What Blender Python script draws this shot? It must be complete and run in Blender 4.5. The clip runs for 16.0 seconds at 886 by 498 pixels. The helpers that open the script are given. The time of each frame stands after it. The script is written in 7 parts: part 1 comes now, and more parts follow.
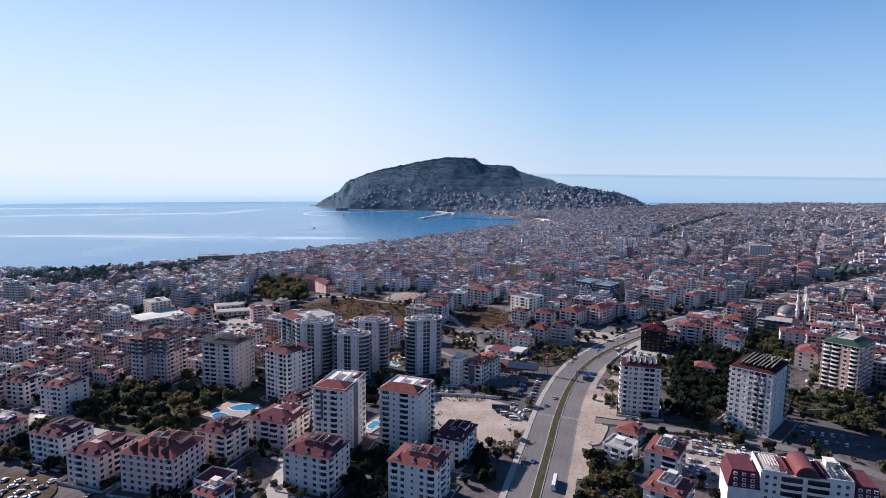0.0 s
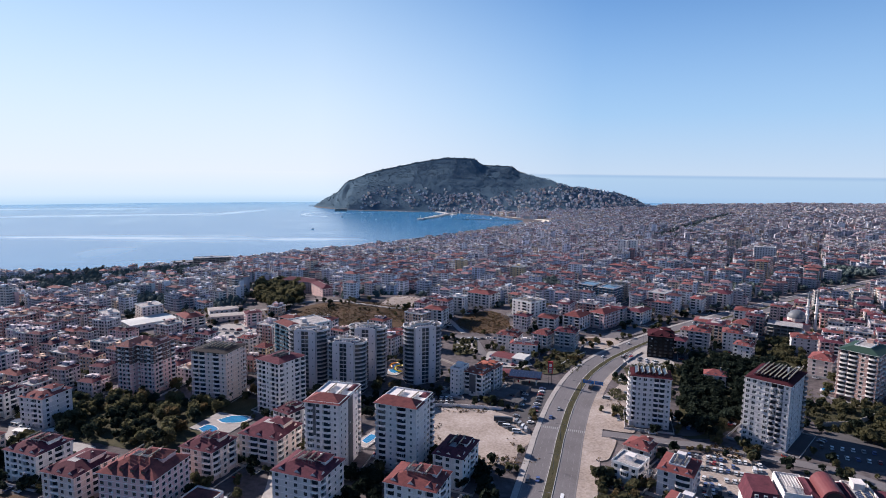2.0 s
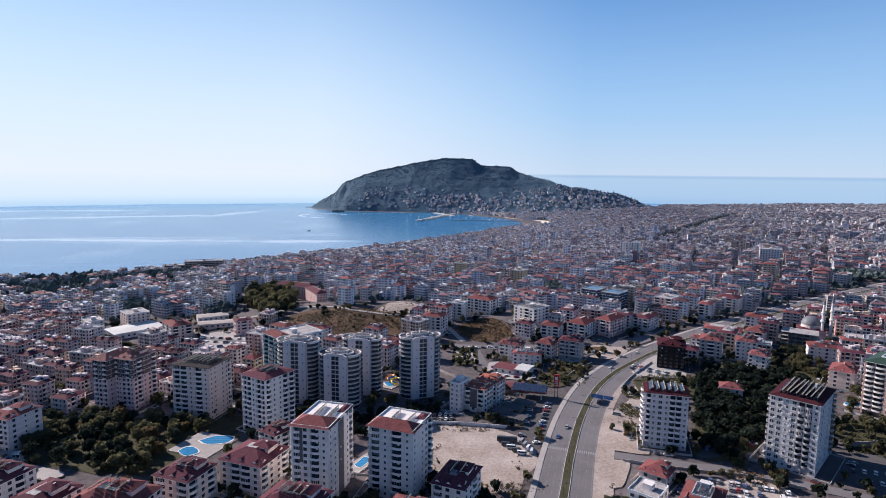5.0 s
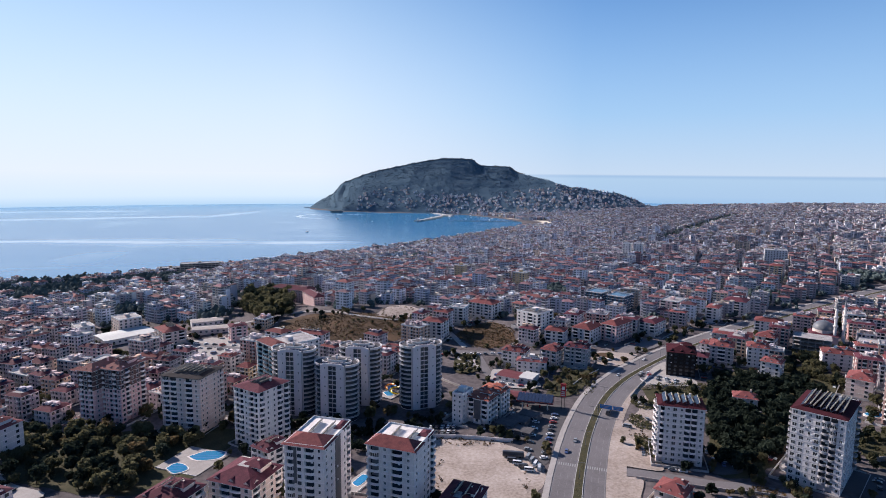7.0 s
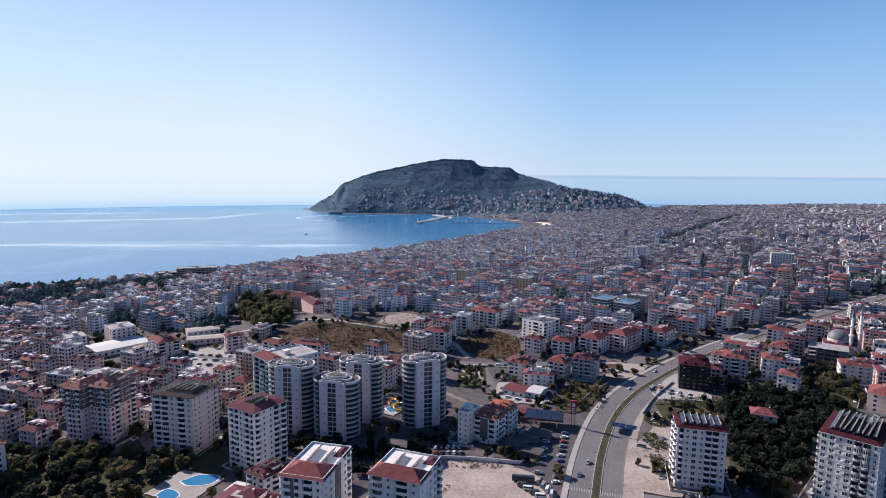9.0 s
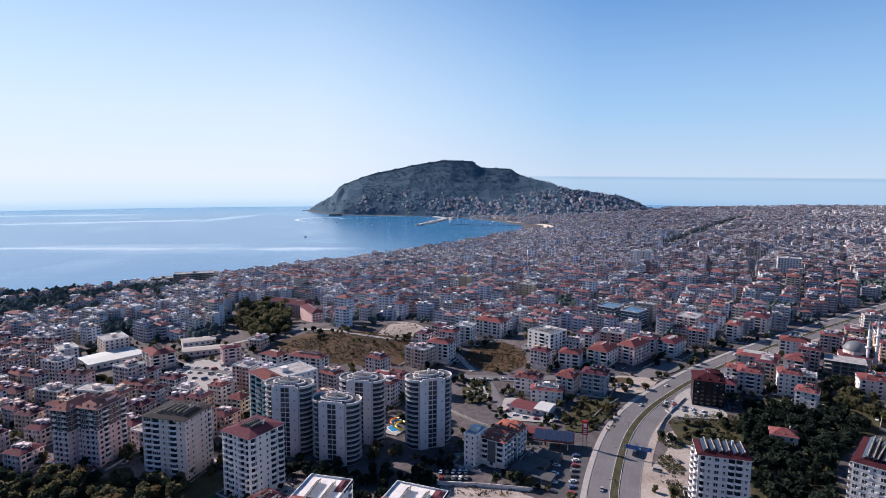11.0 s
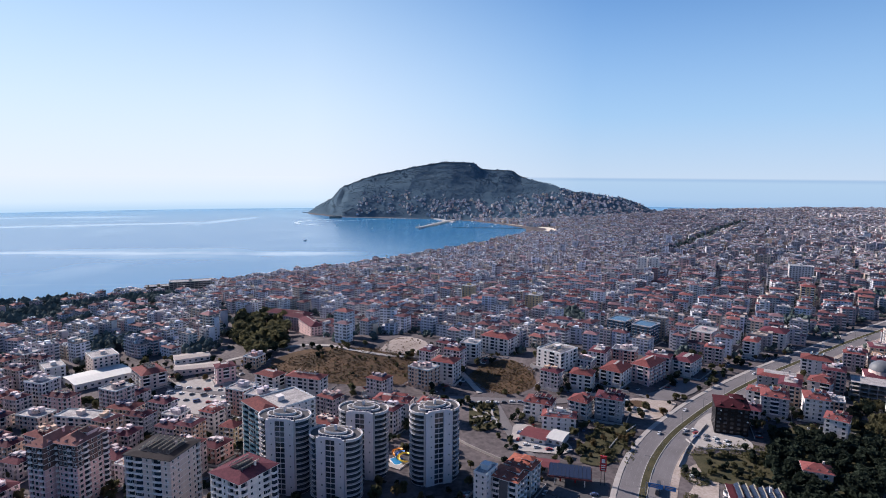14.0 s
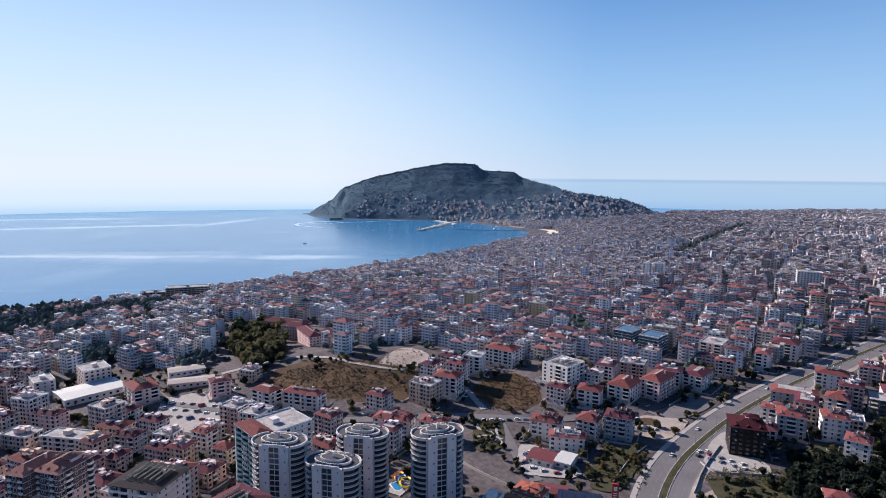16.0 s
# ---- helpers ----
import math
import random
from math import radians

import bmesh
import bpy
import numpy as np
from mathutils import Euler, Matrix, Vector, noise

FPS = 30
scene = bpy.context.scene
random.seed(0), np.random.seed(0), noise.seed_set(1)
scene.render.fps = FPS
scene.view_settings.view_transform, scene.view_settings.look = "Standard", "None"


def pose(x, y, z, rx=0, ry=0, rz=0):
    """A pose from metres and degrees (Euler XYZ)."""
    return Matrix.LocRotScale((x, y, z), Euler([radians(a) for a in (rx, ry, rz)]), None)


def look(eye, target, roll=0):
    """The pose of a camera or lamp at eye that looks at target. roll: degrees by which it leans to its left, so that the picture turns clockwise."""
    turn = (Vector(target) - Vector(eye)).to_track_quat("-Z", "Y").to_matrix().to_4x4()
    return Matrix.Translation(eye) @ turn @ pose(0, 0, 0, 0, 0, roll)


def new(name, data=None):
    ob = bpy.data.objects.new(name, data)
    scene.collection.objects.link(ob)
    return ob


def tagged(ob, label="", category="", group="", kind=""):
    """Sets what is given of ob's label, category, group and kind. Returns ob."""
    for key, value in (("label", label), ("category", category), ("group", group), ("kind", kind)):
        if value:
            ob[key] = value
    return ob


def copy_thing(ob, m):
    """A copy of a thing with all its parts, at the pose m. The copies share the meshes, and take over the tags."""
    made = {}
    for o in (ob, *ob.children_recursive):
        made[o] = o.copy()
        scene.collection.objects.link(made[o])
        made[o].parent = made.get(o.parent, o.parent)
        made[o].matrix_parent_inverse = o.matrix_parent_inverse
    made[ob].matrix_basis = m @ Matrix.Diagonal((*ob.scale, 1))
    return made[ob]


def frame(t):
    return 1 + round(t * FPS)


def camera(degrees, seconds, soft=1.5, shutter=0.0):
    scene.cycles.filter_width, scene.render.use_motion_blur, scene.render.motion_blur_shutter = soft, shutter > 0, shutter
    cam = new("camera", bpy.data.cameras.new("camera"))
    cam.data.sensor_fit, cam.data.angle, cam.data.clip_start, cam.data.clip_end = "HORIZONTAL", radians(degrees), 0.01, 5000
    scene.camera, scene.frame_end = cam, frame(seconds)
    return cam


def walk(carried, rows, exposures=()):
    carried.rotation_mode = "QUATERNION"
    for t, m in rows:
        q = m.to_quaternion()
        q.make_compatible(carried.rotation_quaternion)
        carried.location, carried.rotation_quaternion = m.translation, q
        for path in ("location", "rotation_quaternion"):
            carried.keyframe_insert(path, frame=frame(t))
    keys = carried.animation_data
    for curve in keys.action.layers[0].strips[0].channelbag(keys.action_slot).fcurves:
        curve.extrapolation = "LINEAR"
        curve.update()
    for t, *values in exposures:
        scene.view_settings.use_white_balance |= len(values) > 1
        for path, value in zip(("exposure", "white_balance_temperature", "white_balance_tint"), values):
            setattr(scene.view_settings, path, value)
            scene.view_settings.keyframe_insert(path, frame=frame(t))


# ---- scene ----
# ---- camera ----
cam = camera(74.0, 16.0, soft=0.95)
PATH = [
    (0, (0.00, 0.00, 170.07), -0.063, -7.314, 0.693),
    (1, (-0.04, 8.50, 170.24), -0.078, -7.300, 0.685),
    (2, (-0.04, 17.02, 170.40), -0.106, -7.280, 0.674),
    (3, (0.00, 25.54, 170.53), -0.158, -7.252, 0.657),
    (4, (-0.05, 34.07, 170.61), -0.220, -7.228, 0.629),
    (5, (-0.37, 42.57, 170.66), -0.280, -7.219, 0.590),
    (6, (-1.03, 50.97, 170.84), -0.335, -7.221, 0.543),
    (7, (-2.10, 59.21, 171.34), -0.387, -7.225, 0.493),
    (8, (-3.55, 67.61, 172.71), -0.428, -7.220, 0.451),
    (9, (-5.23, 76.56, 175.38), -0.453, -7.197, 0.424),
    (10, (-6.87, 85.24, 178.21), -0.480, -7.188, 0.405),
    (11, (-8.41, 93.70, 180.94), -0.504, -7.189, 0.396),
    (12, (-9.82, 102.24, 183.66), -0.512, -7.190, 0.406),
    (13, (-11.07, 110.95, 186.45), -0.500, -7.189, 0.428),
    (14, (-12.11, 119.70, 189.40), -0.471, -7.191, 0.445),
    (15, (-12.84, 128.37, 192.45), -0.434, -7.190, 0.456),
    (16, (-13.33, 136.94, 195.57), -0.394, -7.183, 0.462),
]


def flight_pose(x, y, z, yaw, pitch, roll):
    return pose(x, y, z, 90 + pitch, 0, yaw) @ pose(0, 0, 0, 0, 0, roll)


walk(cam, [(row[0], flight_pose(*row[1], *row[2:])) for row in PATH], [(0, .62, 6190, 18), (16, .62, 6190, 18)])

# ---- sky, sun ----
SUN_TURN, SUN_HEIGHT = 55.0, 29.0      # degrees to the left of straight ahead; above the horizon
world = bpy.data.worlds.new("sky")
scene.world = world
world.use_nodes = True
wn, wl = world.node_tree.nodes, world.node_tree.links
sky = wn.new("ShaderNodeTexSky")
sky.sky_type, sky.sun_disc = "NISHITA", False
sky.sun_elevation, sky.sun_rotation = radians(SUN_HEIGHT), radians(-SUN_TURN)
sky.altitude, sky.air_density, sky.dust_density, sky.ozone_density = 300.0, 1.0, .35, 3.5
tint = wn.new("ShaderNodeMix")
tint.data_type, tint.blend_type = "RGBA", "MULTIPLY"
tint.inputs["Factor"].default_value, tint.inputs["B"].default_value = 1.0, (.64, 1.0, 1.26, 1)
wl.new(sky.outputs[0], tint.inputs["A"])
wl.new(tint.outputs["Result"], wn["Background"].inputs[0])
wn["Background"].inputs[1].default_value = 0.054
sun = new("sun", bpy.data.lights.new("sun", "SUN"))
sun.data.energy, sun.data.angle, sun.data.color = 5.0, radians(0.6), (1.0, 0.92, 0.80)
a, h = radians(SUN_TURN), radians(SUN_HEIGHT)
sun.matrix_world = look((-math.sin(a) * 100, math.cos(a) * 100, math.tan(h) * 100 + 300), (0, 0, 300))


# ---- materials ----
def mat(name, c1, c2=None, scale=0.4, rough=0.85, bump=0.0, rand=0.0, metal=0.0, fine=6.0, palette=None, stretch=(1, 1, 1), spec=0.3, islands=False, world_space=False, through_light=0.0):
    """A procedural surface: two scales of noise between c1 and c2, an optional palette picked per object or per island, fine relief."""
    m = bpy.data.materials.new(name)
    m.use_nodes = True
    n, l = m.node_tree.nodes, m.node_tree.links
    p = n["Principled BSDF"]
    p.inputs["Roughness"].default_value, p.inputs["Metallic"].default_value = rough, metal
    p.inputs["Specular IOR Level"].default_value = spec if rough < .85 else min(spec, .12)
    if world_space:
        co = n.new("ShaderNodeNewGeometry").outputs["Position"]
    else:
        co = n.new("ShaderNodeTexCoord").outputs["Object"]
    mp = n.new("ShaderNodeMapping")
    mp.inputs["Scale"].default_value = stretch
    l.new(co, mp.inputs["Vector"])
    big, small = n.new("ShaderNodeTexNoise"), n.new("ShaderNodeTexNoise")
    big.inputs["Scale"].default_value, small.inputs["Scale"].default_value = scale, scale * fine
    big.inputs["Detail"].default_value, small.inputs["Detail"].default_value = 4, 6
    for t in (big, small):
        l.new(mp.outputs[0], t.inputs["Vector"])
    add = n.new("ShaderNodeMath")
    add.operation = "MULTIPLY_ADD"
    add.inputs[1].default_value = 0.5
    l.new(small.outputs[0], add.inputs[0])
    half = n.new("ShaderNodeMath")
    half.operation = "MULTIPLY"
    half.inputs[1].default_value = 0.5
    l.new(big.outputs[0], half.inputs[0])
    l.new(half.outputs[0], add.inputs[2])
    spread = n.new("ShaderNodeMapRange")
    spread.inputs["From Min"].default_value, spread.inputs["From Max"].default_value = 0.33, 0.67
    l.new(add.outputs[0], spread.inputs["Value"])
    mix = n.new("ShaderNodeMix")
    mix.data_type = "RGBA"
    l.new(spread.outputs[0], mix.inputs["Factor"])
    c2 = c2 or tuple(v * 0.8 for v in c1)
    mix.inputs["A"].default_value, mix.inputs["B"].default_value = (*c1, 1), (*c2, 1)
    out = mix.outputs["Result"]
    if palette or rand:
        if islands:
            r = n.new("ShaderNodeNewGeometry").outputs["Random Per Island"]
        else:
            r = n.new("ShaderNodeObjectInfo").outputs["Random"]
    if palette:
        ramp = n.new("ShaderNodeValToRGB")
        ramp.color_ramp.interpolation = "CONSTANT"
        while len(ramp.color_ramp.elements) < len(palette):
            ramp.color_ramp.elements.new(0.5)
        for i, c in enumerate(palette):
            ramp.color_ramp.elements[i].position = i / len(palette)
            ramp.color_ramp.elements[i].color = (*c, 1)
        l.new(r, ramp.inputs[0])
        mul = n.new("ShaderNodeMix")
        mul.data_type, mul.blend_type = "RGBA", "MULTIPLY"
        mul.inputs["Factor"].default_value = 1
        l.new(out, mul.inputs["A"])
        l.new(ramp.outputs[0], mul.inputs["B"])
        out = mul.outputs["Result"]
    if rand:
        hsv = n.new("ShaderNodeHueSaturation")
        mr = n.new("ShaderNodeMapRange")
        mr.inputs["To Min"].default_value, mr.inputs["To Max"].default_value = 1 - rand, 1 + rand
        l.new(r, mr.inputs["Value"])
        l.new(mr.outputs[0], hsv.inputs["Value"])
        l.new(out, hsv.inputs["Color"])
        out = hsv.outputs["Color"]
    l.new(out, p.inputs["Base Color"])
    if bump:
        b = n.new("ShaderNodeBump")
        b.inputs["Strength"].default_value, b.inputs["Distance"].default_value = min(1.0, bump * 4), bump
        l.new(small.outputs[0], b.inputs["Height"])
        l.new(b.outputs[0], p.inputs["Normal"])
    if through_light:
        thin, both = n.new("ShaderNodeBsdfTranslucent"), n.new("ShaderNodeMixShader")
        l.new(out, thin.inputs["Color"])
        both.inputs[0].default_value = through_light
        l.new(p.outputs[0], both.inputs[1])
        l.new(thin.outputs[0], both.inputs[2])
        l.new(both.outputs[0], n["Material Output"].inputs[0])
    return m


PALE = [(1, 1, 1), (1.18, 1.16, 1.15), (1.25, 1.22, 1.2), (.95, .80, .76), (1.1, .98, .84), (.86, .88, .95), (.78, .74, .76), (1.12, .90, .66), (.9, .62, .56), (1.2, 1.2, 1.24)]
M_wall = mat("painted_render", (0.693, 0.603, 0.606), (0.415, 0.358, 0.364), .25, .9, .01, stretch=(1, 1, .25), palette=PALE)
# far walls pale and bluish: distance haze put into the base colour
M_wall_far = mat("hazed_render", (0.71, 0.715, 0.765), (0.49, 0.495, 0.535), .05, .9, palette=PALE, islands=True)
M_white = mat("white_render", (0.811, 0.749, 0.717), (0.578, 0.531, 0.510), .3, .85, .01, stretch=(1, 1, .25))
M_cool = mat("cool_white_render", (0.684, 0.641, 0.638), (0.507, 0.473, 0.474), .3, .8, .01, stretch=(1, 1, .25))
M_beige = mat("beige_render", (0.760, 0.617, 0.559), (0.559, 0.451, 0.406), .3, .9, .01, stretch=(1, 1, .25))
M_pink = mat("pink_render", (0.739, 0.504, 0.490), (0.582, 0.393, 0.380), .3, .9, .01, stretch=(1, 1, .25))
M_brown = mat("brown_render", (0.165, 0.105, 0.095), (0.12, 0.078, 0.072), .3, .9, .01)
M_yellow = mat("ochre_render", (.55, .42, .26), (.48, .36, .22), .3, .9, .01)
M_grey = mat("grey_render", (.386, .373, .390), (.304, .294, .310), .3, .9, .01)
M_tower = mat("tower_panel", (0.706, 0.641, 0.648), (0.573, 0.521, 0.526), .3, .6, .01, stretch=(1, 1, .25))
M_trim = mat("white_balcony_render", (0.860, 0.807, 0.791), (0.693, 0.640, 0.632), .5, .8)
M_black = mat("black_cladding", (0.012, 0.01, 0.012), (0.008, 0.007, 0.009), .5, .6, spec=.2)
M_concrete = mat("bare_concrete", (.365, .343, .330), (.264, .245, .240), .35, .95, .02)
M_tile = mat("red_clay_tile", (0.237, 0.076, 0.070), (0.102, 0.038, 0.042), .5, .88, .05, rand=.18, fine=9, spec=.1)
M_tile_dark = mat("maroon_tile", (0.133, 0.041, 0.055), (0.059, 0.022, 0.031), .5, .88, .05, rand=.15, fine=9, spec=.1)
# haze painted into both far tiles, the second greyer for greater distance
M_tile_far = mat("hazed_red_tile", (0.235, 0.104, 0.106), (0.14, 0.078, 0.086), .1, .85, islands=True, palette=[(1, 1, 1), (.8, .75, .75), (1.0, 1.25, 1.3), (.62, .55, .6), (1.2, 1.0, .9), (1.3, 1.5, 1.5), (.5, .5, .55)])
M_tile_mute = mat("hazed_grey_tile", (.245, .182, .198), (.168, .135, .15), .1, .85, islands=True, palette=[(1, 1, 1), (.8, .8, .82), (1.1, 1.15, 1.2), (.62, .6, .62), (1.3, 1.25, 1.2)])
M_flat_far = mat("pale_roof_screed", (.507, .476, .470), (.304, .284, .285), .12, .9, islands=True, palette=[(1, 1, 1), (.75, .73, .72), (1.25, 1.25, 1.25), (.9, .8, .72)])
M_flat = mat("roof_screed", (.507, .471, .460), (.173, .157, .160), .22, .9, .01)
M_glass = mat("dark_window_glass", (.05, .056, .066), (.028, .032, .04), .5, .12, spec=.6, rand=.5)
# far panes lightened, haze mixed into their colour
M_glass_far = mat("hazed_window_glass", (0.095, 0.108, 0.135), (0.065, 0.075, 0.095), .1, .35, spec=.5)
M_teal = mat("teal_balcony_glass", (.16, .29, .35), (.11, .21, .27), .4, .2, spec=.6)
M_blueglass = mat("blue_curtain_glass", (.04, .10, .17), (.03, .07, .12), .3, .15, spec=.6)
M_frame = mat("window_frame_white", (.72, .72, .72), (.66, .66, .66), 1, .6)
M_darkmetal = mat("dark_metal", (.05, .05, .055), (.035, .035, .04), 1, .5, metal=.3)
M_panel = mat("solar_panel_glass", (.03, .04, .07), (.02, .025, .05), 1, .12, spec=.7)
M_tank = mat("weathered_tank", (0.52, 0.44, 0.33), (0.36, 0.3, 0.22), 1.5, .4)
M_asphalt = mat("asphalt", (0.188, 0.172, 0.180), (0.126, 0.115, 0.118), .06, .9, .01, fine=25, world_space=True)
M_marking = mat("road_paint", (.34, .335, .33), (.20, .195, .195), 1.2, .8)
M_lane = mat("worn_lane_paint", (0.251, 0.244, 0.249), (0.177, 0.167, 0.174), .9, .85)
M_kerb = mat("kerb_concrete", (0.478, 0.454, 0.445), (0.341, 0.320, 0.320), .4, .95, .01)
M_paving = mat("paving", (0.404, 0.367, 0.348), (0.292, 0.265, 0.252), .3, .95, .01)
M_dirt = mat("pale_dry_dirt", (0.455, 0.385, 0.35), (0.225, 0.175, 0.145), .06, .98, .05, fine=12, world_space=True)
M_sand = mat("beach_sand", (.70, .62, .52), (.58, .51, .42), .05, .98, .02)
M_drygrass = mat("dry_grass", (0.132, 0.08, 0.05), (0.036, 0.028, 0.02), .06, .98, .15, fine=9, world_space=True)
M_grass = mat("rough_grass", (.035, .037, .020), (.085, .072, .042), .12, .98, .1, fine=9, world_space=True)
M_leaf = mat("dark_foliage", (0.018, 0.027, 0.021), (0.046, 0.058, 0.041), .4, .95, 0, rand=.35, spec=.05, through_light=.3)
M_leaf2 = mat("olive_foliage", (.098, .098, .054), (.165, .148, .082), .4, .95, 0, rand=.3, spec=.05, through_light=.45)
M_leaf3 = mat("autumn_foliage", (.19, .135, .07), (.13, .098, .052), .4, .95, 0, rand=.3, spec=.05, through_light=.45)
# green of the town trees lifted and blued to imitate haze
M_leaf_mid = mat("hazed_town_foliage", (0.058, 0.078, 0.076), (0.09, 0.11, 0.104), .05, .95, islands=True, rand=.3, spec=.05)
# walls towards the bay painted pale and bluish for thick haze
M_wall_bay = mat("hazed_bay_render", (.70, .715, .77), (.52, .53, .575), .05, .9, palette=PALE, islands=True)
M_orangetile = mat("orange_clay_tile", (.365, .120, .081), (.203, .067, .053), .5, .88, .05, fine=9, spec=.1)
M_maroon = mat("dark_maroon_sheet", (.070, .019, .025), (.036, .012, .017), .5, .92, .02, fine=9, spec=.05)
M_clad = mat("cladding_and_shade_grey", (.13, .125, .135), (.09, .088, .095), .3, .7, .01)
# hill foliage painted blue-grey, with the distance haze in its colour
M_leaf_far = mat("hazed_far_foliage", (0.09, 0.134, 0.174), (0.128, 0.172, 0.206), .05, .95, islands=True, rand=.3, spec=.05)
M_bark = mat("bark", (.10, .075, .055), (.06, .045, .035), 2, .95, .03)
# darker copy of the far walls, painted for the thinner haze on the right
M_wall_thin_haze = mat("thin_haze_render", (0.45, 0.44, 0.475), (0.3, 0.29, 0.315), .05, .9, palette=PALE, islands=True)
M_rock = mat("grey_limestone", (.30, .28, .25), (.19, .18, .165), .02, .95, .3, fine=8)
M_poolwater = mat("pool_water", (.04, .25, .44), (.025, .18, .36), .5, .08, spec=.5)
M_red = mat("red_sign", (.42, .03, .04), (.35, .03, .03), 1, .5)
M_blue = mat("blue_sign", (.03, .16, .42), (.03, .13, .36), 1, .5)
M_orange = mat("orange_plastic", (.75, .28, .03), (.65, .24, .03), 1, .4)
M_lead = mat("dome_lead", (.16, .17, .19), (.11, .115, .13), .5, .5)

# ground of the town: asphalt lanes, yards and dust mixed at the size of blocks
M_ground = mat("town_ground", (0.165, 0.138, 0.14), (0.044, 0.038, 0.041), .028, .95, .05, fine=11, world_space=True)


# blue of the hillside is painted-in haze over scrub and rock
M_hill = mat("hazed_scrub_hillside", (0.047, 0.088, 0.132), (0.087, 0.13, 0.17), .02, .98, .2, fine=9, world_space=True, spec=.03)
M_deck = mat("dark_roof_felt", (.11, .105, .11), (.065, .06, .065), .4, .9, .01)
M_roof_black = mat("black_sheet_roof", (.030, .024, .028), (.016, .013, .016), .5, .85, .02, fine=9, spec=.1)
M_faded_tile = mat("faded_pinkish_tile", (.30, .135, .115), (.175, .085, .078), .4, .88, .05, fine=9, spec=.1)
M_lot = mat("worn_asphalt", (0.113, 0.105, 0.109), (0.068, 0.063, 0.066), .08, .92, .01, fine=20, world_space=True)


def water_material():
    m = bpy.data.materials.new("sea_water")
    m.use_nodes = True
    n, l = m.node_tree.nodes, m.node_tree.links
    p = n["Principled BSDF"]
    co = n.new("ShaderNodeNewGeometry").outputs["Position"]
    # long calm slicks
    mp = n.new("ShaderNodeMapping")
    mp.inputs["Scale"].default_value, mp.inputs["Rotation"].default_value = (.0007, .0036, 1), (0, 0, radians(4))
    l.new(co, mp.inputs[0])
    slick = n.new("ShaderNodeTexNoise")
    slick.inputs["Scale"].default_value, slick.inputs["Detail"].default_value, slick.inputs["Distortion"].default_value = 1.6, 4, 2.2
    l.new(mp.outputs[0], slick.inputs[0])
    r = n.new("ShaderNodeMapRange")
    r.inputs["From Min"].default_value, r.inputs["From Max"].default_value, r.inputs["To Max"].default_value = .60, .72, .6
    l.new(slick.outputs[0], r.inputs[0])
    # broad soft patches of ruffled water
    patchy = n.new("ShaderNodeTexNoise")
    patchy.inputs["Scale"].default_value, patchy.inputs["Detail"].default_value, patchy.inputs["Distortion"].default_value = .0042, 5, .6
    l.new(co, patchy.inputs[0])
    pr = n.new("ShaderNodeMapRange")
    pr.inputs["From Min"].default_value, pr.inputs["From Max"].default_value, pr.inputs["To Max"].default_value = .5, .72, .55
    l.new(patchy.outputs[0], pr.inputs[0])
    def calc(op, p, q=None, clamp=False):
        k = n.new("ShaderNodeMath")
        k.operation, k.use_clamp = op, clamp
        for slot, v in ((0, p), (1, q)):
            if v is None:
                continue
            if isinstance(v, (int, float)):
                k.inputs[slot].default_value = v
            else:
                l.new(v, k.inputs[slot])
        return k.outputs[0]

    both = calc("ADD", r.outputs[0], pr.outputs[0], True)
    # long drawn-out slicks, each along its own line, frayed at the sides and broken here and there; their sky sheen is
    # painted
    sep = n.new("ShaderNodeSeparateXYZ")
    l.new(co, sep.inputs[0])
    fray, gap = n.new("ShaderNodeTexNoise"), n.new("ShaderNodeTexNoise")
    fray.inputs["Scale"].default_value, fray.inputs["Detail"].default_value = .006, 5
    gap.inputs["Scale"].default_value, gap.inputs["Detail"].default_value = .0035, 2
    for t in (fray, gap):
        l.new(co, t.inputs[0])
    wander = calc("MULTIPLY", calc("SUBTRACT", fray.outputs[0], .5), 90.0)
    sheen = None
    for a, b, w, x0, x1, k in ((2798, .45, 46, -2300, -870, 1.0), (4560, 2.4, 120, -965, -740, .9), (1530, .04, 30, -1150, -180, 1.0), (1520, .02, 75, -1000, -420, .4), (1650, .14, 18, -1050, -780, .8), (3050, .3, 60, -2200, -1200, .8), (1180, -.1, 90, -770, -640, .5)):
        off = calc("ABSOLUTE", calc("ADD", calc("SUBTRACT", sep.outputs["Y"], calc("ADD", calc("MULTIPLY", sep.outputs["X"], b), a)), wander))
        core = calc("SUBTRACT", 1.35, calc("DIVIDE", off, w), True)
        ends = calc("MULTIPLY", calc("DIVIDE", calc("SUBTRACT", sep.outputs["X"], x0), 90, True), calc("DIVIDE", calc("SUBTRACT", x1, sep.outputs["X"]), 120, True))
        one = calc("MULTIPLY", calc("MULTIPLY", core, ends), k)
        sheen = one if sheen is None else calc("MAXIMUM", sheen, one)
    sheen = calc("MULTIPLY", sheen, calc("MULTIPLY", calc("SUBTRACT", gap.outputs[0], .30), 6.0, True))
    mix = n.new("ShaderNodeMix")
    mix.data_type = "RGBA"
    mix.inputs["A"].default_value, mix.inputs["B"].default_value = (.024, .17, .365, 1), (.07, .235, .415, 1)
    l.new(both, mix.inputs["Factor"])
    pale = n.new("ShaderNodeMix")
    pale.data_type = "RGBA"
    # pale base colour in place of the sky reflected by smooth water
    pale.inputs["B"].default_value = (.32, .46, .60, 1)
    l.new(mix.outputs["Result"], pale.inputs["A"])
    l.new(sheen, pale.inputs["Factor"])
    l.new(pale.outputs["Result"], p.inputs["Base Color"])
    rr = n.new("ShaderNodeMapRange")
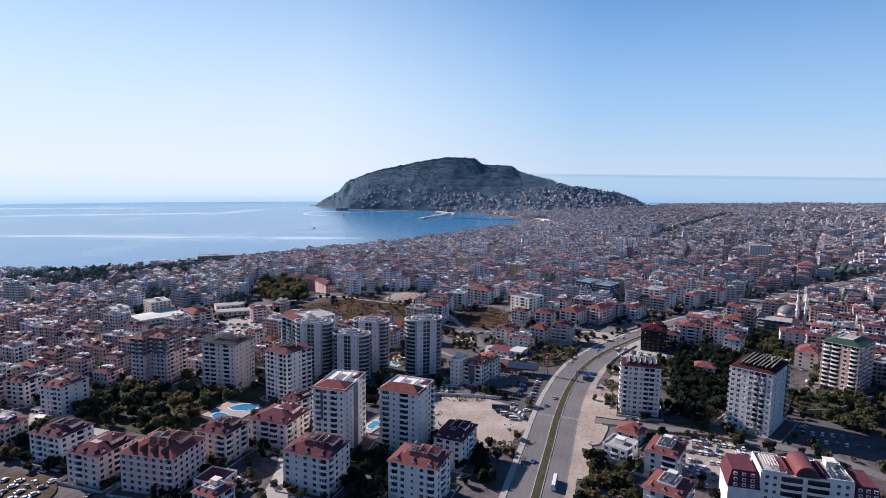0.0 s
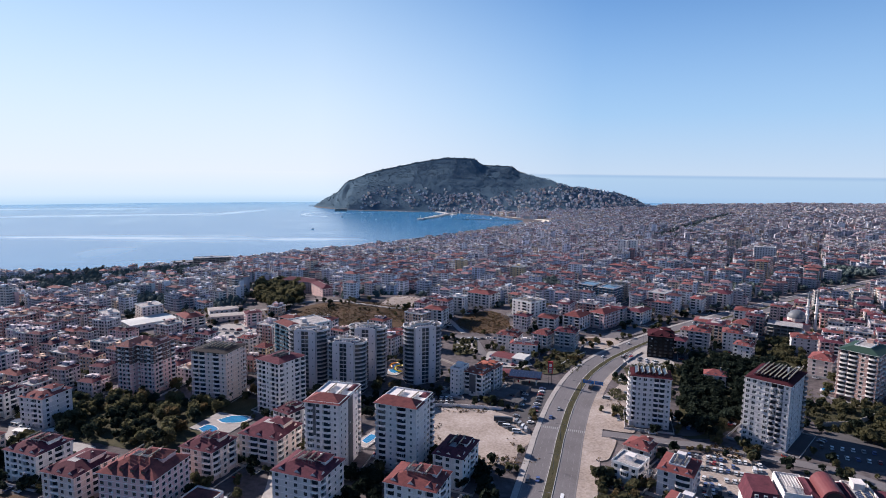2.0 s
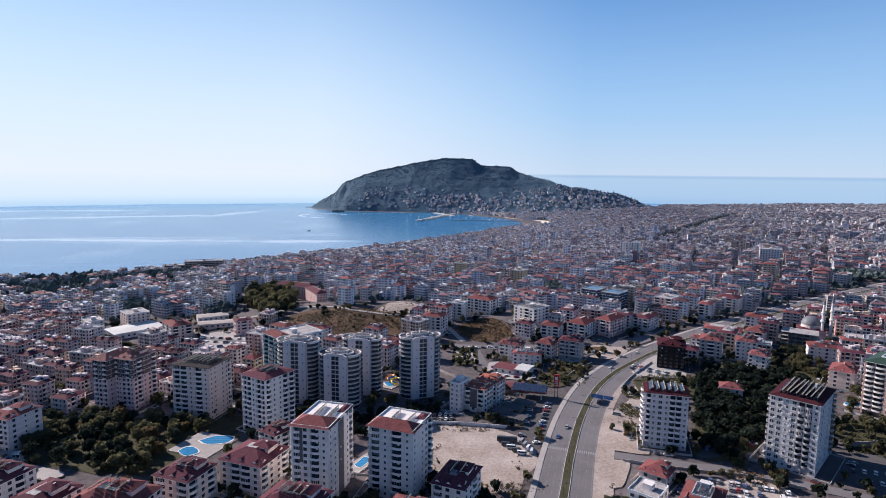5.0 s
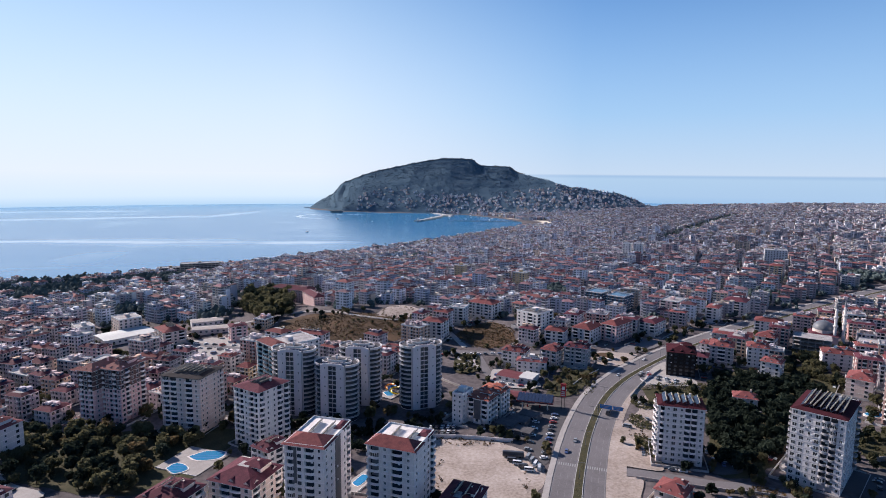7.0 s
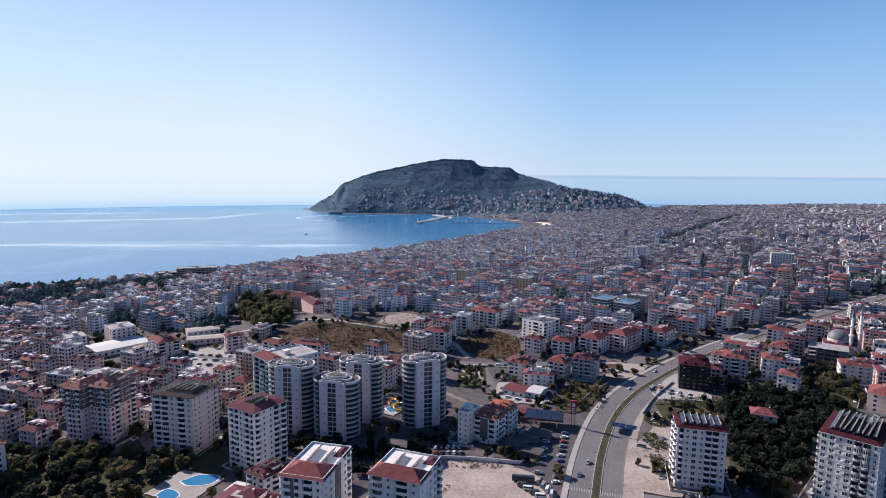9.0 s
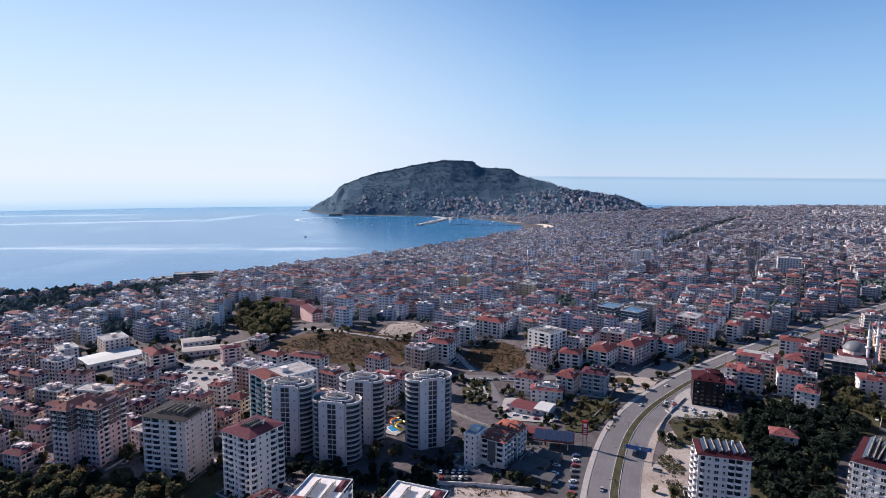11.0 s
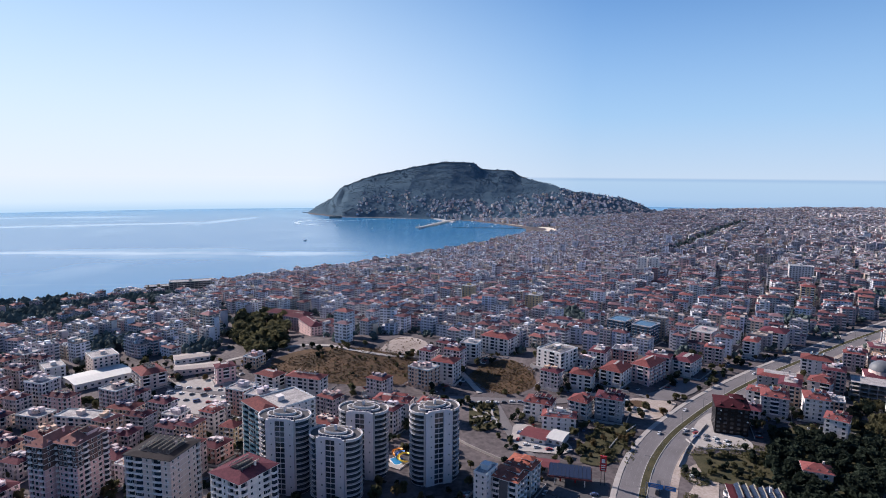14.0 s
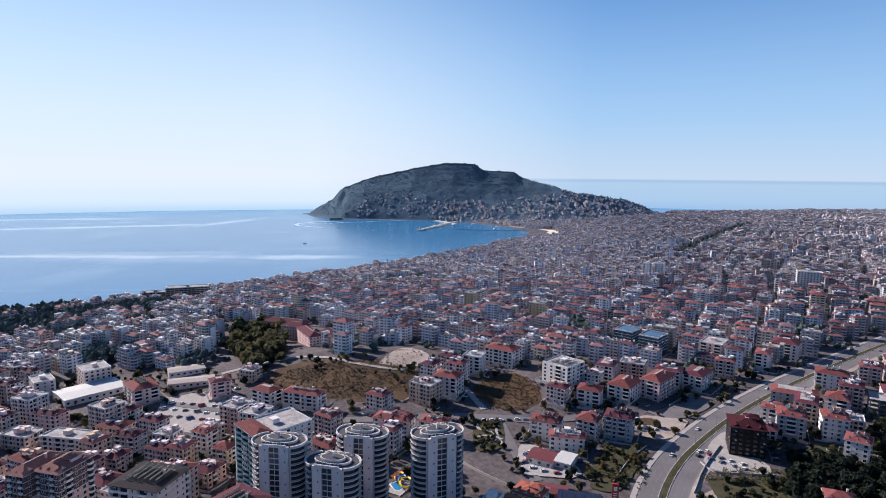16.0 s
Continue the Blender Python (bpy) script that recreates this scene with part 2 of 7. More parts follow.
    rr.inputs["To Min"].default_value, rr.inputs["To Max"].default_value = .20, .14
    p.inputs["Specular IOR Level"].default_value = .45
    l.new(both, rr.inputs[0])
    l.new(rr.outputs[0], p.inputs["Roughness"])
    p.inputs["IOR"].default_value = 1.33
    wv = n.new("ShaderNodeTexNoise")
    wv.inputs["Scale"].default_value, wv.inputs["Detail"].default_value = .08, 8
    l.new(co, wv.inputs[0])
    b = n.new("ShaderNodeBump")
    b.inputs["Strength"].default_value, b.inputs["Distance"].default_value = .12, .4
    l.new(wv.outputs[0], b.inputs["Height"])
    l.new(b.outputs[0], p.inputs["Normal"])
    return m


M_sea = water_material()


def distance_material():
    """A glow painted as the far sea and the bright sea mist over it, which thins out upward into the sky."""
    m = bpy.data.materials.new("painted_mist_glow")
    m.use_nodes = True
    n, l = m.node_tree.nodes, m.node_tree.links
    n.remove(n["Principled BSDF"])
    em = n.new("ShaderNodeEmission")
    pos = n.new("ShaderNodeNewGeometry").outputs["Position"]
    sep = n.new("ShaderNodeSeparateXYZ")
    l.new(pos, sep.inputs[0])
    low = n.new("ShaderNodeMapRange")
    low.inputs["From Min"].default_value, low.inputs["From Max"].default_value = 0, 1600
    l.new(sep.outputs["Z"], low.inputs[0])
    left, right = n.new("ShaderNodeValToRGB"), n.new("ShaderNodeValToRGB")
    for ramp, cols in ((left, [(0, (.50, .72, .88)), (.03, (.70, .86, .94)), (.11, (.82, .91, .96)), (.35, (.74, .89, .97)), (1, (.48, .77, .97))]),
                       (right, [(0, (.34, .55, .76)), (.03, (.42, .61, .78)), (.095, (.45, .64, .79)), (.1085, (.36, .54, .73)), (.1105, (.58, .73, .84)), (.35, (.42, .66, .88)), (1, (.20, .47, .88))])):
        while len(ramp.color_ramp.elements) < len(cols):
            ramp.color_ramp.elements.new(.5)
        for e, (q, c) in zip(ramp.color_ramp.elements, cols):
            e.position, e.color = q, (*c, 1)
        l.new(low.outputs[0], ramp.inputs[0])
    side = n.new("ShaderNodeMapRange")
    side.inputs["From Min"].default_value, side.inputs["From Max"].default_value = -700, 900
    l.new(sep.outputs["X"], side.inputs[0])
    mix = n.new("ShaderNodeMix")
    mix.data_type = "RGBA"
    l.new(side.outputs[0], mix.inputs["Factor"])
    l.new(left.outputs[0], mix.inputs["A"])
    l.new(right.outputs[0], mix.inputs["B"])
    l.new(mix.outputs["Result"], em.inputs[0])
    # the sheet gives off its own light, veiling and brightening the low sky
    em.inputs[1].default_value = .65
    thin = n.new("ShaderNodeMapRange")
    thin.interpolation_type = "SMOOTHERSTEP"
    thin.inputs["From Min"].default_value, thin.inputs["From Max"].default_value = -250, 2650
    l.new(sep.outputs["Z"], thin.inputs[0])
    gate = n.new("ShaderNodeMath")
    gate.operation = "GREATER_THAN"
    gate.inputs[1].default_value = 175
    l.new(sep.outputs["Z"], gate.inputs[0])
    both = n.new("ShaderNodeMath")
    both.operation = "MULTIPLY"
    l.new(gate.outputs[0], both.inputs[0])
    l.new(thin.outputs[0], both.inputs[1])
    clear, mx = n.new("ShaderNodeBsdfTransparent"), n.new("ShaderNodeMixShader")
    l.new(both.outputs[0], mx.inputs[0])
    l.new(em.outputs[0], mx.inputs[1])
    l.new(clear.outputs[0], mx.inputs[2])
    l.new(mx.outputs[0], n["Material Output"].inputs[0])
    return m


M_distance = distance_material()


# ---- mesh helpers ----
def mesh_of(name, bm, *mats):
    me = bpy.data.meshes.new(name)
    bm.to_mesh(me)
    bm.free()
    for m in mats:
        me.materials.append(m)
    return me


def pydata(name, verts, faces, mats, idx=None, smooth=False):
    me = bpy.data.meshes.new(name)
    me.from_pydata(verts, [], faces)
    for m in mats:
        me.materials.append(m)
    if idx is not None:
        me.polygons.foreach_set("material_index", idx)
    if smooth:
        me.polygons.foreach_set("use_smooth", [True] * len(me.polygons))
    me.update()
    return me


def put(name, me, parent=None, m=None, label=""):
    """Links a mesh as one object, under a parent if one is given."""
    ob = new(name, me)
    if parent:
        ob.parent = parent
    if m is not None:
        ob.matrix_basis = m
    if label:
        ob["label"] = label
    return ob


def prism(bm, pts, z0, z1, mi=0, cap=True):
    """An upright prism over a plan outline (counter-clockwise)."""
    lo, hi = [bm.verts.new((x, y, z0)) for x, y in pts], [bm.verts.new((x, y, z1)) for x, y in pts]
    k = len(pts)
    for i in range(k):
        bm.faces.new((lo[i], lo[(i + 1) % k], hi[(i + 1) % k], hi[i])).material_index = mi
    if cap:
        bm.faces.new(hi).material_index = mi
        bm.faces.new(lo[::-1]).material_index = mi


# ---- land and sea ----
SHORE = [(-2600, 60), (-1500, 540), (-1000, 800), (-760, 930), (-610, 952), (-535, 990), (-415, 1085), (-320, 1178), (-215, 1288), (-80, 1445), (60, 1655), (190, 1880), (272, 2010), (302, 2110),
         (318, 2230), (250, 2400), (130, 2570), (0, 2660), (-200, 2690), (-440, 2730), (-600, 2900), (-655, 3030), (-600, 3170),
         (-300, 3420), (200, 3500), (600, 3300), (900, 3080), (1500, 3060), (4200, 3250), (4200, -600), (-2600, -600)]


def shore_distance(x, y):
    """Distance to the shoreline, positive on land."""
    x, y = np.asarray(x, float), np.asarray(y, float)
    best, inside = np.full(x.shape, 1e9), np.zeros(x.shape, bool)
    n = len(SHORE)
    for i in range(n):
        (a, b), (c, d) = SHORE[i], SHORE[(i + 1) % n]
        length = math.hypot(c - a, d - b)
        ux, uy = (c - a) / length, (d - b) / length
        s = np.clip((x - a) * ux + (y - b) * uy, 0, length)
        if i < n - 3:
            best = np.minimum(best, np.hypot(x - a - s * ux, y - b - s * uy))
        if b != d:
            inside ^= ((b > y) != (d > y)) & (x < (c - a) * (y - b) / (d - b) + a)
    return np.where(inside, best, -best)


def lie(x, y):
    """Height of the ground."""
    s = shore_distance(x, y)
    z = np.where(s > 0, 1.2 + np.minimum(s, 100) * .018 + 0.0235 * np.clip(s, 0, 1000), np.maximum(s * .08, -6) + 1.2 * (s > -12))
    z = np.where(s > 0, z, np.maximum(s * .08, -6) + 1.2)
    z = z + 15 * np.exp(-(((x + 75) / 130) ** 2 + ((y - 665) / 75) ** 2)) + 9 * np.exp(-(((x - 85) / 45) ** 2 + ((y - 615) / 55) ** 2))
    return z + 30 * np.clip((x - 250) / 1500, 0, 1) * np.clip((y - 1100) / 1500, 0, 1) * np.clip(s / 120, 0, 1)


def ground_z(x, y):
    return float(lie(np.array([x]), np.array([y]))[0])


def sheet(name, xs, ys, height, material, smooth=True):
    gx, gy = np.meshgrid(xs, ys)
    gz = height(gx, gy)
    nx, ny = len(xs), len(ys)
    verts = np.stack([gx.ravel(), gy.ravel(), gz.ravel()], 1)
    i = np.arange(nx * ny).reshape(ny, nx)
    faces = np.stack([i[:-1, :-1].ravel(), i[:-1, 1:].ravel(), i[1:, 1:].ravel(), i[1:, :-1].ravel()], 1)
    return pydata(name, verts.tolist(), faces.tolist(), [material], smooth=smooth)


ground = put("ground", sheet("ground", np.concatenate([np.arange(-2600, -500, 60), np.arange(-500, 520, 12), np.arange(520, 4201, 60)]),
                             np.concatenate([np.arange(-600, 200, 50), np.arange(200, 760, 12), np.arange(760, 3600, 30)]), lie, M_ground))
tagged(ground, "dusty grey town ground falling gently to the sea", "ground", kind="structure")
sea = put("water", sheet("water", np.linspace(-4900, 4900, 50), np.linspace(-1500, 4700, 40), lambda x, y: 0 * x, M_sea))
tagged(sea, "calm blue sea with long pale slicks", "sea", kind="structure")

# glowing sheet painted as far sea mist behind everything: nearer on the side of the sun, where the mist bank begins
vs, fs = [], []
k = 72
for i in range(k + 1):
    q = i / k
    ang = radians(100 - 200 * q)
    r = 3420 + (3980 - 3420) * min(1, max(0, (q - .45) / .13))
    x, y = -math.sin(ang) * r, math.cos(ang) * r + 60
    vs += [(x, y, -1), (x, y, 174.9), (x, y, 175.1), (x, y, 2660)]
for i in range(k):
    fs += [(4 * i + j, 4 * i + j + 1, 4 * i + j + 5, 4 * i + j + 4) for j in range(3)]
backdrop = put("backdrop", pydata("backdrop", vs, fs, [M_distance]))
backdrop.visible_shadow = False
tagged(backdrop, "glowing backdrop painted with pale sea mist and far water under the sky", "backdrop", kind="structure")


# ---- the castle hill ----
RIDGE = [(-655, 3030, 2), (-608, 3033, 33), (-535, 3040, 72), (-497, 3050, 122), (-395, 3060, 164), (-305, 3070, 193), (-190, 3077, 216), (-84, 3082, 237), (12, 3085, 254),
         (163, 3080, 251), (198, 3078, 221), (248, 3072, 216), (350, 3060, 213), (384, 3035, 193), (484, 2941, 160), (559, 2857, 133), (622, 2844, 113), (723, 2846, 108), (836, 2856, 90), (916, 2863, 63),
         (992, 2871, 34), (1080, 2890, 12)]


def ridge_at(x):
    rx = np.array([r[0] for r in RIDGE], float)
    return np.interp(x, rx, [r[1] for r in RIDGE]), np.interp(x, rx, [r[2] for r in RIDGE])


def hill_height(x, y):
    ry, rz = ridge_at(x)
    foot_front = np.interp(x, [-655, -440, -200, 100, 400, 700, 1080], [3000, 2735, 2700, 2600, 2480, 2520, 2700])
    foot_back = np.interp(x, [-655, -300, 200, 600, 1080], [3060, 3400, 3480, 3250, 3050])
    front = np.clip((y - foot_front) / np.maximum(ry - foot_front, 5), 0, 1)
    back = np.clip((foot_back - y) / np.maximum(foot_back - ry, 5), 0, 1)
    f = np.where(y < ry, front, back)
    soft = (ridge_at(x - 60)[1] + ridge_at(x + 60)[1] + ridge_at(x - 120)[1] + ridge_at(x + 120)[1] + rz) / 5
    keep = np.clip((f - .72) / .25, 0, 1)
    rz = np.where((x > -480) & (x < 950), soft + (rz - soft) * keep, rz)
    return rz * (f ** np.interp(x, [-655, -300, 300, 600], [.62, .85, 1.15, 1.3]))


def rough_hill(x, y):
    z = hill_height(x, y)
    flat = np.empty(z.size)
    for i, (a, b) in enumerate(zip(x.ravel(), y.ravel())):
        flat[i] = noise.fractal((a * .006, b * .006, 3.1), .8, 2.1, 5)
    edge = np.clip(z / 40, 0, 1)
    return z + flat.reshape(z.shape) * 8 * edge * np.clip((250 - z) / 60, .15, 1) - 3 * (z < 1)


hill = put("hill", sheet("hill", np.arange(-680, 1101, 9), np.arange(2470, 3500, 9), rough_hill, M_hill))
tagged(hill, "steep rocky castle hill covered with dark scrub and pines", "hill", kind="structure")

# ---- shape tuples: vertices, faces, material index ----
def gbox(x0, y0, z0, x1, y1, z1, mi=0):
    v = [(x0, y0, z0), (x1, y0, z0), (x1, y1, z0), (x0, y1, z0), (x0, y0, z1), (x1, y0, z1), (x1, y1, z1), (x0, y1, z1)]
    f = [(4, 5, 6, 7), (0, 1, 5, 4), (1, 2, 6, 5), (2, 3, 7, 6), (3, 0, 4, 7), (3, 2, 1, 0)]
    return v, f, [mi] * 6


def gprism(pts, z0, z1, mi=0, top=None):
    k = len(pts)
    v = [(x, y, z0) for x, y in pts] + [(x, y, z1) for x, y in pts]
    f = [(i, (i + 1) % k, k + (i + 1) % k, k + i) for i in range(k)] + [tuple(range(k, 2 * k)), tuple(range(k))[::-1]]
    return v, f, [mi] * k + [mi if top is None else top, mi]


def gcyl(x, y, z0, z1, r0, r1=None, k=10, mi=0):
    r1 = r0 if r1 is None else r1
    v = [(x + r * math.cos(2 * math.pi * i / k), y + r * math.sin(2 * math.pi * i / k), z) for z, r in ((z0, r0), (z1, r1)) for i in range(k)]
    f = [(i, (i + 1) % k, k + (i + 1) % k, k + i) for i in range(k)] + [tuple(range(k, 2 * k)), tuple(range(k))[::-1]]
    return v, f, [mi] * (k + 2)


def gmove(g, m):
    return [tuple(m @ Vector(p)) for p in g[0]], g[1], g[2]


def gjoin(gs):
    V, F, I = [], [], []
    for v, f, i in gs:
        o = len(V)
        V += v
        F += [tuple(a + o for a in q) for q in f]
        I += i
    return V, F, I


def gmesh(name, gs, *mats):
    return pydata(name, *gjoin(gs)[:2], mats, gjoin(gs)[2])


MESHES = {}


def shared(key, make):
    if key not in MESHES:
        MESHES[key] = make()
    return MESHES[key]


# ---- pieces of buildings ----
def g_window(w=1.3, h=1.3):
    """A frame standing proud of the wall with a pane set back in it, one piece."""
    a, b, t = w / 2 + .1, w / 2, .1
    v = [(-a, .02, -t), (a, .02, -t), (a, .02, h + t), (-a, .02, h + t), (-a, -.09, -t), (a, -.09, -t), (a, -.07, h + t), (-a, -.07, h + t),
         (-b, -.07, 0), (b, -.07, 0), (b, -.07, h), (-b, -.07, h), (-b, -.015, 0), (b, -.015, 0), (b, -.015, h), (-b, -.015, h)]
    f = [(0, 1, 5, 4), (1, 2, 6, 5), (2, 3, 7, 6), (3, 0, 4, 7), (4, 5, 9, 8), (5, 6, 10, 9), (6, 7, 11, 10), (7, 4, 8, 11),
         (8, 9, 13, 12), (9, 10, 14, 13), (10, 11, 15, 14), (11, 8, 12, 15), (12, 13, 14, 15)]
    return v, f, [0] * 12 + [1]


def g_window_frame(w=1.3, h=1.3):
    """The frame alone, with a glazing bar."""
    a, t = w / 2 + .1, .1
    return gjoin([gbox(-a, -.09, -t, a, .02, 0), gbox(-a, -.07, h, a, .02, h + t), gbox(-a, -.07, 0, -w / 2, .02, h), gbox(w / 2, -.07, 0, a, .02, h), gbox(-.04, -.06, 0, .04, 0, h)])


def g_window_plain(w=1.3, h=1.3):
    """A window of a block farther off: frame and pane."""
    a, b, t = w / 2 + .1, w / 2, .1
    return [(-a, -.04, -t), (a, -.04, -t), (a, -.04, h + t), (-a, -.04, h + t), (-b, -.06, 0), (b, -.06, 0), (b, -.06, h), (-b, -.06, h)], [(0, 1, 2, 3), (4, 5, 6, 7)], [0, 1]


def g_balcony_plain(w=3.0, deep=1.5, rail=False):
    a, h = w / 2, .95
    v = [(-a, -deep, -.16), (a, -deep, -.16), (a, .02, -.16), (-a, .02, -.16), (-a, -deep, h), (a, -deep, h), (a, .02, h), (-a, .02, h), (-a, -deep, .02), (a, -deep, .02), (a, .02, .02), (-a, .02, .02),
         (-a * .92, -.03, .05), (a * .92, -.03, .05), (a * .92, -.03, 2.5), (-a * .92, -.03, 2.5)]
    f = [(3, 2, 1, 0), (0, 1, 5, 4), (1, 2, 6, 5), (3, 0, 4, 7), (8, 9, 10, 11), (12, 13, 14, 15)]
    return v, f, [0, 0, 0, 0, 0, 1]


def g_balcony(w=3.0, deep=1.5, rail=False):
    """A balcony tray with a bowed parapet, and the glazed door behind it."""
    a, t, h = w / 2, .1, .95
    out = [(-a, .02), (-a, -deep * .62), (-a * .72, -deep * .9), (-a * .3, -deep), (a * .3, -deep), (a * .72, -deep * .9), (a, -deep * .62), (a, .02)]
    inn = [(x * (1 - t / a), min(.02, y + t)) for x, y in out]
    k = len(out)
    v = [(x, y, z) for pts, z in ((out, -.18), (out, h), (inn, h), (inn, .02)) for x, y in pts]
    f = [tuple(range(k)), tuple(range(3 * k, 4 * k))[::-1]]
    for i in range(k - 1):
        for r in range(3):
            f.append((r * k + i, (r + 1) * k + i, (r + 1) * k + i + 1, r * k + i + 1))
    return gjoin([(v, f, [0] * len(f)), gbox(-w * .46, -.04, .05, w * .46, .02, 2.55, 1)])


def g_glazing(w, deep, h):
    """A glazed screen closing a balcony above its parapet."""
    a, y0 = w * .36, -deep * .88
    v, f, k = gbox(-a, y0 - .05, .95, a, y0 + .05, h)
    o = len(v)
    n = 3
    for i in range(n):
        x0, x1 = -a + 2 * a * i / n + .07, -a + 2 * a * (i + 1) / n - .07
        v = v + [(x0, y0 - .055, 1.05), (x1, y0 - .055, 1.05), (x1, y0 - .055, h - .1), (x0, y0 - .055, h - .1)]
        f = f + [(o, o + 1, o + 2, o + 3)]
        k = k + [1]
        o += 4
    return v, f, k


RECESS = 1.15


def facade_outline(w, d, front, right, left):
    """The plan of a block, counter-clockwise, with its balcony bays set back."""
    pts = []
    for face, pattern in (("front", front), ("right", right), ("back", front[::-1]), ("left", left)):
        L = w if face in ("front", "back") else d
        step = L / len(pattern)
        line = [(-L / 2, 0)]
        for i, c in enumerate(pattern):
            if c in "bB":
                u0, u1 = max(-L / 2 + .95, -L / 2 + step * i + .12), min(L / 2 - .95, -L / 2 + step * (i + 1) - .12)
                line += [(u0, 0), (u0, RECESS), (u1, RECESS), (u1, 0)]
        for u, n in line:
            pts.append({"front": (u, -d / 2 + n), "right": (w / 2 - n, u), "back": (-u, d / 2 - n), "left": (-w / 2 + n, -u)}[face])
    return pts


def g_hip(w, d, h, over=.7, thick=.22, cut=0.0):
    """A hipped tile roof from z 0 up, with a fascia; cut: how much of its top is a flat terrace."""
    a, b = w / 2 + over, d / 2 + over
    s = min(a, b) * (1 - cut)
    k = h / min(a, b)
    zt = thick + s * k
    v = [(-a, -b, 0), (a, -b, 0), (a, b, 0), (-a, b, 0), (-a, -b, thick), (a, -b, thick), (a, b, thick), (-a, b, thick),
         (-a + s, -b + s, zt), (a - s, -b + s, zt), (a - s, b - s, zt), (-a + s, b - s, zt)]
    f = [(0, 1, 5, 4), (1, 2, 6, 5), (2, 3, 7, 6), (3, 0, 4, 7), (3, 2, 1, 0), (4, 5, 9, 8), (5, 6, 10, 9), (6, 7, 11, 10), (7, 4, 8, 11), (8, 9, 10, 11)]
    return v, f, [1, 1, 1, 1, 1, 0, 0, 0, 0, 2]


def g_flat(w, d, h=.9, t=.25):
    """A flat roof: screed and a parapet."""
    a, b = w / 2 + .05, d / 2 + .05
    return gjoin([gbox(-a, -b, 0, a, -b + t, h, 1), gbox(-a, b - t, 0, a, b, h, 1), gbox(-a, -b + t, 0, -a + t, b - t, h, 1), gbox(a - t, -b + t, 0, a, b - t, h, 1),
                  gbox(-a + t, -b + t, 0, a - t, b - t, .15, 2)])


FACES = {"front": (0, lambda w, d: (w, d / 2)), "right": (90, lambda w, d: (d, w / 2)), "back": (180, lambda w, d: (w, d / 2)), "left": (270, lambda w, d: (d, w / 2))}


def face_matrix(face, w, d, u, z):
    """Places a piece u metres along a face (from its middle), z up; the piece looks along -y."""
    turn, size = FACES[face]
    length, off = size(w, d)
    return Matrix.Rotation(radians(turn), 4, "Z") @ Matrix.Translation((u, -off, z))


TAKEN = []          # plan circles that other buildings and trees keep clear of


def take(x, y, r):
    TAKEN.append((x, y, r))


def is_free(x, y, r=0.0):
    return all((x - a) ** 2 + (y - b) ** 2 > (c + r) ** 2 for a, b, c in TAKEN)


def heater_rack(x, y, z, yaw, n, single=False):
    """A row of solar water heaters: tilted panels, tanks along the upper edge, one frame."""
    def g_panel(v):
        return gmove(gbox(-.98, -.46, -.04, .98, .46, .04), Matrix.Translation((-.15, v, .95)) @ Matrix.Rotation(radians(-34), 4, "Y"))

    def g_tank(v):
        return gmove(gcyl(0, 0, -.36, .36, .29, k=8), Matrix.Translation((.85, v, 1.62)) @ Matrix.Rotation(radians(90), 4, "X"))
    e = new("solar_heater_rack")
    e.matrix_basis = pose(x, y, z, 0, 0, yaw)
    vs = [(i - (n - 1) / 2) * 1.16 for i in range(n)]
    L = n * .58
    legs = [gbox(px - .05, v - .05, -2.0, px + .05, v + .05, zt) for v in (vs[0], vs[-1], 0) for px, zt in ((-.85, .42), (.8, 1.35))]
    beams = legs + [gbox(-.9, -L, .36, -.8, L, .44), gbox(.75, -L, 1.28, .85, L, 1.36)]
    if single:
        put("frame", shared(("hr_frame", n), lambda: gmesh("frame", beams, M_lead)), e)
        for v in vs:
            put("panel", shared("hr_panel", lambda: gmesh("panel", [g_panel(0)], M_panel)), e, Matrix.Translation((0, v, 0)))
            put("tank", shared("hr_tank", lambda: gmesh("tank", [g_tank(0)], M_tank)), e, Matrix.Translation((0, v, 0)))
    else:
        bank = [(q[0], q[1], [1] * len(q[1])) for q in map(g_tank, vs)] + [g_panel(v) for v in vs]
        put("frame", shared(("hr_frame", n), lambda: gmesh("frame", beams, M_lead)), e)
        put("collector_bank", shared(("hr_bank", n), lambda: gmesh("collector_bank", bank, M_panel, M_tank)), e)["kind"] = "stuff"
    tagged(e, "row of solar water heaters with beige tanks on a roof", "solar heaters", "rooftop water heaters")
    return e


HEROES = []


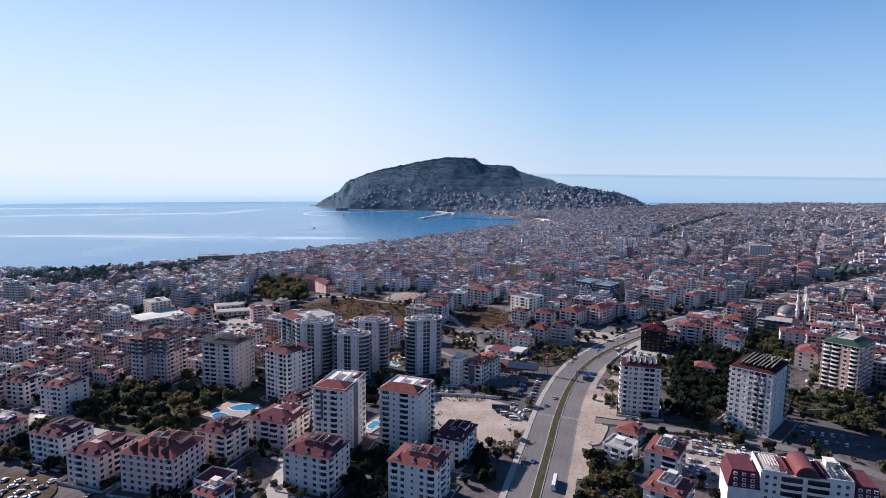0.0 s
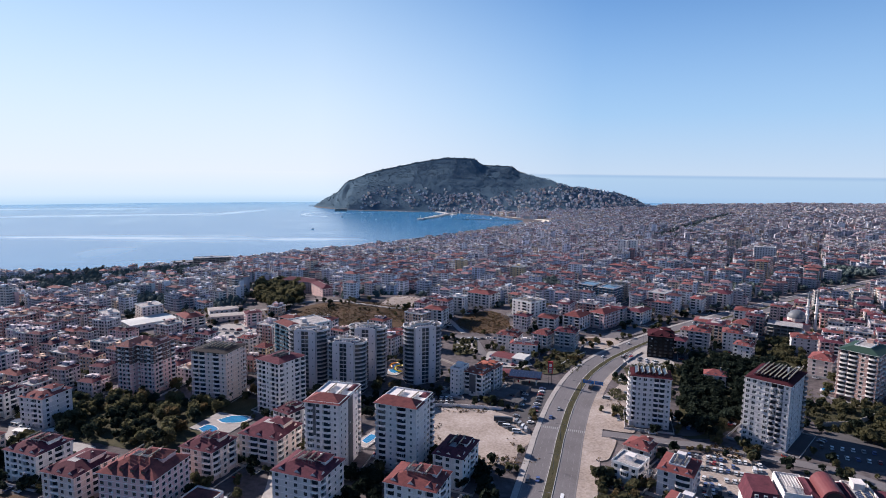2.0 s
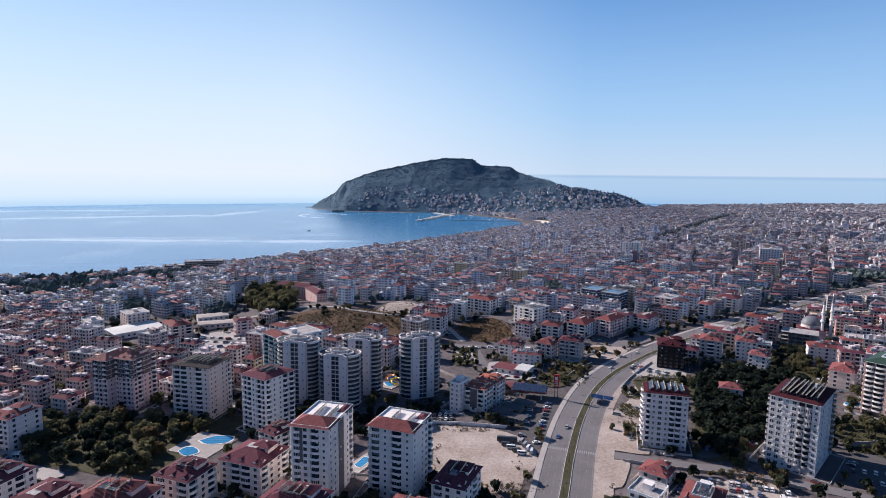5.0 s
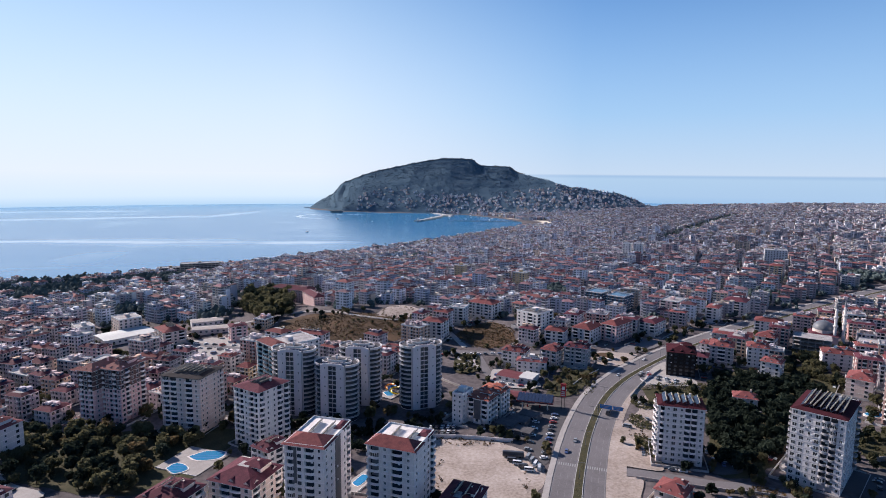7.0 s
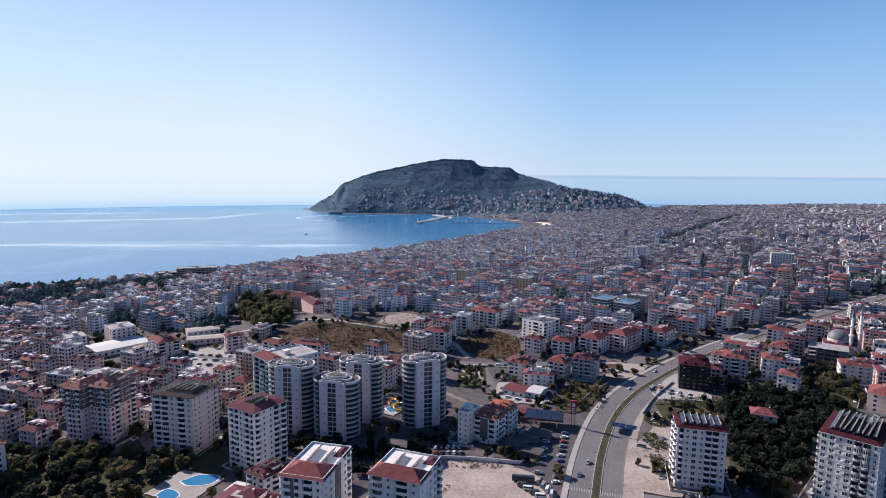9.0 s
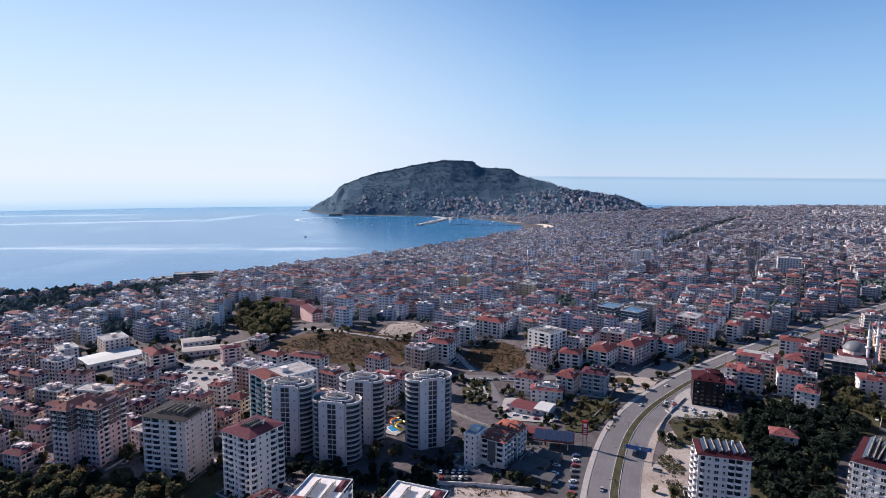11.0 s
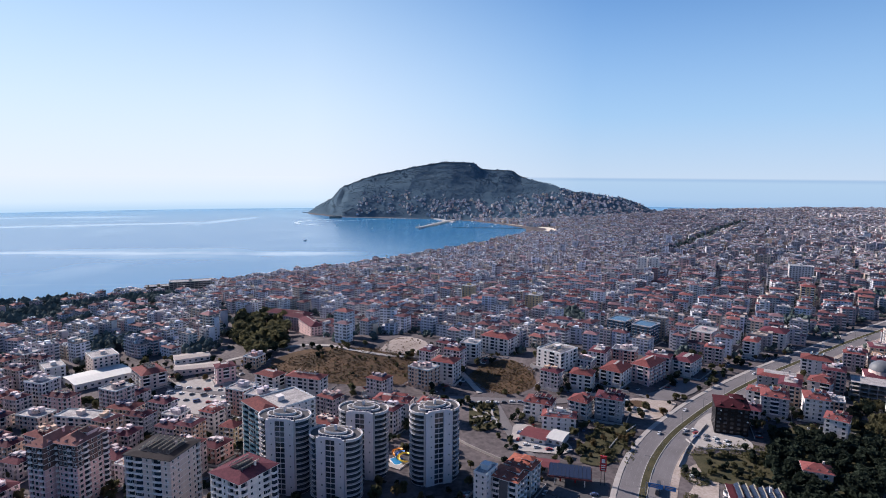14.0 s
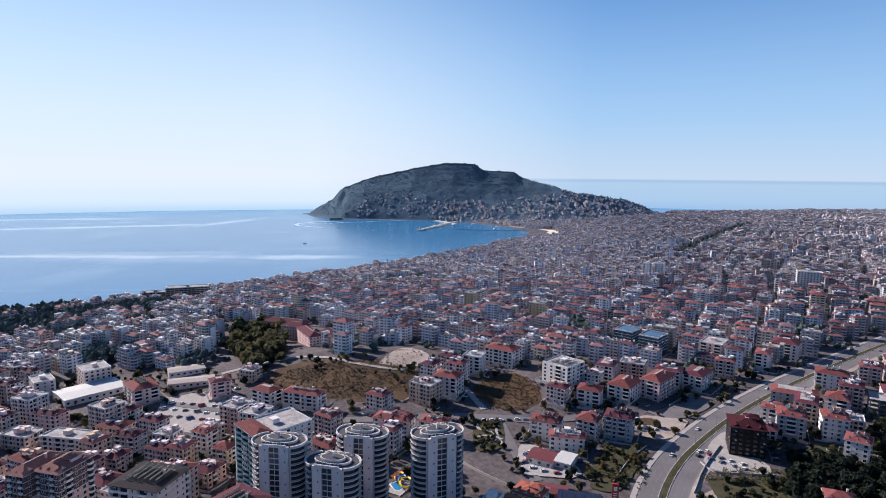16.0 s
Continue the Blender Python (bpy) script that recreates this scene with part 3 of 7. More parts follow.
def apartment(x, y, yaw, w, d, floors, label, wall=None, roof="hip", roofmat=None, front="wbww", right="wbw", fh=3.0, detail=True, name="apartment_building", cut=.22,
              top=None, rail=False, heaters=0, balc=None, z=None, group="", category="apartment building", trim=None, ridge=None, flat=None, win=None, fine=False, left=None):
    """A block of flats: walls, floor by floor its windows and balconies, and a roof."""
    wall, roofmat, trim = wall or M_wall, roofmat or M_tile, trim or M_frame
    balc, win = balc or M_trim, win or M_frame
    H = floors * fh + .6
    zb = ground_z(x, y) if z is None else z
    e = new(name)
    e.matrix_basis = pose(x, y, zb, 0, 0, yaw)
    left = left or right[::-1].replace("P", "s")
    plan = facade_outline(w, d, front, right, left)
    split = (floors - top[1]) * fh + .6 if top else H
    put("wall", gmesh("wall", [gprism(plan, -2.5, split)], wall), e)
    if top:
        put("upper_wall", gmesh("upper_wall", [gprism(plan, split, H)], top[0]), e)
    rear, units, whim = [], [], random.Random(int(x * 13 + y * 7))
    HEROES.append((x, y, yaw, max(w, d)))
    for face, pattern in (("front", front), ("right", right), ("back", front[::-1].replace("P", "s")), ("left", left)):
        length = w if face in ("front", "back") else d
        step = length / len(pattern)
        for fl in range(floors):
            for i, c in enumerate(pattern):
                u, zz = -length / 2 + step * (i + .5), fl * fh + .6
                if c == "w":
                    key, up, nm = ("window", 1.8, 1.6), .8, "window"
                    make = g_window
                    args = (1.8, 1.6)
                elif c == "s":
                    key, up, nm = ("window", 1.0, 1.2), 1.1, "window"
                    make, args = g_window, (1.0, 1.2)
                elif c == "W":
                    key, up, nm = ("window", 2.0, 1.6), .7, "window"
                    make, args = g_window, (2.0, 1.6)
                elif c in "bB":
                    u0, u1 = max(-length / 2 + .95, -length / 2 + step * i + .12), min(length / 2 - .95, -length / 2 + step * (i + 1) - .12)
                    u, bw = (u0 + u1) / 2, round(u1 - u0 - .02, 2)
                    key, up, nm = ("balcony", bw, rail), 0.0, "balcony"
                    make, args = g_balcony, (bw, RECESS + .65, rail)
                    if fl == 0:
                        continue
                elif c == "P" and fl:
                    bw = round(min(3.6, step * .85), 2)
                    put("balcony", shared(("out_balcony", bw, balc.name), lambda: gmesh("balcony", [g_balcony(bw, 1.5)], balc, M_glass, M_darkmetal)), e, face_matrix(face, w, d, u, zz))
                    continue
                else:
                    continue
                m = face_matrix(face, w, d, u, zz + up)
                if nm == "balcony":
                    m = m @ Matrix.Translation((0, RECESS, 0))
                if detail and face in ("front", "right"):
                    if whim.random() < .16 and fl:
                        units.append(gmove(gbox(-.45, -.42, -.3, .45, -.02, .35), m @ Matrix.Translation((1.05 if nm == "window" else .8, 0, .1 if nm == "window" else 1.9))))
                    if nm == "balcony" and whim.random() < .16:
                        m2, hb = m, fh - .35
                        tray = put("balcony", shared((key, balc.name), lambda: gmesh("balcony", [make(*args)], balc, M_glass, M_darkmetal)), e, m2)
                        put("glazed_screen", shared((key, win.name, "glazed", fh), lambda: gmesh("glazed_screen", [g_glazing(bw, RECESS + .65, hb)], win, M_glass)), tray)
                        continue
                    if nm == "window" and fine:
                        fr = put("window", shared((key, win.name, "frame"), lambda: gmesh("window", [g_window_frame(*args)], win)), e, m)
                        put("pane", shared((key, "pane"), lambda: gmesh("pane", [gbox(-args[0] / 2, -.03, 0, args[0] / 2, -.012, args[1])], M_glass)), fr)
                        continue
                    mats = (win, M_glass) if nm == "window" else (balc, M_glass, M_darkmetal)
                    put(nm, shared((key, balc.name if nm == "balcony" else win.name), lambda: gmesh(nm, [make(*args)], *mats)), e, m)
                else:
                    rear.append((nm, gmove((g_window_plain if nm == "window" else g_balcony_plain)(*args), m)))
    for nm, mats in (("window", (win, M_glass)), ("balcony", (balc, M_glass, M_darkmetal))):
        gs = [q for k, q in rear if k == nm]
        if gs:
            o = put(("rear_" if detail else "") + ("glazing" if nm == "window" else "balcony_tier"), gmesh(nm, gs, *mats), e)
            o["kind"] = "stuff"
    if detail:
        bands = []
        for fl in range(1, floors + 1):
            zz, o = fl * fh + .5, .07
            bands += [gbox(-w / 2 - o, -d / 2 - o, zz - .12, w / 2 + o, -d / 2, zz + .1), gbox(w / 2, -d / 2, zz - .12, w / 2 + o, d / 2, zz + .1)]
        put("floor_band", gmesh("floor_band", bands, wall if wall is M_black else balc), e)["kind"] = "stuff"
    if units:
        put("air_conditioning", gmesh("air_conditioning", units, M_frame), e)["kind"] = "stuff"
    hr = ridge or min(w, d) * .2
    chim = gjoin([gbox(w * .2, d * .1, H, w * .2 + .8, d * .1 + .8, H + hr + .9), gbox(w * .2 - .1, d * .1 - .1, H + hr + .9, w * .2 + .9, d * .1 + .9, H + hr + 1.05)])
    head = gjoin([gbox(-2.2, -1.6, H, 2.0, 2.4, H + 2.7), gbox(-2.4, -1.8, H + 2.7, 2.2, 2.6, H + 2.85)])
    if roof == "hip":
        gs = [gmove(g_hip(w, d, hr, cut=cut), Matrix.Translation((0, 0, H)))]
        if not detail:
            gs.append((chim[0], chim[1], [3] * 12))
        put("roof", gmesh("roof", gs, roofmat, trim, flat or M_flat, wall), e)
        if detail:
            put("chimney", gmesh("chimney", [chim], wall), e)
            for face, L, spots in (("front", w, (-.34, 0, .34)), ("right", d, (-.3, .3))):
                if L > 10 and (floors < 9 or top) and flat is None:
                    dw, run = min(1.7, L * .08), min(w, d) * .26
                    dh = dw * .8
                    v = [(-dw, -.8, 0), (dw, -.8, 0), (0, -.8, dh), (-dw, run, 0), (dw, run, 0), (0, run, dh), (-dw + .35, -.5, -.3), (dw - .35, -.5, -.3), (0, -.5, dh - .3)]
                    gable = shared(("gable", dw, run, roofmat.name, wall.name), lambda: pydata("gable", v, [(0, 2, 5, 3), (2, 1, 4, 5), (3, 5, 4), (0, 1, 2), (6, 7, 8)], [roofmat, wall], [0, 0, 0, 1, 1]))
                    for u in spots:
                        put("gable", gable, e, face_matrix(face, w, d, u * L, H + .8) @ Matrix.Translation((0, 1.7, 0)))
            if cut <= .3 and min(w, d) > 12:
                uw, ud, zu = w * .42, d * .36, H + hr * .5
                ux, uy = w * .16, d * .14
                up = put("upper_storey", gmesh("upper_storey", [gbox(ux - uw / 2, uy - ud / 2, zu - 2, ux + uw / 2, uy + ud / 2, zu + 1.3), gbox(ux - uw * .3, uy - ud / 2 - .04, zu + .1, ux + uw * .3, uy - ud / 2, zu + 1.0, 1)], wall, M_glass), e)
                put("upper_roof", gmesh("upper_roof", [gmove(g_hip(uw, ud, min(uw, ud) * .24, .5, .15), Matrix.Translation((ux, uy, zu + 1.3)))], roofmat, trim), up)
            if cut > .3 and flat is None:
                gw, gd = (w / 2 + .7) - (1 - cut) * (min(w, d) / 2 + .7), (d / 2 + .7) - (1 - cut) * (min(w, d) / 2 + .7)
                zt = H + .22 + (1 - cut) * (min(w, d) / 2 + .7) * hr / (min(w, d) / 2 + .7)
                put("stairhead", gmesh("stairhead", [gbox(-1.8, gd - 3.4, zt - 1, 1.8, gd - .4, zt + 2.3), gbox(-2.0, gd - 3.6, zt + 2.3, 2.0, gd - .2, zt + 2.45)], wall), e)
                put("parapet", gmesh("parapet", [gmove(g_flat(gw * 2 - .2, gd * 2 - .2, .8), Matrix.Translation((0, 0, zt - .1)))], roofmat, trim, M_flat), e)
    else:
        gs = [gmove(g_flat(w, d), Matrix.Translation((0, 0, H)))]
        if not detail:
            gs.append((head[0], head[1], [3] * 12))
        put("roof", gmesh("roof", gs, roofmat, trim, flat or M_flat, wall), e)
        if detail and flat is None:
            put("stairhead", gmesh("stairhead", [head], wall), e)
    tagged(e, label, category, group)
    c, s = math.cos(radians(yaw)), math.sin(radians(yaw))
    if heaters:
        s0 = min(w, d) / 2 + .7
        if roof == "hip":
            X, Y, zr = max(w / 2 + .7 - (1 - cut) * s0, w * .27), max(d / 2 + .7 - (1 - cut) * s0, d * .24), H + .3 + (1 - cut) * hr
        else:
            X, Y, zr = w * .36, d * .36, H + .2
        rows, n = max(1, min(int(2 * X / (2.1 if heaters > 10 else 2.9)), (heaters + 1) // 2)), max(3, int(2 * Y / 1.16))
        for i in range(rows):
            px = (-1 + 2 * (i + .5) / rows) * X
            heater_rack(x + c * px, y + s * px, zb + zr, yaw + random.uniform(-2, 2), n - (i % 2), fine)
    take(x, y, max(w, d) * .5)
    take(x + c * w * .25, y + s * w * .25, max(w, d) * .45)
    take(x - c * w * .25, y - s * w * .25, max(w, d) * .45)
    return e


# ---- the main road ----
MEDIAN = [(-20, 40), (26, 190), (44.8, 254), (58.7, 300), (70, 338), (87, 387), (109, 436), (133, 473), (161, 505), (204, 547), (267, 599), (358, 665), (446, 726), (640, 850), (900, 1010)]


def smooth_line(pts, step=4.0):
    """A Catmull-Rom line through plan points, in even steps."""
    out = []
    p = [np.array(q, float) for q in pts]
    p = [2 * p[0] - p[1]] + p + [2 * p[-1] - p[-2]]
    for i in range(1, len(p) - 2):
        n = max(2, int(np.linalg.norm(p[i + 1] - p[i]) / step))
        for k in range(n):
            t = k / n
            out.append(.5 * (2 * p[i] + (p[i + 1] - p[i - 1]) * t + (2 * p[i - 1] - 5 * p[i] + 4 * p[i + 1] - p[i + 2]) * t * t + (3 * p[i] - p[i - 1] - 3 * p[i + 1] + p[i + 2]) * t ** 3))
    out.append(p[-2])
    return np.array(out)


def strip(name, line, off0, off1, up, material, thick=.3, dash=None):
    """A band along a line between two sideways offsets (left negative), laid on the ground."""
    d = np.gradient(line, axis=0)
    d /= np.linalg.norm(d, axis=1)[:, None]
    nrm = np.stack([d[:, 1], -d[:, 0]], 1)
    a, b = line + nrm * off0, line + nrm * off1
    zc = lie(line[:, 0], line[:, 1]) + up
    V, F = [], []
    for i in range(len(line)):
        V += [(a[i, 0], a[i, 1], zc[i]), (b[i, 0], b[i, 1], zc[i]), (a[i, 0], a[i, 1], zc[i] - thick), (b[i, 0], b[i, 1], zc[i] - thick)]
        if i and (dash is None or (i // dash) % 2):
            o, q = 4 * (i - 1), 4 * i
            F += [(o, o + 1, q + 1, q), (o + 2, o, q, q + 2), (o + 1, o + 3, q + 3, q + 1)]
    return put(name, pydata(name, V, F, [material]))


LINE = smooth_line(MEDIAN)
tagged(strip("road", LINE, -12.8, 12.6, .35, M_asphalt, 2), "grey asphalt dual carriageway with worn surface", "road", kind="structure")
tagged(strip("median", LINE, -1.9, 1.9, .6, M_grass, .5), "planted median strip with low hedge and dry grass", "median strip", kind="structure")
for a, b in ((-2.2, -1.9), (1.9, 2.2)):
    tagged(strip("kerb", LINE, a, b, .62, M_kerb, .5), "pale concrete kerb of the median", "kerb", kind="structure")
tagged(strip("pavement", LINE, -15.8, -12.8, .55, M_paving, 2), "pale paved footpath beside the road", "pavement", kind="structure")
tagged(strip("pavement", LINE, 12.6, 16.8, .5, M_dirt, 2), "dusty verge beside the road", "verge", kind="structure")
VERGE = LINE[(LINE[:, 1] > 268) & (LINE[:, 1] < 405)]
tagged(strip("verge", VERGE, 16.8, 22.0, .8, M_dirt, 2), "pale dusty ground beside the road", "verge", kind="structure")
FINE = smooth_line(MEDIAN, 1.5)
for off in (-9.2, -5.8, 5.8, 9.0):
    tagged(strip("lane_marking", FINE, off - .09, off + .09, .356, M_lane, .02, dash=3), "broken white lane line", "lane marking", kind="structure")
for off in (-12.2, -2.7, 2.8, 12.0):
    tagged(strip("edge_line", LINE, off - .1, off + .1, .356, M_lane, .02), "worn white edge line", "lane marking", kind="structure")
for i in range(0, len(LINE), 3):
    take(LINE[i, 0], LINE[i, 1], 19)
SIDE = smooth_line([(88, 338), (110, 331), (131, 323), (149, 319), (171, 306), (198, 290), (216, 268), (240, 235)])
tagged(strip("side_street", SIDE, -4, 4, .3, M_asphalt, 2), "narrow grey asphalt side street", "road", kind="structure")
for q in SIDE[::2]:
    take(q[0], q[1], 6)
LANE = smooth_line([(150, 540), (110, 545), (60, 540), (30, 546), (-10, 550), (-60, 545), (-110, 545), (-160, 560), (-230, 585), (-330, 640)])
tagged(strip("street", LANE, -5, 5, .3, M_asphalt, 2), "grey asphalt town street", "road", kind="structure")
for q in LANE[::2]:
    take(q[0], q[1], 7)
LANE2 = smooth_line([(30, 546), (33, 520), (36, 495), (44, 455)])
tagged(strip("street", LANE2, -3.5, 3.5, .3, M_asphalt, 2), "short grey asphalt access street", "road", kind="structure")
for q in LANE2[::2]:
    take(q[0], q[1], 6)
LANE3 = smooth_line([(-60, 240), (-72, 275), (-70, 300), (-95, 330), (-80, 370), (-120, 400), (-160, 440)])
tagged(strip("street", LANE3, -3, 3, .25, M_paving, 2), "pale narrow street between the apartment blocks", "road", kind="structure")


KNOLL = smooth_line([(-205, 640), (-185, 652), (-150, 668), (-118, 660), (-88, 642), (-55, 630), (-25, 628), (2, 612), (22, 560)])
tagged(strip("street", KNOLL, -2.5, 2.5, .45, M_paving, 2), "pale narrow lane over the knoll", "road", kind="structure")


# ---- patches of ground ----
PATCHES = [0]


def patch(name, pts, up, material, label, category):
    """A flat-lying patch with a wandering outline."""
    PATCHES[0] += 1
    up += .011 * PATCHES[0]
    cx, cy = sum(p[0] for p in pts) / len(pts), sum(p[1] for p in pts) / len(pts)
    line = smooth_line(pts + [pts[0]], 3)
    V, F = [(cx, cy, ground_z(cx, cy) + up)], []
    rings = 10
    n = len(line) - 1
    for r in range(1, rings + 1):
        for i in range(n):
            q = np.array([cx, cy]) + (line[i] - (cx, cy)) * (r / rings) * (1 + (.06 * noise.noise((line[i][0] * .15, line[i][1] * .15, 1)) if r == rings else 0))
            V.append((q[0], q[1], 0))
    z = lie(np.array([v[0] for v in V]), np.array([v[1] for v in V])) + up
    V = [(v[0], v[1], float(k)) for v, k in zip(V, z)]
    for i in range(n):
        F.append((0, 1 + i, 1 + (i + 1) % n))
        for r in range(rings - 1):
            o, p = 1 + r * n, 1 + (r + 1) * n
            F.append((o + i, p + i, p + (i + 1) % n, o + (i + 1) % n))
    ob = put(name, pydata(name, V, F, [material], smooth=True))
    return tagged(ob, label, category, kind="structure")


patch("ground_lot", [(-6, 380), (-8, 345), (-4, 312), (12, 302), (34, 300), (44, 316), (52, 338), (44, 362), (20, 378)], .12, M_dirt, "pale empty dirt lot with dry edges", "dirt lot")
patch("ground_yard", [(38, 400), (48, 370), (53, 345), (62, 362), (74, 396), (80, 425), (60, 432), (42, 424)], .10, M_lot, "asphalt forecourt with parked cars", "forecourt")
patch("ground_carlot", [(134, 308), (120, 285), (116, 262), (134, 256), (150, 266), (164, 294), (150, 312)], .12, M_dirt, "sandy lot filled with parked cars", "car lot")
patch("ground_field", [(-162, 632), (-150, 606), (-128, 588), (-90, 578), (-60, 572), (-36, 582), (-24, 606), (-46, 634), (-90, 650), (-135, 652)], .15, M_drygrass, "dry brown grass slope", "field")
patch("ground_field", [(14, 595), (26, 570), (42, 556), (64, 566), (66, 588), (52, 622), (30, 616)], .15, M_drygrass, "brown scrubby mound", "field")
patch("ground_clearing", [(-66, 640), (-58, 668), (-44, 694), (-24, 672), (-22, 644), (-44, 634)], .18, M_dirt, "bare pale dirt clearing on the knoll", "clearing")
patch("ground_grove", [(186, 455), (140, 345), (146, 330), (184, 352), (214, 400), (280, 450), (290, 500), (242, 500), (205, 480)], .12, M_grass, "rough grass under the dark grove", "grass")
patch("ground_green", [(236, 380), (222, 346), (240, 312), (290, 340), (300, 372), (272, 380)], .12, M_grass, "overgrown green plot", "grass")
patch("ground_woods", [(-214, 332), (-250, 386), (-200, 388), (-165, 392), (-122, 390), (-124, 330), (-160, 318)], .12, M_grass, "shaded grass under the trees", "grass")
patch("ground_parking", [(150, 478), (151, 466), (166, 463), (182, 461), (186, 478), (178, 500), (186, 520), (172, 512), (160, 494)], .14, M_paving, "pale parking ground beside the road", "parking ground")
patch("ground_shaded_lot", [(205, 338), (190, 318), (214, 292), (246, 312), (232, 334)], .12, M_lot, "shaded asphalt parking lot", "parking lot")
patch("ground_track", [(100, 352), (98, 376), (112, 400), (128, 420), (134, 440), (150, 440), (122, 380), (110, 350)], .1, M_dirt, "pale dirt track with rubble", "dirt track")
patch("ground_depot", [(-235, 590), (-205, 600), (-170, 590), (-145, 548), (-180, 526), (-215, 545)], .1, M_paving, "wide pale yard with parked vans", "yard")
patch("ground_plot", [(183, 371), (172, 360), (162, 347), (174, 344), (190, 360)], .3, M_drygrass, "dry grass plot beside the tall block", "plot")
patch("ground_drive", [(188, 358), (174, 344), (170, 336), (176, 332), (190, 346)], .3, M_paving, "pale concrete drive beside the tall block", "drive")
patch("ground_car_park", [(140, 350), (154, 353), (150, 335), (135, 334)], .3, M_lot, "shaded asphalt yard behind the block", "yard")
patch("ground_street", [(-86, 302), (-79, 304), (-69, 276), (-70, 244), (-80, 240), (-81, 272)], .3, M_paving, "pale paved street between the blocks", "street")
patch("ground_slope", [(142, 456), (162, 455), (186, 450), (178, 424), (158, 416), (138, 426)], .2, M_grass, "rough green slope below the parking ground", "slope")
patch("ground_verge", [(128, 532), (143, 530), (141, 542), (129, 541)], .4, M_drygrass, "small brown grass triangle at the junction", "verge")
patch("ground_junction", [(140, 555), (150, 545), (168, 545), (200, 572), (188, 590), (172, 572), (155, 560)], .3, M_asphalt, "asphalt junction beside the main road", "junction")
patch("ground_dust", [(91, 344), (100, 340), (111, 337), (114, 350), (115, 370), (106, 376), (97, 362)], .2, M_dirt, "pale dusty ground below the tower", "ground")
patch("ground_dust", [(78, 304), (86, 303), (96, 322), (97, 329), (88, 331), (82, 320)], .2, M_dirt, "pale dusty corner beside the side street", "ground")
patch("ground_block_yard", [(38, 462), (64, 458), (72, 466), (62, 488), (44, 504), (37, 488)], .3, M_paving, "pale yard with parked cars behind the sheds", "yard")
patch("ground_roadside", [(124, 512), (138, 508), (156, 524), (164, 540), (140, 548), (126, 536)], .25, M_dirt, "pale dusty ground at the junction", "ground")
patch("ground_thicket", [(72, 446), (88, 444), (112, 478), (122, 500), (104, 498), (84, 478)], .28, M_grass, "green bank of bushes above the road", "bank")
patch("ground_garden", [(12, 540), (31, 540), (29, 500), (11, 496)], .3, M_grass, "green garden with hedged beds", "garden")
patch("ground_terrace", [(-258, 354), (-248, 360), (-212, 331), (-186, 319), (-196, 311), (-229, 311)], .5, M_paving, "pale cluttered terraces beside the trees", "terrace")
patch("ground_scrapyard", [(-214, 272), (-186, 267), (-176, 246), (-198, 244)], .3, M_drygrass, "brown yard with crowded cars", "yard")
for pts in ([(13, 500), (20, 505), (27, 512), (24, 522), (16, 526), (14, 536)], [(12, 514), (20, 516), (30, 510)], [(29, 502), (27, 520), (30, 538)]):
    tagged(strip("garden_path", smooth_line(pts, 2), -.9, .9, .85, M_paving, .4), "pale winding garden path", "path", kind="structure")
for a, b, r in ((20, 342, 40), (60, 398, 26), (140, 284, 26), (-75, 610, 42), (-45, 662, 24), (42, 590, 30), (225, 440, 52), (255, 350, 34), (170, 372, 28), (200, 405, 34), (262, 480, 30),
                (-185, 352, 48), (-150, 360, 36), (-225, 372, 26), (160, 482, 24), (218, 315, 24), (-190, 565, 36), (-165, 690, 40), (-200, 745, 40), (110, 392, 22),
                (-130, 350, 18), (-98, 345, 15), (-30, 460, 20), (-35, 330, 12), (20, 520, 20), (-118, 324, 17), (-142, 326, 15), (-160, 300, 14), (-92, 285, 10), (-70, 290, 10), (100, 340, 14), (75, 305, 12), (84, 260, 12), (190, 262, 16), (30, 262, 18), (-35, 278, 16), (-32, 255, 14), (-76, 280, 12), (-72, 330, 14), (-60, 350, 14), (-30, 365, 18), (5, 355, 10), (-225, 255, 30), (-180, 240, 26), (-140, 232, 18), (-70, 236, 12), (-45, 238, 10), (18, 245, 12), (-145, 240, 20), (-100, 262, 12), (150, 434, 18), (135, 412, 16), (96, 470, 20), (-14, 390, 20), (10, 386, 14), (-74, 374, 14), (-45, 385, 14), (-278, 572, 18), (-262, 560, 12), (165, 455, 12), (330, 572, 24), (-98, 234, 16), (-104, 256, 14), (8, 440, 16), (22, 432, 10), (45, 395, 16), (168, 560, 16), (290, 528, 14), (298, 512, 10), (20, 520, 22), (-97, 240, 18), (-196, 256, 18), (78, 442, 14), (45, 455, 12), (88, 462, 12), (190, 470, 12)):
    take(a, b, r)
for a, b, r in ((-190, 665, 30), (-200, 720, 36), (-215, 790, 36), (-235, 835, 26), (-140, 622, 24), (-45, 690, 24), (14, 470, 16), (-6, 490, 14), (6, 455, 12)):
    take(a, b, r)

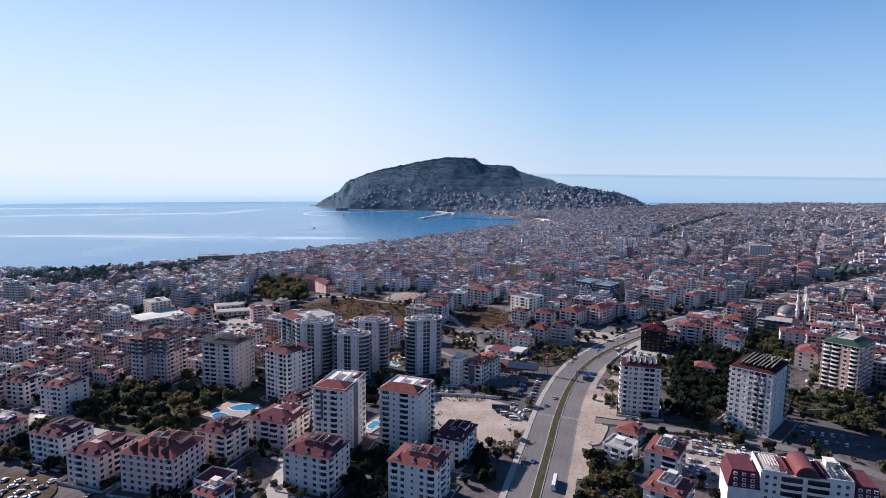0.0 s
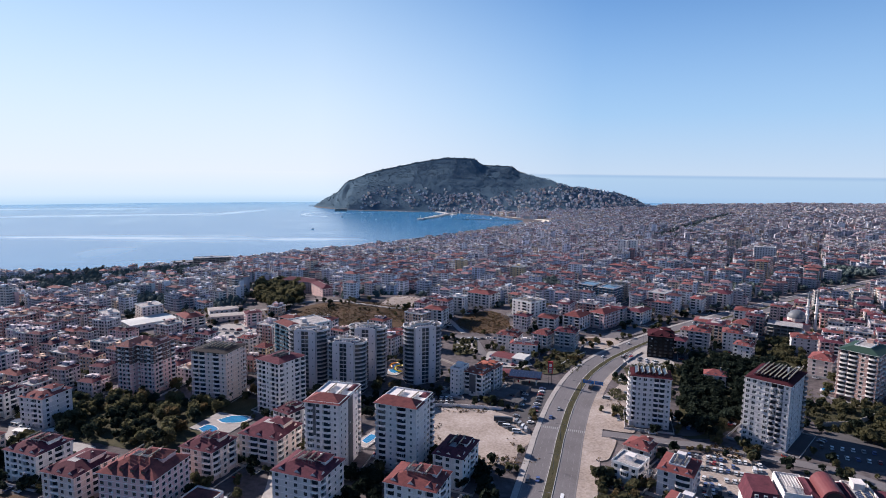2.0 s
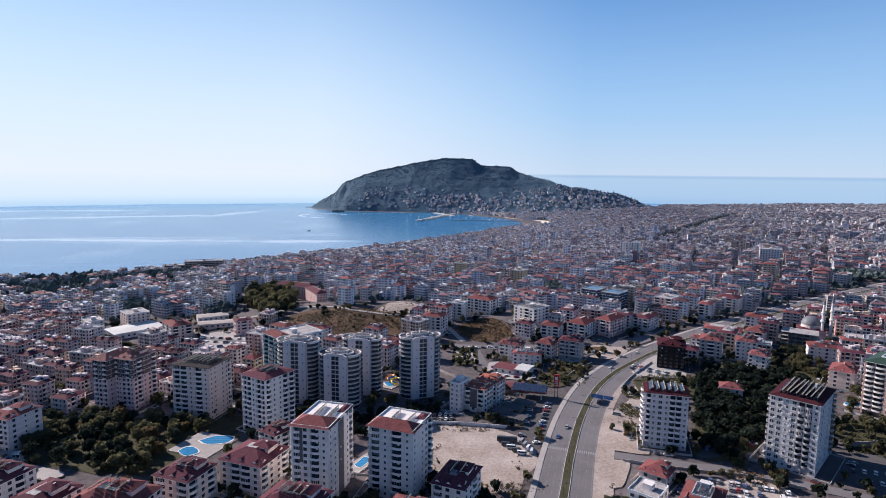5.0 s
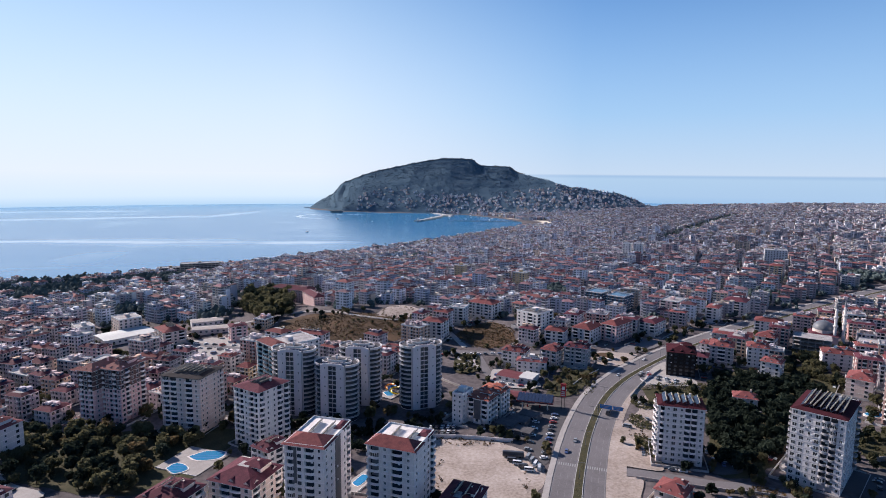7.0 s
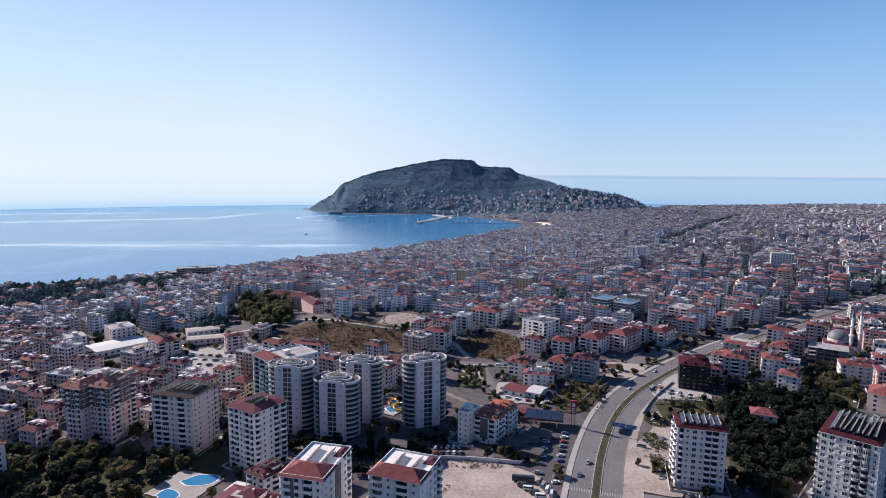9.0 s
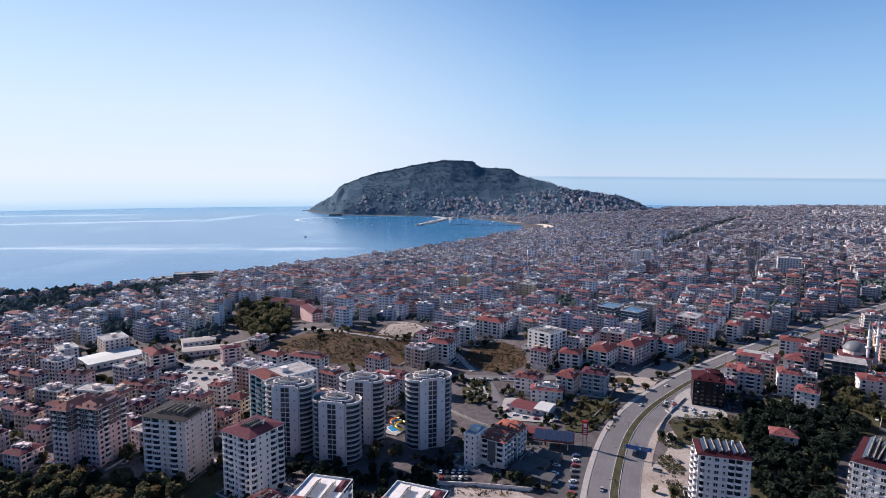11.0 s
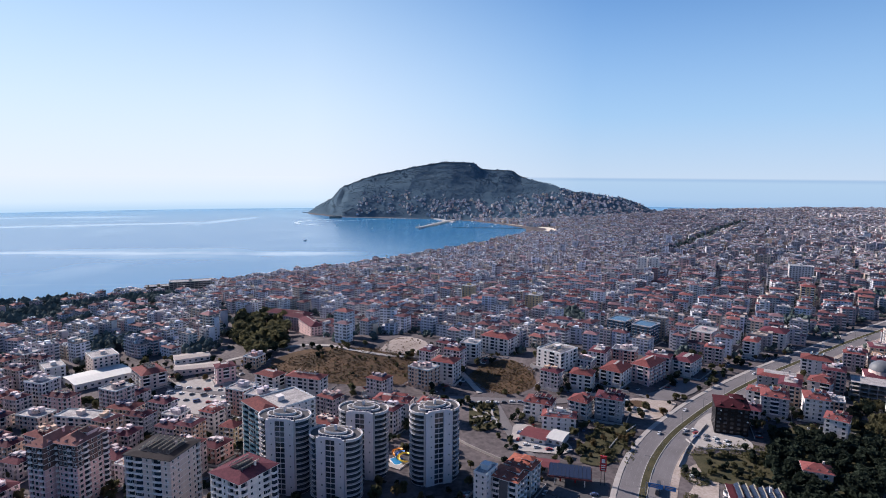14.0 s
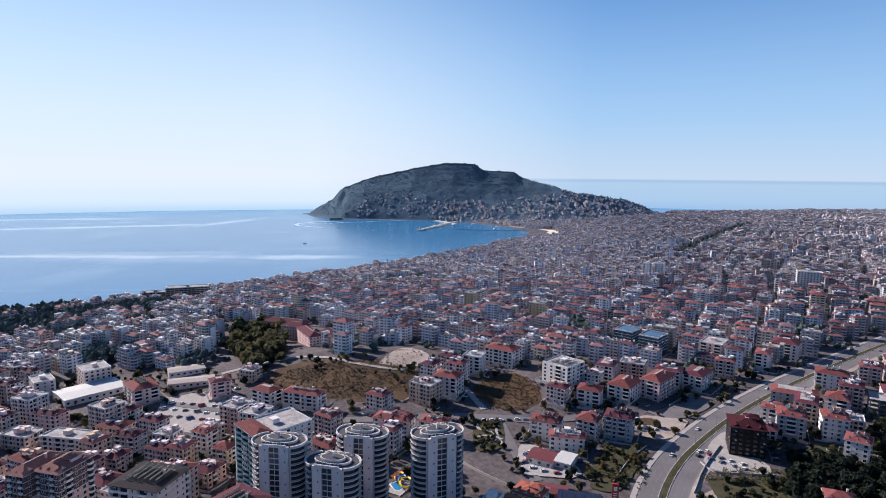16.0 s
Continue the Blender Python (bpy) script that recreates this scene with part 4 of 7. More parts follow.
# ---- the buildings near the road, one by one ----
apartment(-196, 290, -19, 21, 19, 5, "off-white apartment block with dark red hipped roof", M_white, roofmat=M_tile_dark, front="wbwbw", right="wwbw", heaters=5)
apartment(-164, 271, -18, 19, 23, 5, "cream apartment block with maroon roof and roof lights", M_beige, roofmat=M_tile_dark, front="wbww", right="wwbww", cut=.25)
pink = apartment(-131, 264, -13, 28, 23, 6, "pink hotel-like block with red dormered roof", M_pink, front="wwwwwwb", right="wwwwww", cut=.18, ridge=5.5, heaters=6, flat=M_flat)
for u in (-9, -3.5, 2, 7.5):
    dorm = put("dormer", shared("pink_dormer", lambda: gmesh("dormer", [gbox(-.95, 0, -.8, .95, 3, 1.1), gbox(-.7, -.05, .1, .7, 0, .95, 1)], M_brown, M_glass)), pink, Matrix.Translation((u, -9.8, 20.2)))
    put("dormer_roof", shared("pink_dormer_roof", lambda: pydata("dormer_roof", [(-1.25, -.4, 1.0), (1.25, -.4, 1.0), (0, -.4, 1.8), (-1.25, 4, 1.0), (1.25, 4, 1.0), (0, 4, 1.8)], [(0, 2, 5, 3), (2, 1, 4, 5), (0, 1, 2), (3, 5, 4)], [M_tile])), dorm)
apartment(-114, 293, -20, 19, 18, 5, "sand-coloured block with curved balconies and maroon roof", M_beige, roofmat=M_tile_dark, front="bwb", right="bwb", heaters=4)
apartment(-88, 309, -20, 23, 22, 5, "beige apartment block with maroon hipped roof", M_beige, roofmat=M_tile_dark, front="wbbw", right="bwwb", cut=.2, ridge=5)
apartment(-58, 263, -20, 24, 20, 6, "grey-white block with red roof crowded with water heaters", M_cool, roofmat=M_tile_dark, front="wswwb", right="bwsw", heaters=8)
apartment(-9, 252, -21, 23, 18, 6, "pale block with orange-red roof and roof racks", M_white, front="bwswb", right="wbw", heaters=6)
apartment(8, 287, -23, 15, 22, 5, "slim white block with red roof and roof racks", M_white, roofmat=M_tile_dark, front="bww", right="wwbw", heaters=6)
tall_a = apartment(-54, 304, -14, 18, 28, 12, "tall white apartment tower with partly tiled flat roof", M_white, front="bwbs", right="sssnsb", left="ssPsP", roof="flat", heaters=4, flat=M_white)
tall_b = apartment(-18, 305, -21, 22, 22, 11, "tall pale tower with stacked balconies and red roof edge", M_white, front="bsbs", right="snswP", left="sPsP", roof="flat", heaters=4, fine=True, flat=M_white)
for block, w, d, top in ((tall_a, 18, 28, 36.6), (tall_b, 22, 22, 33.6)):
    put("front_roof", gmesh("front_roof", [gmove(g_hip(w, d * .42, 3.2, 1.0, .25), Matrix.Translation((0, -d * .3, top)))], M_tile, M_white), block)
    put("corner_roof", gmesh("corner_roof", [gmove(g_hip(w * .22, d * .3, 1.2, .5, .2), Matrix.Translation((w * .4, d * .33, top)))], M_tile_dark, M_white), block)
put("cladding", gmesh("cladding", [gbox(-5.6, -14.14, 20, -3.4, -13.96, 36)], M_clad), tall_a)
put("cladding", gmesh("cladding", [gbox(8.92, -3.2, .3, 9.12, 2.6, 36)], M_clad), tall_a)
put("cladding", gmesh("cladding", [gbox(-8.6, -11.12, 20, -5.8, -10.92, 33)], M_clad), tall_b)
apartment(-104, 257, -18, 14, 13, 2, "low pinkish annexe with parapet roof terrace", M_pink, roof="flat", front="www", right="ww", name="annexe", category="annexe", flat=M_tile)
apartment(-211.5, 413.5, -15, 11, 24, 11, "pink-grey tower wing with brown top floors and tiled roof", M_pink, top=(M_brown, 4), front="bwb", right="ssbs", roofmat=M_faded_tile, cut=.05, ridge=3.4)
apartment(-198.5, 414, -15, 14.5, 20, 11, "pink-grey tower wing with brown top floors and dark stair slot", M_pink, top=(M_brown, 4), front="bswbs", right="wbswP", roofmat=M_faded_tile, cut=.05, ridge=3.6, heaters=4)
apartment(-149, 400, -14, 26, 23, 11, "grey-beige tower with dark roof and long balconies", M_beige, front="bbsbs", right="ssnssb", left="sPsP", roofmat=M_roof_black, heaters=12, cut=.6, flat=M_deck, ridge=1.6, trim=M_roof_black)
apartment(-101, 377, -32, 20, 22, 11, "cream tower with red roof and dark balcony stacks", M_white, front="bbsbb", right="bssbP", left="bPbP", roofmat=M_tile_dark, cut=.35, ridge=2.6, heaters=8, flat=M_deck)
teal_slab = apartment(-104, 448, -46, 24, 34, 13, "slab tower with teal glass balconies and white side", M_white, front="BBB", right="wsswwssw", roof="flat", balc=M_teal, heaters=0)
put("end_roof", gmesh("end_roof", [gmove(g_hip(24, 10, 2.2, .6, .2), Matrix.Translation((0, -12, 40.4)))], M_tile, M_white), teal_slab)
apartment(124, 352, -16, 22, 16, 10, "pale tower with maroon roof rim and tilted roof panels", M_cool, front="BswsBBs", right="wBsP", left="PsP", roofmat=M_maroon, heaters=12, cut=.74, flat=M_maroon, ridge=3.2, fine=True)
apartment(186, 331, -44, 22, 32, 12, "tall pale tower with dark balcony column beside the side street", M_cool, front="wwswBBs", right="swsswsP", left="PsPsP", roofmat=M_maroon, heaters=16, cut=.74, flat=M_maroon, ridge=3.6, balc=M_grey, fine=True)
apartment(280, 392, -52, 22, 30, 11, "rose-russet and white tower with rounded balconies and green roof", mat("russet_render", (0.5, 0.32, 0.28), (0.38, 0.245, 0.215), .3, .9, .01, stretch=(1, 1, .25)), front="bbwb", right="bwbwbw", roofmat=mat("green_sheet_roof", (0.026, 0.058, 0.042), (0.02, 0.045, 0.034), .5, .7), balc=M_white, cut=.4)
apartment(105, 309, -40, 13, 13, 2, "small villa with red hipped roof", M_beige, front="ww", right="wW", name="villa", category="house", cut=.0, ridge=3.5)
apartment(92, 285, -40, 13, 14, 3, "white house with flat roof terrace", M_white, front="wbw", right="bw", roof="flat", name="house", category="house")
apartment(111, 274, -34, 15, 19, 4, "light house with bright red roof and roof terrace", M_cool, front="wb", right="wwb", name="house", category="house", heaters=3, cut=.45)
apartment(99, 238, -38, 16, 19, 4, "house with orange-red roof and terrace heaters", M_cool, front="wb", right="wwb", name="house", category="house", heaters=3, cut=.45)
apartment(183, 493, -20, 20, 22, 6, "black-clad office block with dark maroon roof", M_black, front="WWWWW", right="WWWW", roofmat=M_maroon, win=M_black, trim=M_black, name="office_building", category="office block", cut=.1, fh=2.9)
apartment(225, 515, -28, 17, 18, 5, "apartment block with orange roof and green balconies", M_grey, front="wBw", right="wsw", heaters=4)
apartment(251, 510, -26, 15, 17, 5, "white apartment block with orange-red roof", M_cool, front="wsww", right="wsw", heaters=3)
apartment(310, 500, -26, 25, 16, 4, "blue-white apartment block with red roof", M_cool, front="wswsw", right="wsw", heaters=3)
apartment(285, 442, -40, 15, 20, 4, "light house with broad red hipped roof", M_beige, front="ww", right="bwb", cut=.05, ridge=4)
apartment(197, 424, -24, 14, 11, 2, "small house with red roof among dark trees", M_beige, front="ww", right="w", name="house", category="house", cut=0, ridge=3)
apartment(60, 515, -24, 19, 15, 4, "apartment block with red roof and row of heaters", M_white, front="bwsb", right="wbw", heaters=5)
apartment(70, 497, -14, 22, 12, 3, "white low block with tiled roof edge", M_white, front="wswsw", right="ww", cut=.5, heaters=4)
apartment(89, 516, -34, 14, 14, 4, "cream block with orange-red hipped roof", M_beige, front="bwb", right="wbw", cut=.05, ridge=4)
apartment(109, 514, -25, 18, 15, 5, "grey block with dark rooftop panels", M_grey, front="bwbs", right="wbw", roofmat=M_tile_dark, heaters=6, balc=M_white)
apartment(102, 565, -25, 17, 16, 4, "pale block with red-brown roof", M_white, front="bwb", right="wbw", heaters=3, detail=False)
apartment(134, 582, -38, 18, 28, 4, "white terrace block with red roof", M_white, front="bwb", right="WWWWW", cut=.1, ridge=4, detail=False)
apartment(163, 590, -45, 16, 30, 5, "long pink-grey block with red roof", M_pink, front="wbw", right="bwbwbwb", cut=.1, ridge=4, detail=False)
apartment(204, 611, -42, 16, 27, 4, "white and pink block with maroon roof", M_white, front="bwb", right="bwwb", roofmat=M_tile_dark, detail=False)
apartment(262, 572, -31, 31, 18, 3, "wide low grey block", M_grey, front="wswswsw", right="wsw", cut=.5, detail=False)
apartment(228, 540, -36, 15, 13, 3, "apartment block with red roof beside the road", M_white, front="wbw", right="wb")
apartment(246, 480, -40, 13, 15, 4, "small pale block with red roof", M_cool, front="wsw", right="wb", heaters=3)
apartment(314, 607, -33, 23, 18, 4, "white block with long red roof", M_white, front="bwswb", right="wbw", heaters=5, detail=False)
apartment(281, 551, -40, 15, 15, 4, "cream block with orange hipped roof", M_beige, front="wb", right="wb", cut=0, ridge=4)
apartment(257, 696, -40, 20, 26, 5, "pink and white striped apartment block", M_pink, front="bwb", right="bwwb", balc=M_white, roof="flat", detail=False)
apartment(285, 658, -37, 12, 20, 5, "bright white narrow apartment block", M_white, front="bw", right="bwb", detail=False)
apartment(325, 691, -40, 23, 22, 5, "cream apartment block with maroon roof", M_white, front="bwbw", right="bwb", roofmat=M_tile_dark, detail=False)
for px, py in ((185, 736), (203, 712)):
    apartment(px, py, -42, 20, 24, 6, "dark blue glazed block with pale floor edges", M_blueglass, front="WWWW", right="WWWW", roof="flat", flat=M_blueglass, win=M_darkmetal, trim=M_cool, name="office_building", category="office block")
apartment(89, 601, -46, 24, 25, 5, "modern white and black block with flat roof", M_white, front="WWBW", right="BWWB", roof="flat", heaters=6, detail=False)
apartment(-311, 630, -46, 24, 21, 5, "cream block with white roof parapet", M_beige, front="wwww", right="wwwww", roof="flat", detail=False)
apartment(-341, 608, -46, 21, 15, 4, "plain light grey block with grey roof", M_cool, front="wsw", right="wsw", roof="flat", detail=False)
apartment(-250, 590, -47, 27, 19, 4, "block with red-brown roof beside the warehouse", M_beige, front="bwbwb", right="bwb", heaters=7, detail=False)
apartment(-189, 594, -60, 13, 15, 4, "square salmon block with maroon roof", M_pink, front="wbw", right="wbw", roofmat=M_tile_dark, cut=.3, detail=False)
apartment(-145, 573, -30, 20, 14, 4, "white block with orange-red roof", M_white, front="bwb", right="wb", cut=.2, detail=False)
apartment(-115, 567, -18, 30, 13, 4, "wide white block with red roof and heaters", M_white, front="bwbwbw", right="wb", heaters=8, detail=False)
apartment(-43, 521, -18, 26, 13, 4, "beige block with red roof", M_beige, front="wswsw", right="ww", heaters=2)
apartment(-15, 515, -19, 19, 12, 4, "white block with red roof", M_white, front="bwwb", right="ww", heaters=4)
apartment(-5, 590, -24, 20, 17, 5, "white block with red roof on the knoll", M_white, front="bwwb", right="wbw", heaters=3, detail=False)
apartment(18, 631, -24, 16, 16, 5, "white block with dark attic and flat roof", M_white, front="bwb", right="wsw", roof="flat", detail=False)
apartment(45, 650, -33, 28, 20, 5, "white apartment row with red roof patches", M_white, front="bwbwbw", right="wbw", heaters=3, detail=False)
for px, py, yw, w, d, f in ((-171, 775, -25, 30, 16, 5), (-150, 745, -60, 44, 14, 4), (-120, 735, -20, 34, 16, 4), (-190, 810, -20, 56, 16, 4)):
    apartment(px, py, yw, w, d, f, "long pink block with red-brown roof on the knoll", M_pink, front="wwwwwwww", right="wwww", cut=.05, roofmat=M_tile_dark, name="school_building", category="school", ridge=4, detail=False)

apartment(-236, 355, -15, 17, 20, 6, "plain blue-white block beside the wood", M_cool, front="wsbw", right="wsw", cut=.3)
apartment(-272, 369, -12, 15, 14, 5, "pale block with brown-red roof", M_white, front="bwb", right="wbw", roofmat=M_tile_dark, heaters=3)
apartment(-96, 235, -24, 12, 12, 4, "cream block with tiled roof terrace", M_beige, front="wbw", right="wb", cut=.5)
apartment(-87, 345, -34, 13, 15, 4, "low block with dark rooftop panels behind the towers", M_white, front="bwb", right="wbw", roofmat=M_tile_dark, heaters=6)
apartment(-287, 535, -14, 22, 12, 4, "rose-coloured block with red roof", M_pink, front="bwswb", right="wsw", roofmat=M_tile_dark, heaters=4)
apartment(-250, 497, -10, 29, 13, 4, "cream block with pale curved roof edge", M_beige, front="bwbwbw", right="wsw", roof="flat")
apartment(-211, 498, -14, 16, 12, 4, "grey-brown block with cluttered roof", M_grey, front="bwb", right="wsw", roofmat=M_tile_dark, heaters=5)
apartment(-162, 496, -22, 12, 11, 5, "white narrow block with red roof", M_white, front="bwb", right="wb")
apartment(-143, 478, -18, 11, 10, 4, "ochre house with orange-red roof", M_yellow, front="wbw", right="wb", cut=.05, ridge=3)


# ---- the four towers with rounded ends ----
def stadium(w, d, o=0.0, k=8):
    """A plan with straight long sides and round ends."""
    r = d / 2 + o
    c = w / 2 - d / 2
    pts = [(c + r * math.cos(t), r * math.sin(t)) for t in np.linspace(-math.pi / 2, math.pi / 2, k)]
    return pts + [(-c + r * math.cos(t), r * math.sin(t)) for t in np.linspace(math.pi / 2, 3 * math.pi / 2, k)]


def half_ring(c, r0, r1, z0, z1, side, k=9, mi=0):
    """A curved band round one end of a tower (side +1 or -1)."""
    a = np.linspace(-1.25, 1.25, k)
    v, f = [], []
    for t in a:
        x, y = side * math.cos(t), math.sin(t)
        v += [(side * c + r0 * x, r0 * y, z0), (side * c + r1 * x, r1 * y, z0), (side * c + r1 * x, r1 * y, z1), (side * c + r0 * x, r0 * y, z1)]
    for i in range(k - 1):
        p, q = 4 * i, 4 * i + 4
        for j in range(4):
            g = (p + j, p + (j + 1) % 4, q + (j + 1) % 4, q + j)
            f.append(g if side < 0 else g[::-1])
    return v, f, [mi] * len(f)


def round_tower(x, y, yaw, floors, w=27.5, d=15.0):
    fh, e = 2.9, new("apartment_tower")
    H, c = floors * fh + .6, w / 2 - d / 2
    e.matrix_basis = pose(x, y, ground_z(x, y), 0, 0, yaw)
    put("core", gmesh("core", [gprism(stadium(w - 1.5, d - 1.5), -2.5, H)], M_tower), e)
    glaze = []
    for s in (-1, 1):
        glaze.append(half_ring(c, d / 2 - .8, d / 2 - .66, .6, H - .3, s))
    for g in glaze:
        put("glazing", gmesh("glazing", [g], M_glass), e)
    for sx in (-c * .82, c * .82):
        for sy, nm in ((-1, "pier"), (1, "pier")):
            y0, y1 = (-d / 2 - .25, -d / 2 + 1.0) if sy < 0 else (d / 2 - 1.0, d / 2 + .25)
            put(nm, shared(("pier", sx, sy, H), lambda: gmesh("pier", [gbox(sx - 2.5, y0, -2.5, sx + 2.5, y1, H + .6)], M_tower)), e)
            if sy < 0:
                for fl in range(1, floors, 2):
                    put("window", shared(("window", .7, .9, "t"), lambda: gmesh("window", [g_window(.7, .9)], M_frame, M_glass)), e, Matrix.Translation((sx + .6, -d / 2 - .25, fl * fh + 1.7)))
    for fl in range(1, floors + 1):
        for s in (-1, 1):
            b = put("balcony", shared(("ring", s), lambda: gmesh("balcony", [half_ring(c, d / 2 - .8, d / 2 + .55, -.08, .14, s)], M_trim)), e, Matrix.Translation((0, 0, fl * fh + .4)))
            put("railing", shared(("rail", s), lambda: gmesh("railing", [half_ring(c, d / 2 + .40, d / 2 + .47, .12, 1.0, s)], M_grey)), b)
    gw = c * .82 * 2 - 5.1
    for fl in range(floors):
        put("curtain_glazing", shared(("cg", gw), lambda: gmesh("curtain_glazing", [gbox(-gw / 2, -d / 2 + .55, .35, gw / 2, -d / 2 + .85, 2.85)], M_glass)), e, Matrix.Translation((0, 0, fl * fh + .3)))
        put("spandrel", shared(("sp", gw), lambda: gmesh("spandrel", [gbox(-gw / 2, -d / 2 + .45, -.15, gw / 2, -d / 2 + .9, .35)], M_tower)), e, Matrix.Translation((0, 0, fl * fh + .3)))
    put("mullion", gmesh("mullion", [gbox(-.12, -d / 2 + .4, 0, .12, -d / 2 + .56, H)], M_tower), e)
    put("rear_glazing", gmesh("rear_glazing", [gbox(-gw / 2, d / 2 - .8, fl * fh + .7, gw / 2, d / 2 - .6, fl * fh + 2.6) for fl in range(floors)], M_glass), e)
    put("roof_deck", gmesh("roof_deck", [gprism(stadium(w - .6, d - .6, 0), H - .1, H + .35)], M_deck), e)
    for s in (-1, 1):
        put("roof_rim", gmesh("roof_rim", [half_ring(c, d / 2 + .1, d / 2 + .6, H - .1, H + 1.1, s)], M_cool), e)
        put("parapet", gmesh("parapet", [gbox(-c, s * (d / 2 - .1) - .25, H, c, s * (d / 2 - .1) + .25, H + 1.5)], M_tower), e)
    k = 20
    for nm, rx, ry, z0, z1, mt in (("upper_ring", 9.6, 5.4, H + .3, H + 1.5, M_cool), ("crown", 6.4, 3.6, H + 1.1, H + 2.5, M_cool)):
        v, f = [], []
        for i in range(k):
            t = 2 * math.pi * i / k
            for q, z in ((1.0, z0), (1.0, z1), (.93, z1), (.93, z1 - .5)):
                v.append((rx * q * math.cos(t), ry * q * math.sin(t), z))
        for i in range(k):
            for jj in range(3):
                f.append((4 * i + jj, 4 * ((i + 1) % k) + jj, 4 * ((i + 1) % k) + jj + 1, 4 * i + jj + 1))
        put(nm, pydata(nm, v, f, [mt]), e)
        put("ring_deck", gmesh("ring_deck", [gprism([(rx * .95 * math.cos(2 * math.pi * i / k), ry * .95 * math.sin(2 * math.pi * i / k)) for i in range(k)], z1 - .45, z1 - .12)], M_deck), e)
    put("roof_post", gmesh("roof_post", [gbox(-.5, -.5, H + 2.2, .5, .5, H + 5.0)], M_tower), e)
    for i in range(7):
        put("roof_panel", shared("rp", lambda: gmesh("roof_panel", [gmove(gbox(-.8, -.9, -.04, .8, .9, .04), Matrix.Translation((0, 0, .7)) @ Matrix.Rotation(radians(30), 4, "X")), gbox(-.7, .6, 0, .7, .9, 1.1)], M_panel)), e, pose(-6 + 2.0 * i, -5.9, H + .35, 0, 0, 0))
        put("roof_tank", shared("rtk", lambda: gmesh("roof_tank", [gcyl(0, 0, 0, 1.5, .4, k=8)], M_tank)), e, Matrix.Translation((-5.5 + 1.9 * i, 5.7, H + .35)))
    tagged(e, "tall grey-white tower with rounded balcony ends and ring roof", "apartment tower", "rounded towers")
    take(x, y, 17)


for px, py, yw, floors in ((-93.5, 421, -8, 14), (-64.5, 410, -14, 12), (-53.5, 437, -10, 13), (-13.5, 430, 20, 14)):
    round_tower(px, py, yw, floors)

# ---- hotel, filling station, sheds ----
apartment(13, 404, -32, 7, 13, 6, "slim white hotel stair tower with small windows", M_white, front="ss", right="sss", roof="flat", name="hotel", category="hotel")
lodge = apartment(25, 404, -32, 15, 13, 5, "white hotel with orange-red roofs and dark panels", M_white, front="bwb", right="wbb", roofmat=M_orangetile, name="hotel", category="hotel", cut=.05, ridge=1.7)
put("cladding", gmesh("cladding", [gbox(-2.4, -6.62, 3, 2.4, -6.44, 15)], M_clad), lodge)
apartment(34, 417, -32, 15, 13, 5, "white hotel wing with orange-red roof and balconies", M_white, front="wbb", right="bwb", roofmat=M_orangetile, name="hotel", category="hotel", cut=.05, ridge=1.7)


def shed(x, y, yaw, w, d, h, mat_roof, mat_wall, label, category="shed", name="shed", slope=.8, z=None):
    e = new(name)
    e.matrix_basis = pose(x, y, ground_z(x, y) if z is None else z, 0, 0, yaw)
    put("wall", gmesh("wall", [gbox(-w / 2, -d / 2, -2, w / 2, d / 2, h)], mat_wall), e)
    v = [(-w / 2 - .4, -d / 2 - .4, h), (w / 2 + .4, -d / 2 - .4, h), (w / 2 + .4, d / 2 + .4, h), (-w / 2 - .4, d / 2 + .4, h), (-w / 2 - .4, 0, h + slope), (w / 2 + .4, 0, h + slope)]
    put("roof", pydata("roof", v, [(0, 1, 5, 4), (2, 3, 4, 5), (1, 2, 5), (3, 0, 4), (3, 2, 1, 0)], [mat_roof]), e)
    n = max(2, int(w / 5))
    for i in range(n):
        put("window", shared(("window", 2.0, 1.6, "s"), lambda: gmesh("window", [g_window(2.0, 1.6)], M_frame, M_glass)), e, Matrix.Translation((-w / 2 + w * (i + .5) / n, -d / 2, h * .35)))
    take(x, y, max(w, d) * .5)
    return tagged(e, label, category)


M_sheet = mat("pale_sheet_roof", (.58, .565, .545), (.48, .465, .445), .15, .6, .01, stretch=(1, .2, 1))
M_oldsheet = mat("old_tan_sheet_roof", (.40, .34, .31), (.30, .255, .235), .15, .8, .01, stretch=(1, .2, 1))
M_redsheet = mat("red_sheet_roof", (.17, .045, .048), (.12, .035, .038), .2, .6)
shed(-298, 602, 48, 46, 30, 6, M_sheet, M_white, "long warehouse with pale sheet roof", "warehouse", "warehouse")
shed(-222, 618, 20, 36, 14, 5, M_oldsheet, M_beige, "low hall with pale roof", "hall", "hall")
shed(-240, 650, 30, 30, 16, 5, M_oldsheet, M_white, "low white hall beside the warehouse", "hall", "hall")
shed(52, 480, -30, 17, 15, 4, M_redsheet, M_white, "low shed with red sheet roof", "shed")
shed(65, 476, -30, 10, 15, 4.2, M_sheet, M_white, "low shed with white sheet roof", "shed")
for px, py, w, d, h in ((39, 391, 11, 9, 4.2), (47, 398, 11, 9, 3.6), (55, 406, 12, 9, 3.4), (46, 384, 14, 8, 3.2)):
    shed(px, py, -32, w, d, h, M_deck, M_clad, "low dark awning roof beside the hotel", "canopy", "canopy", .35)
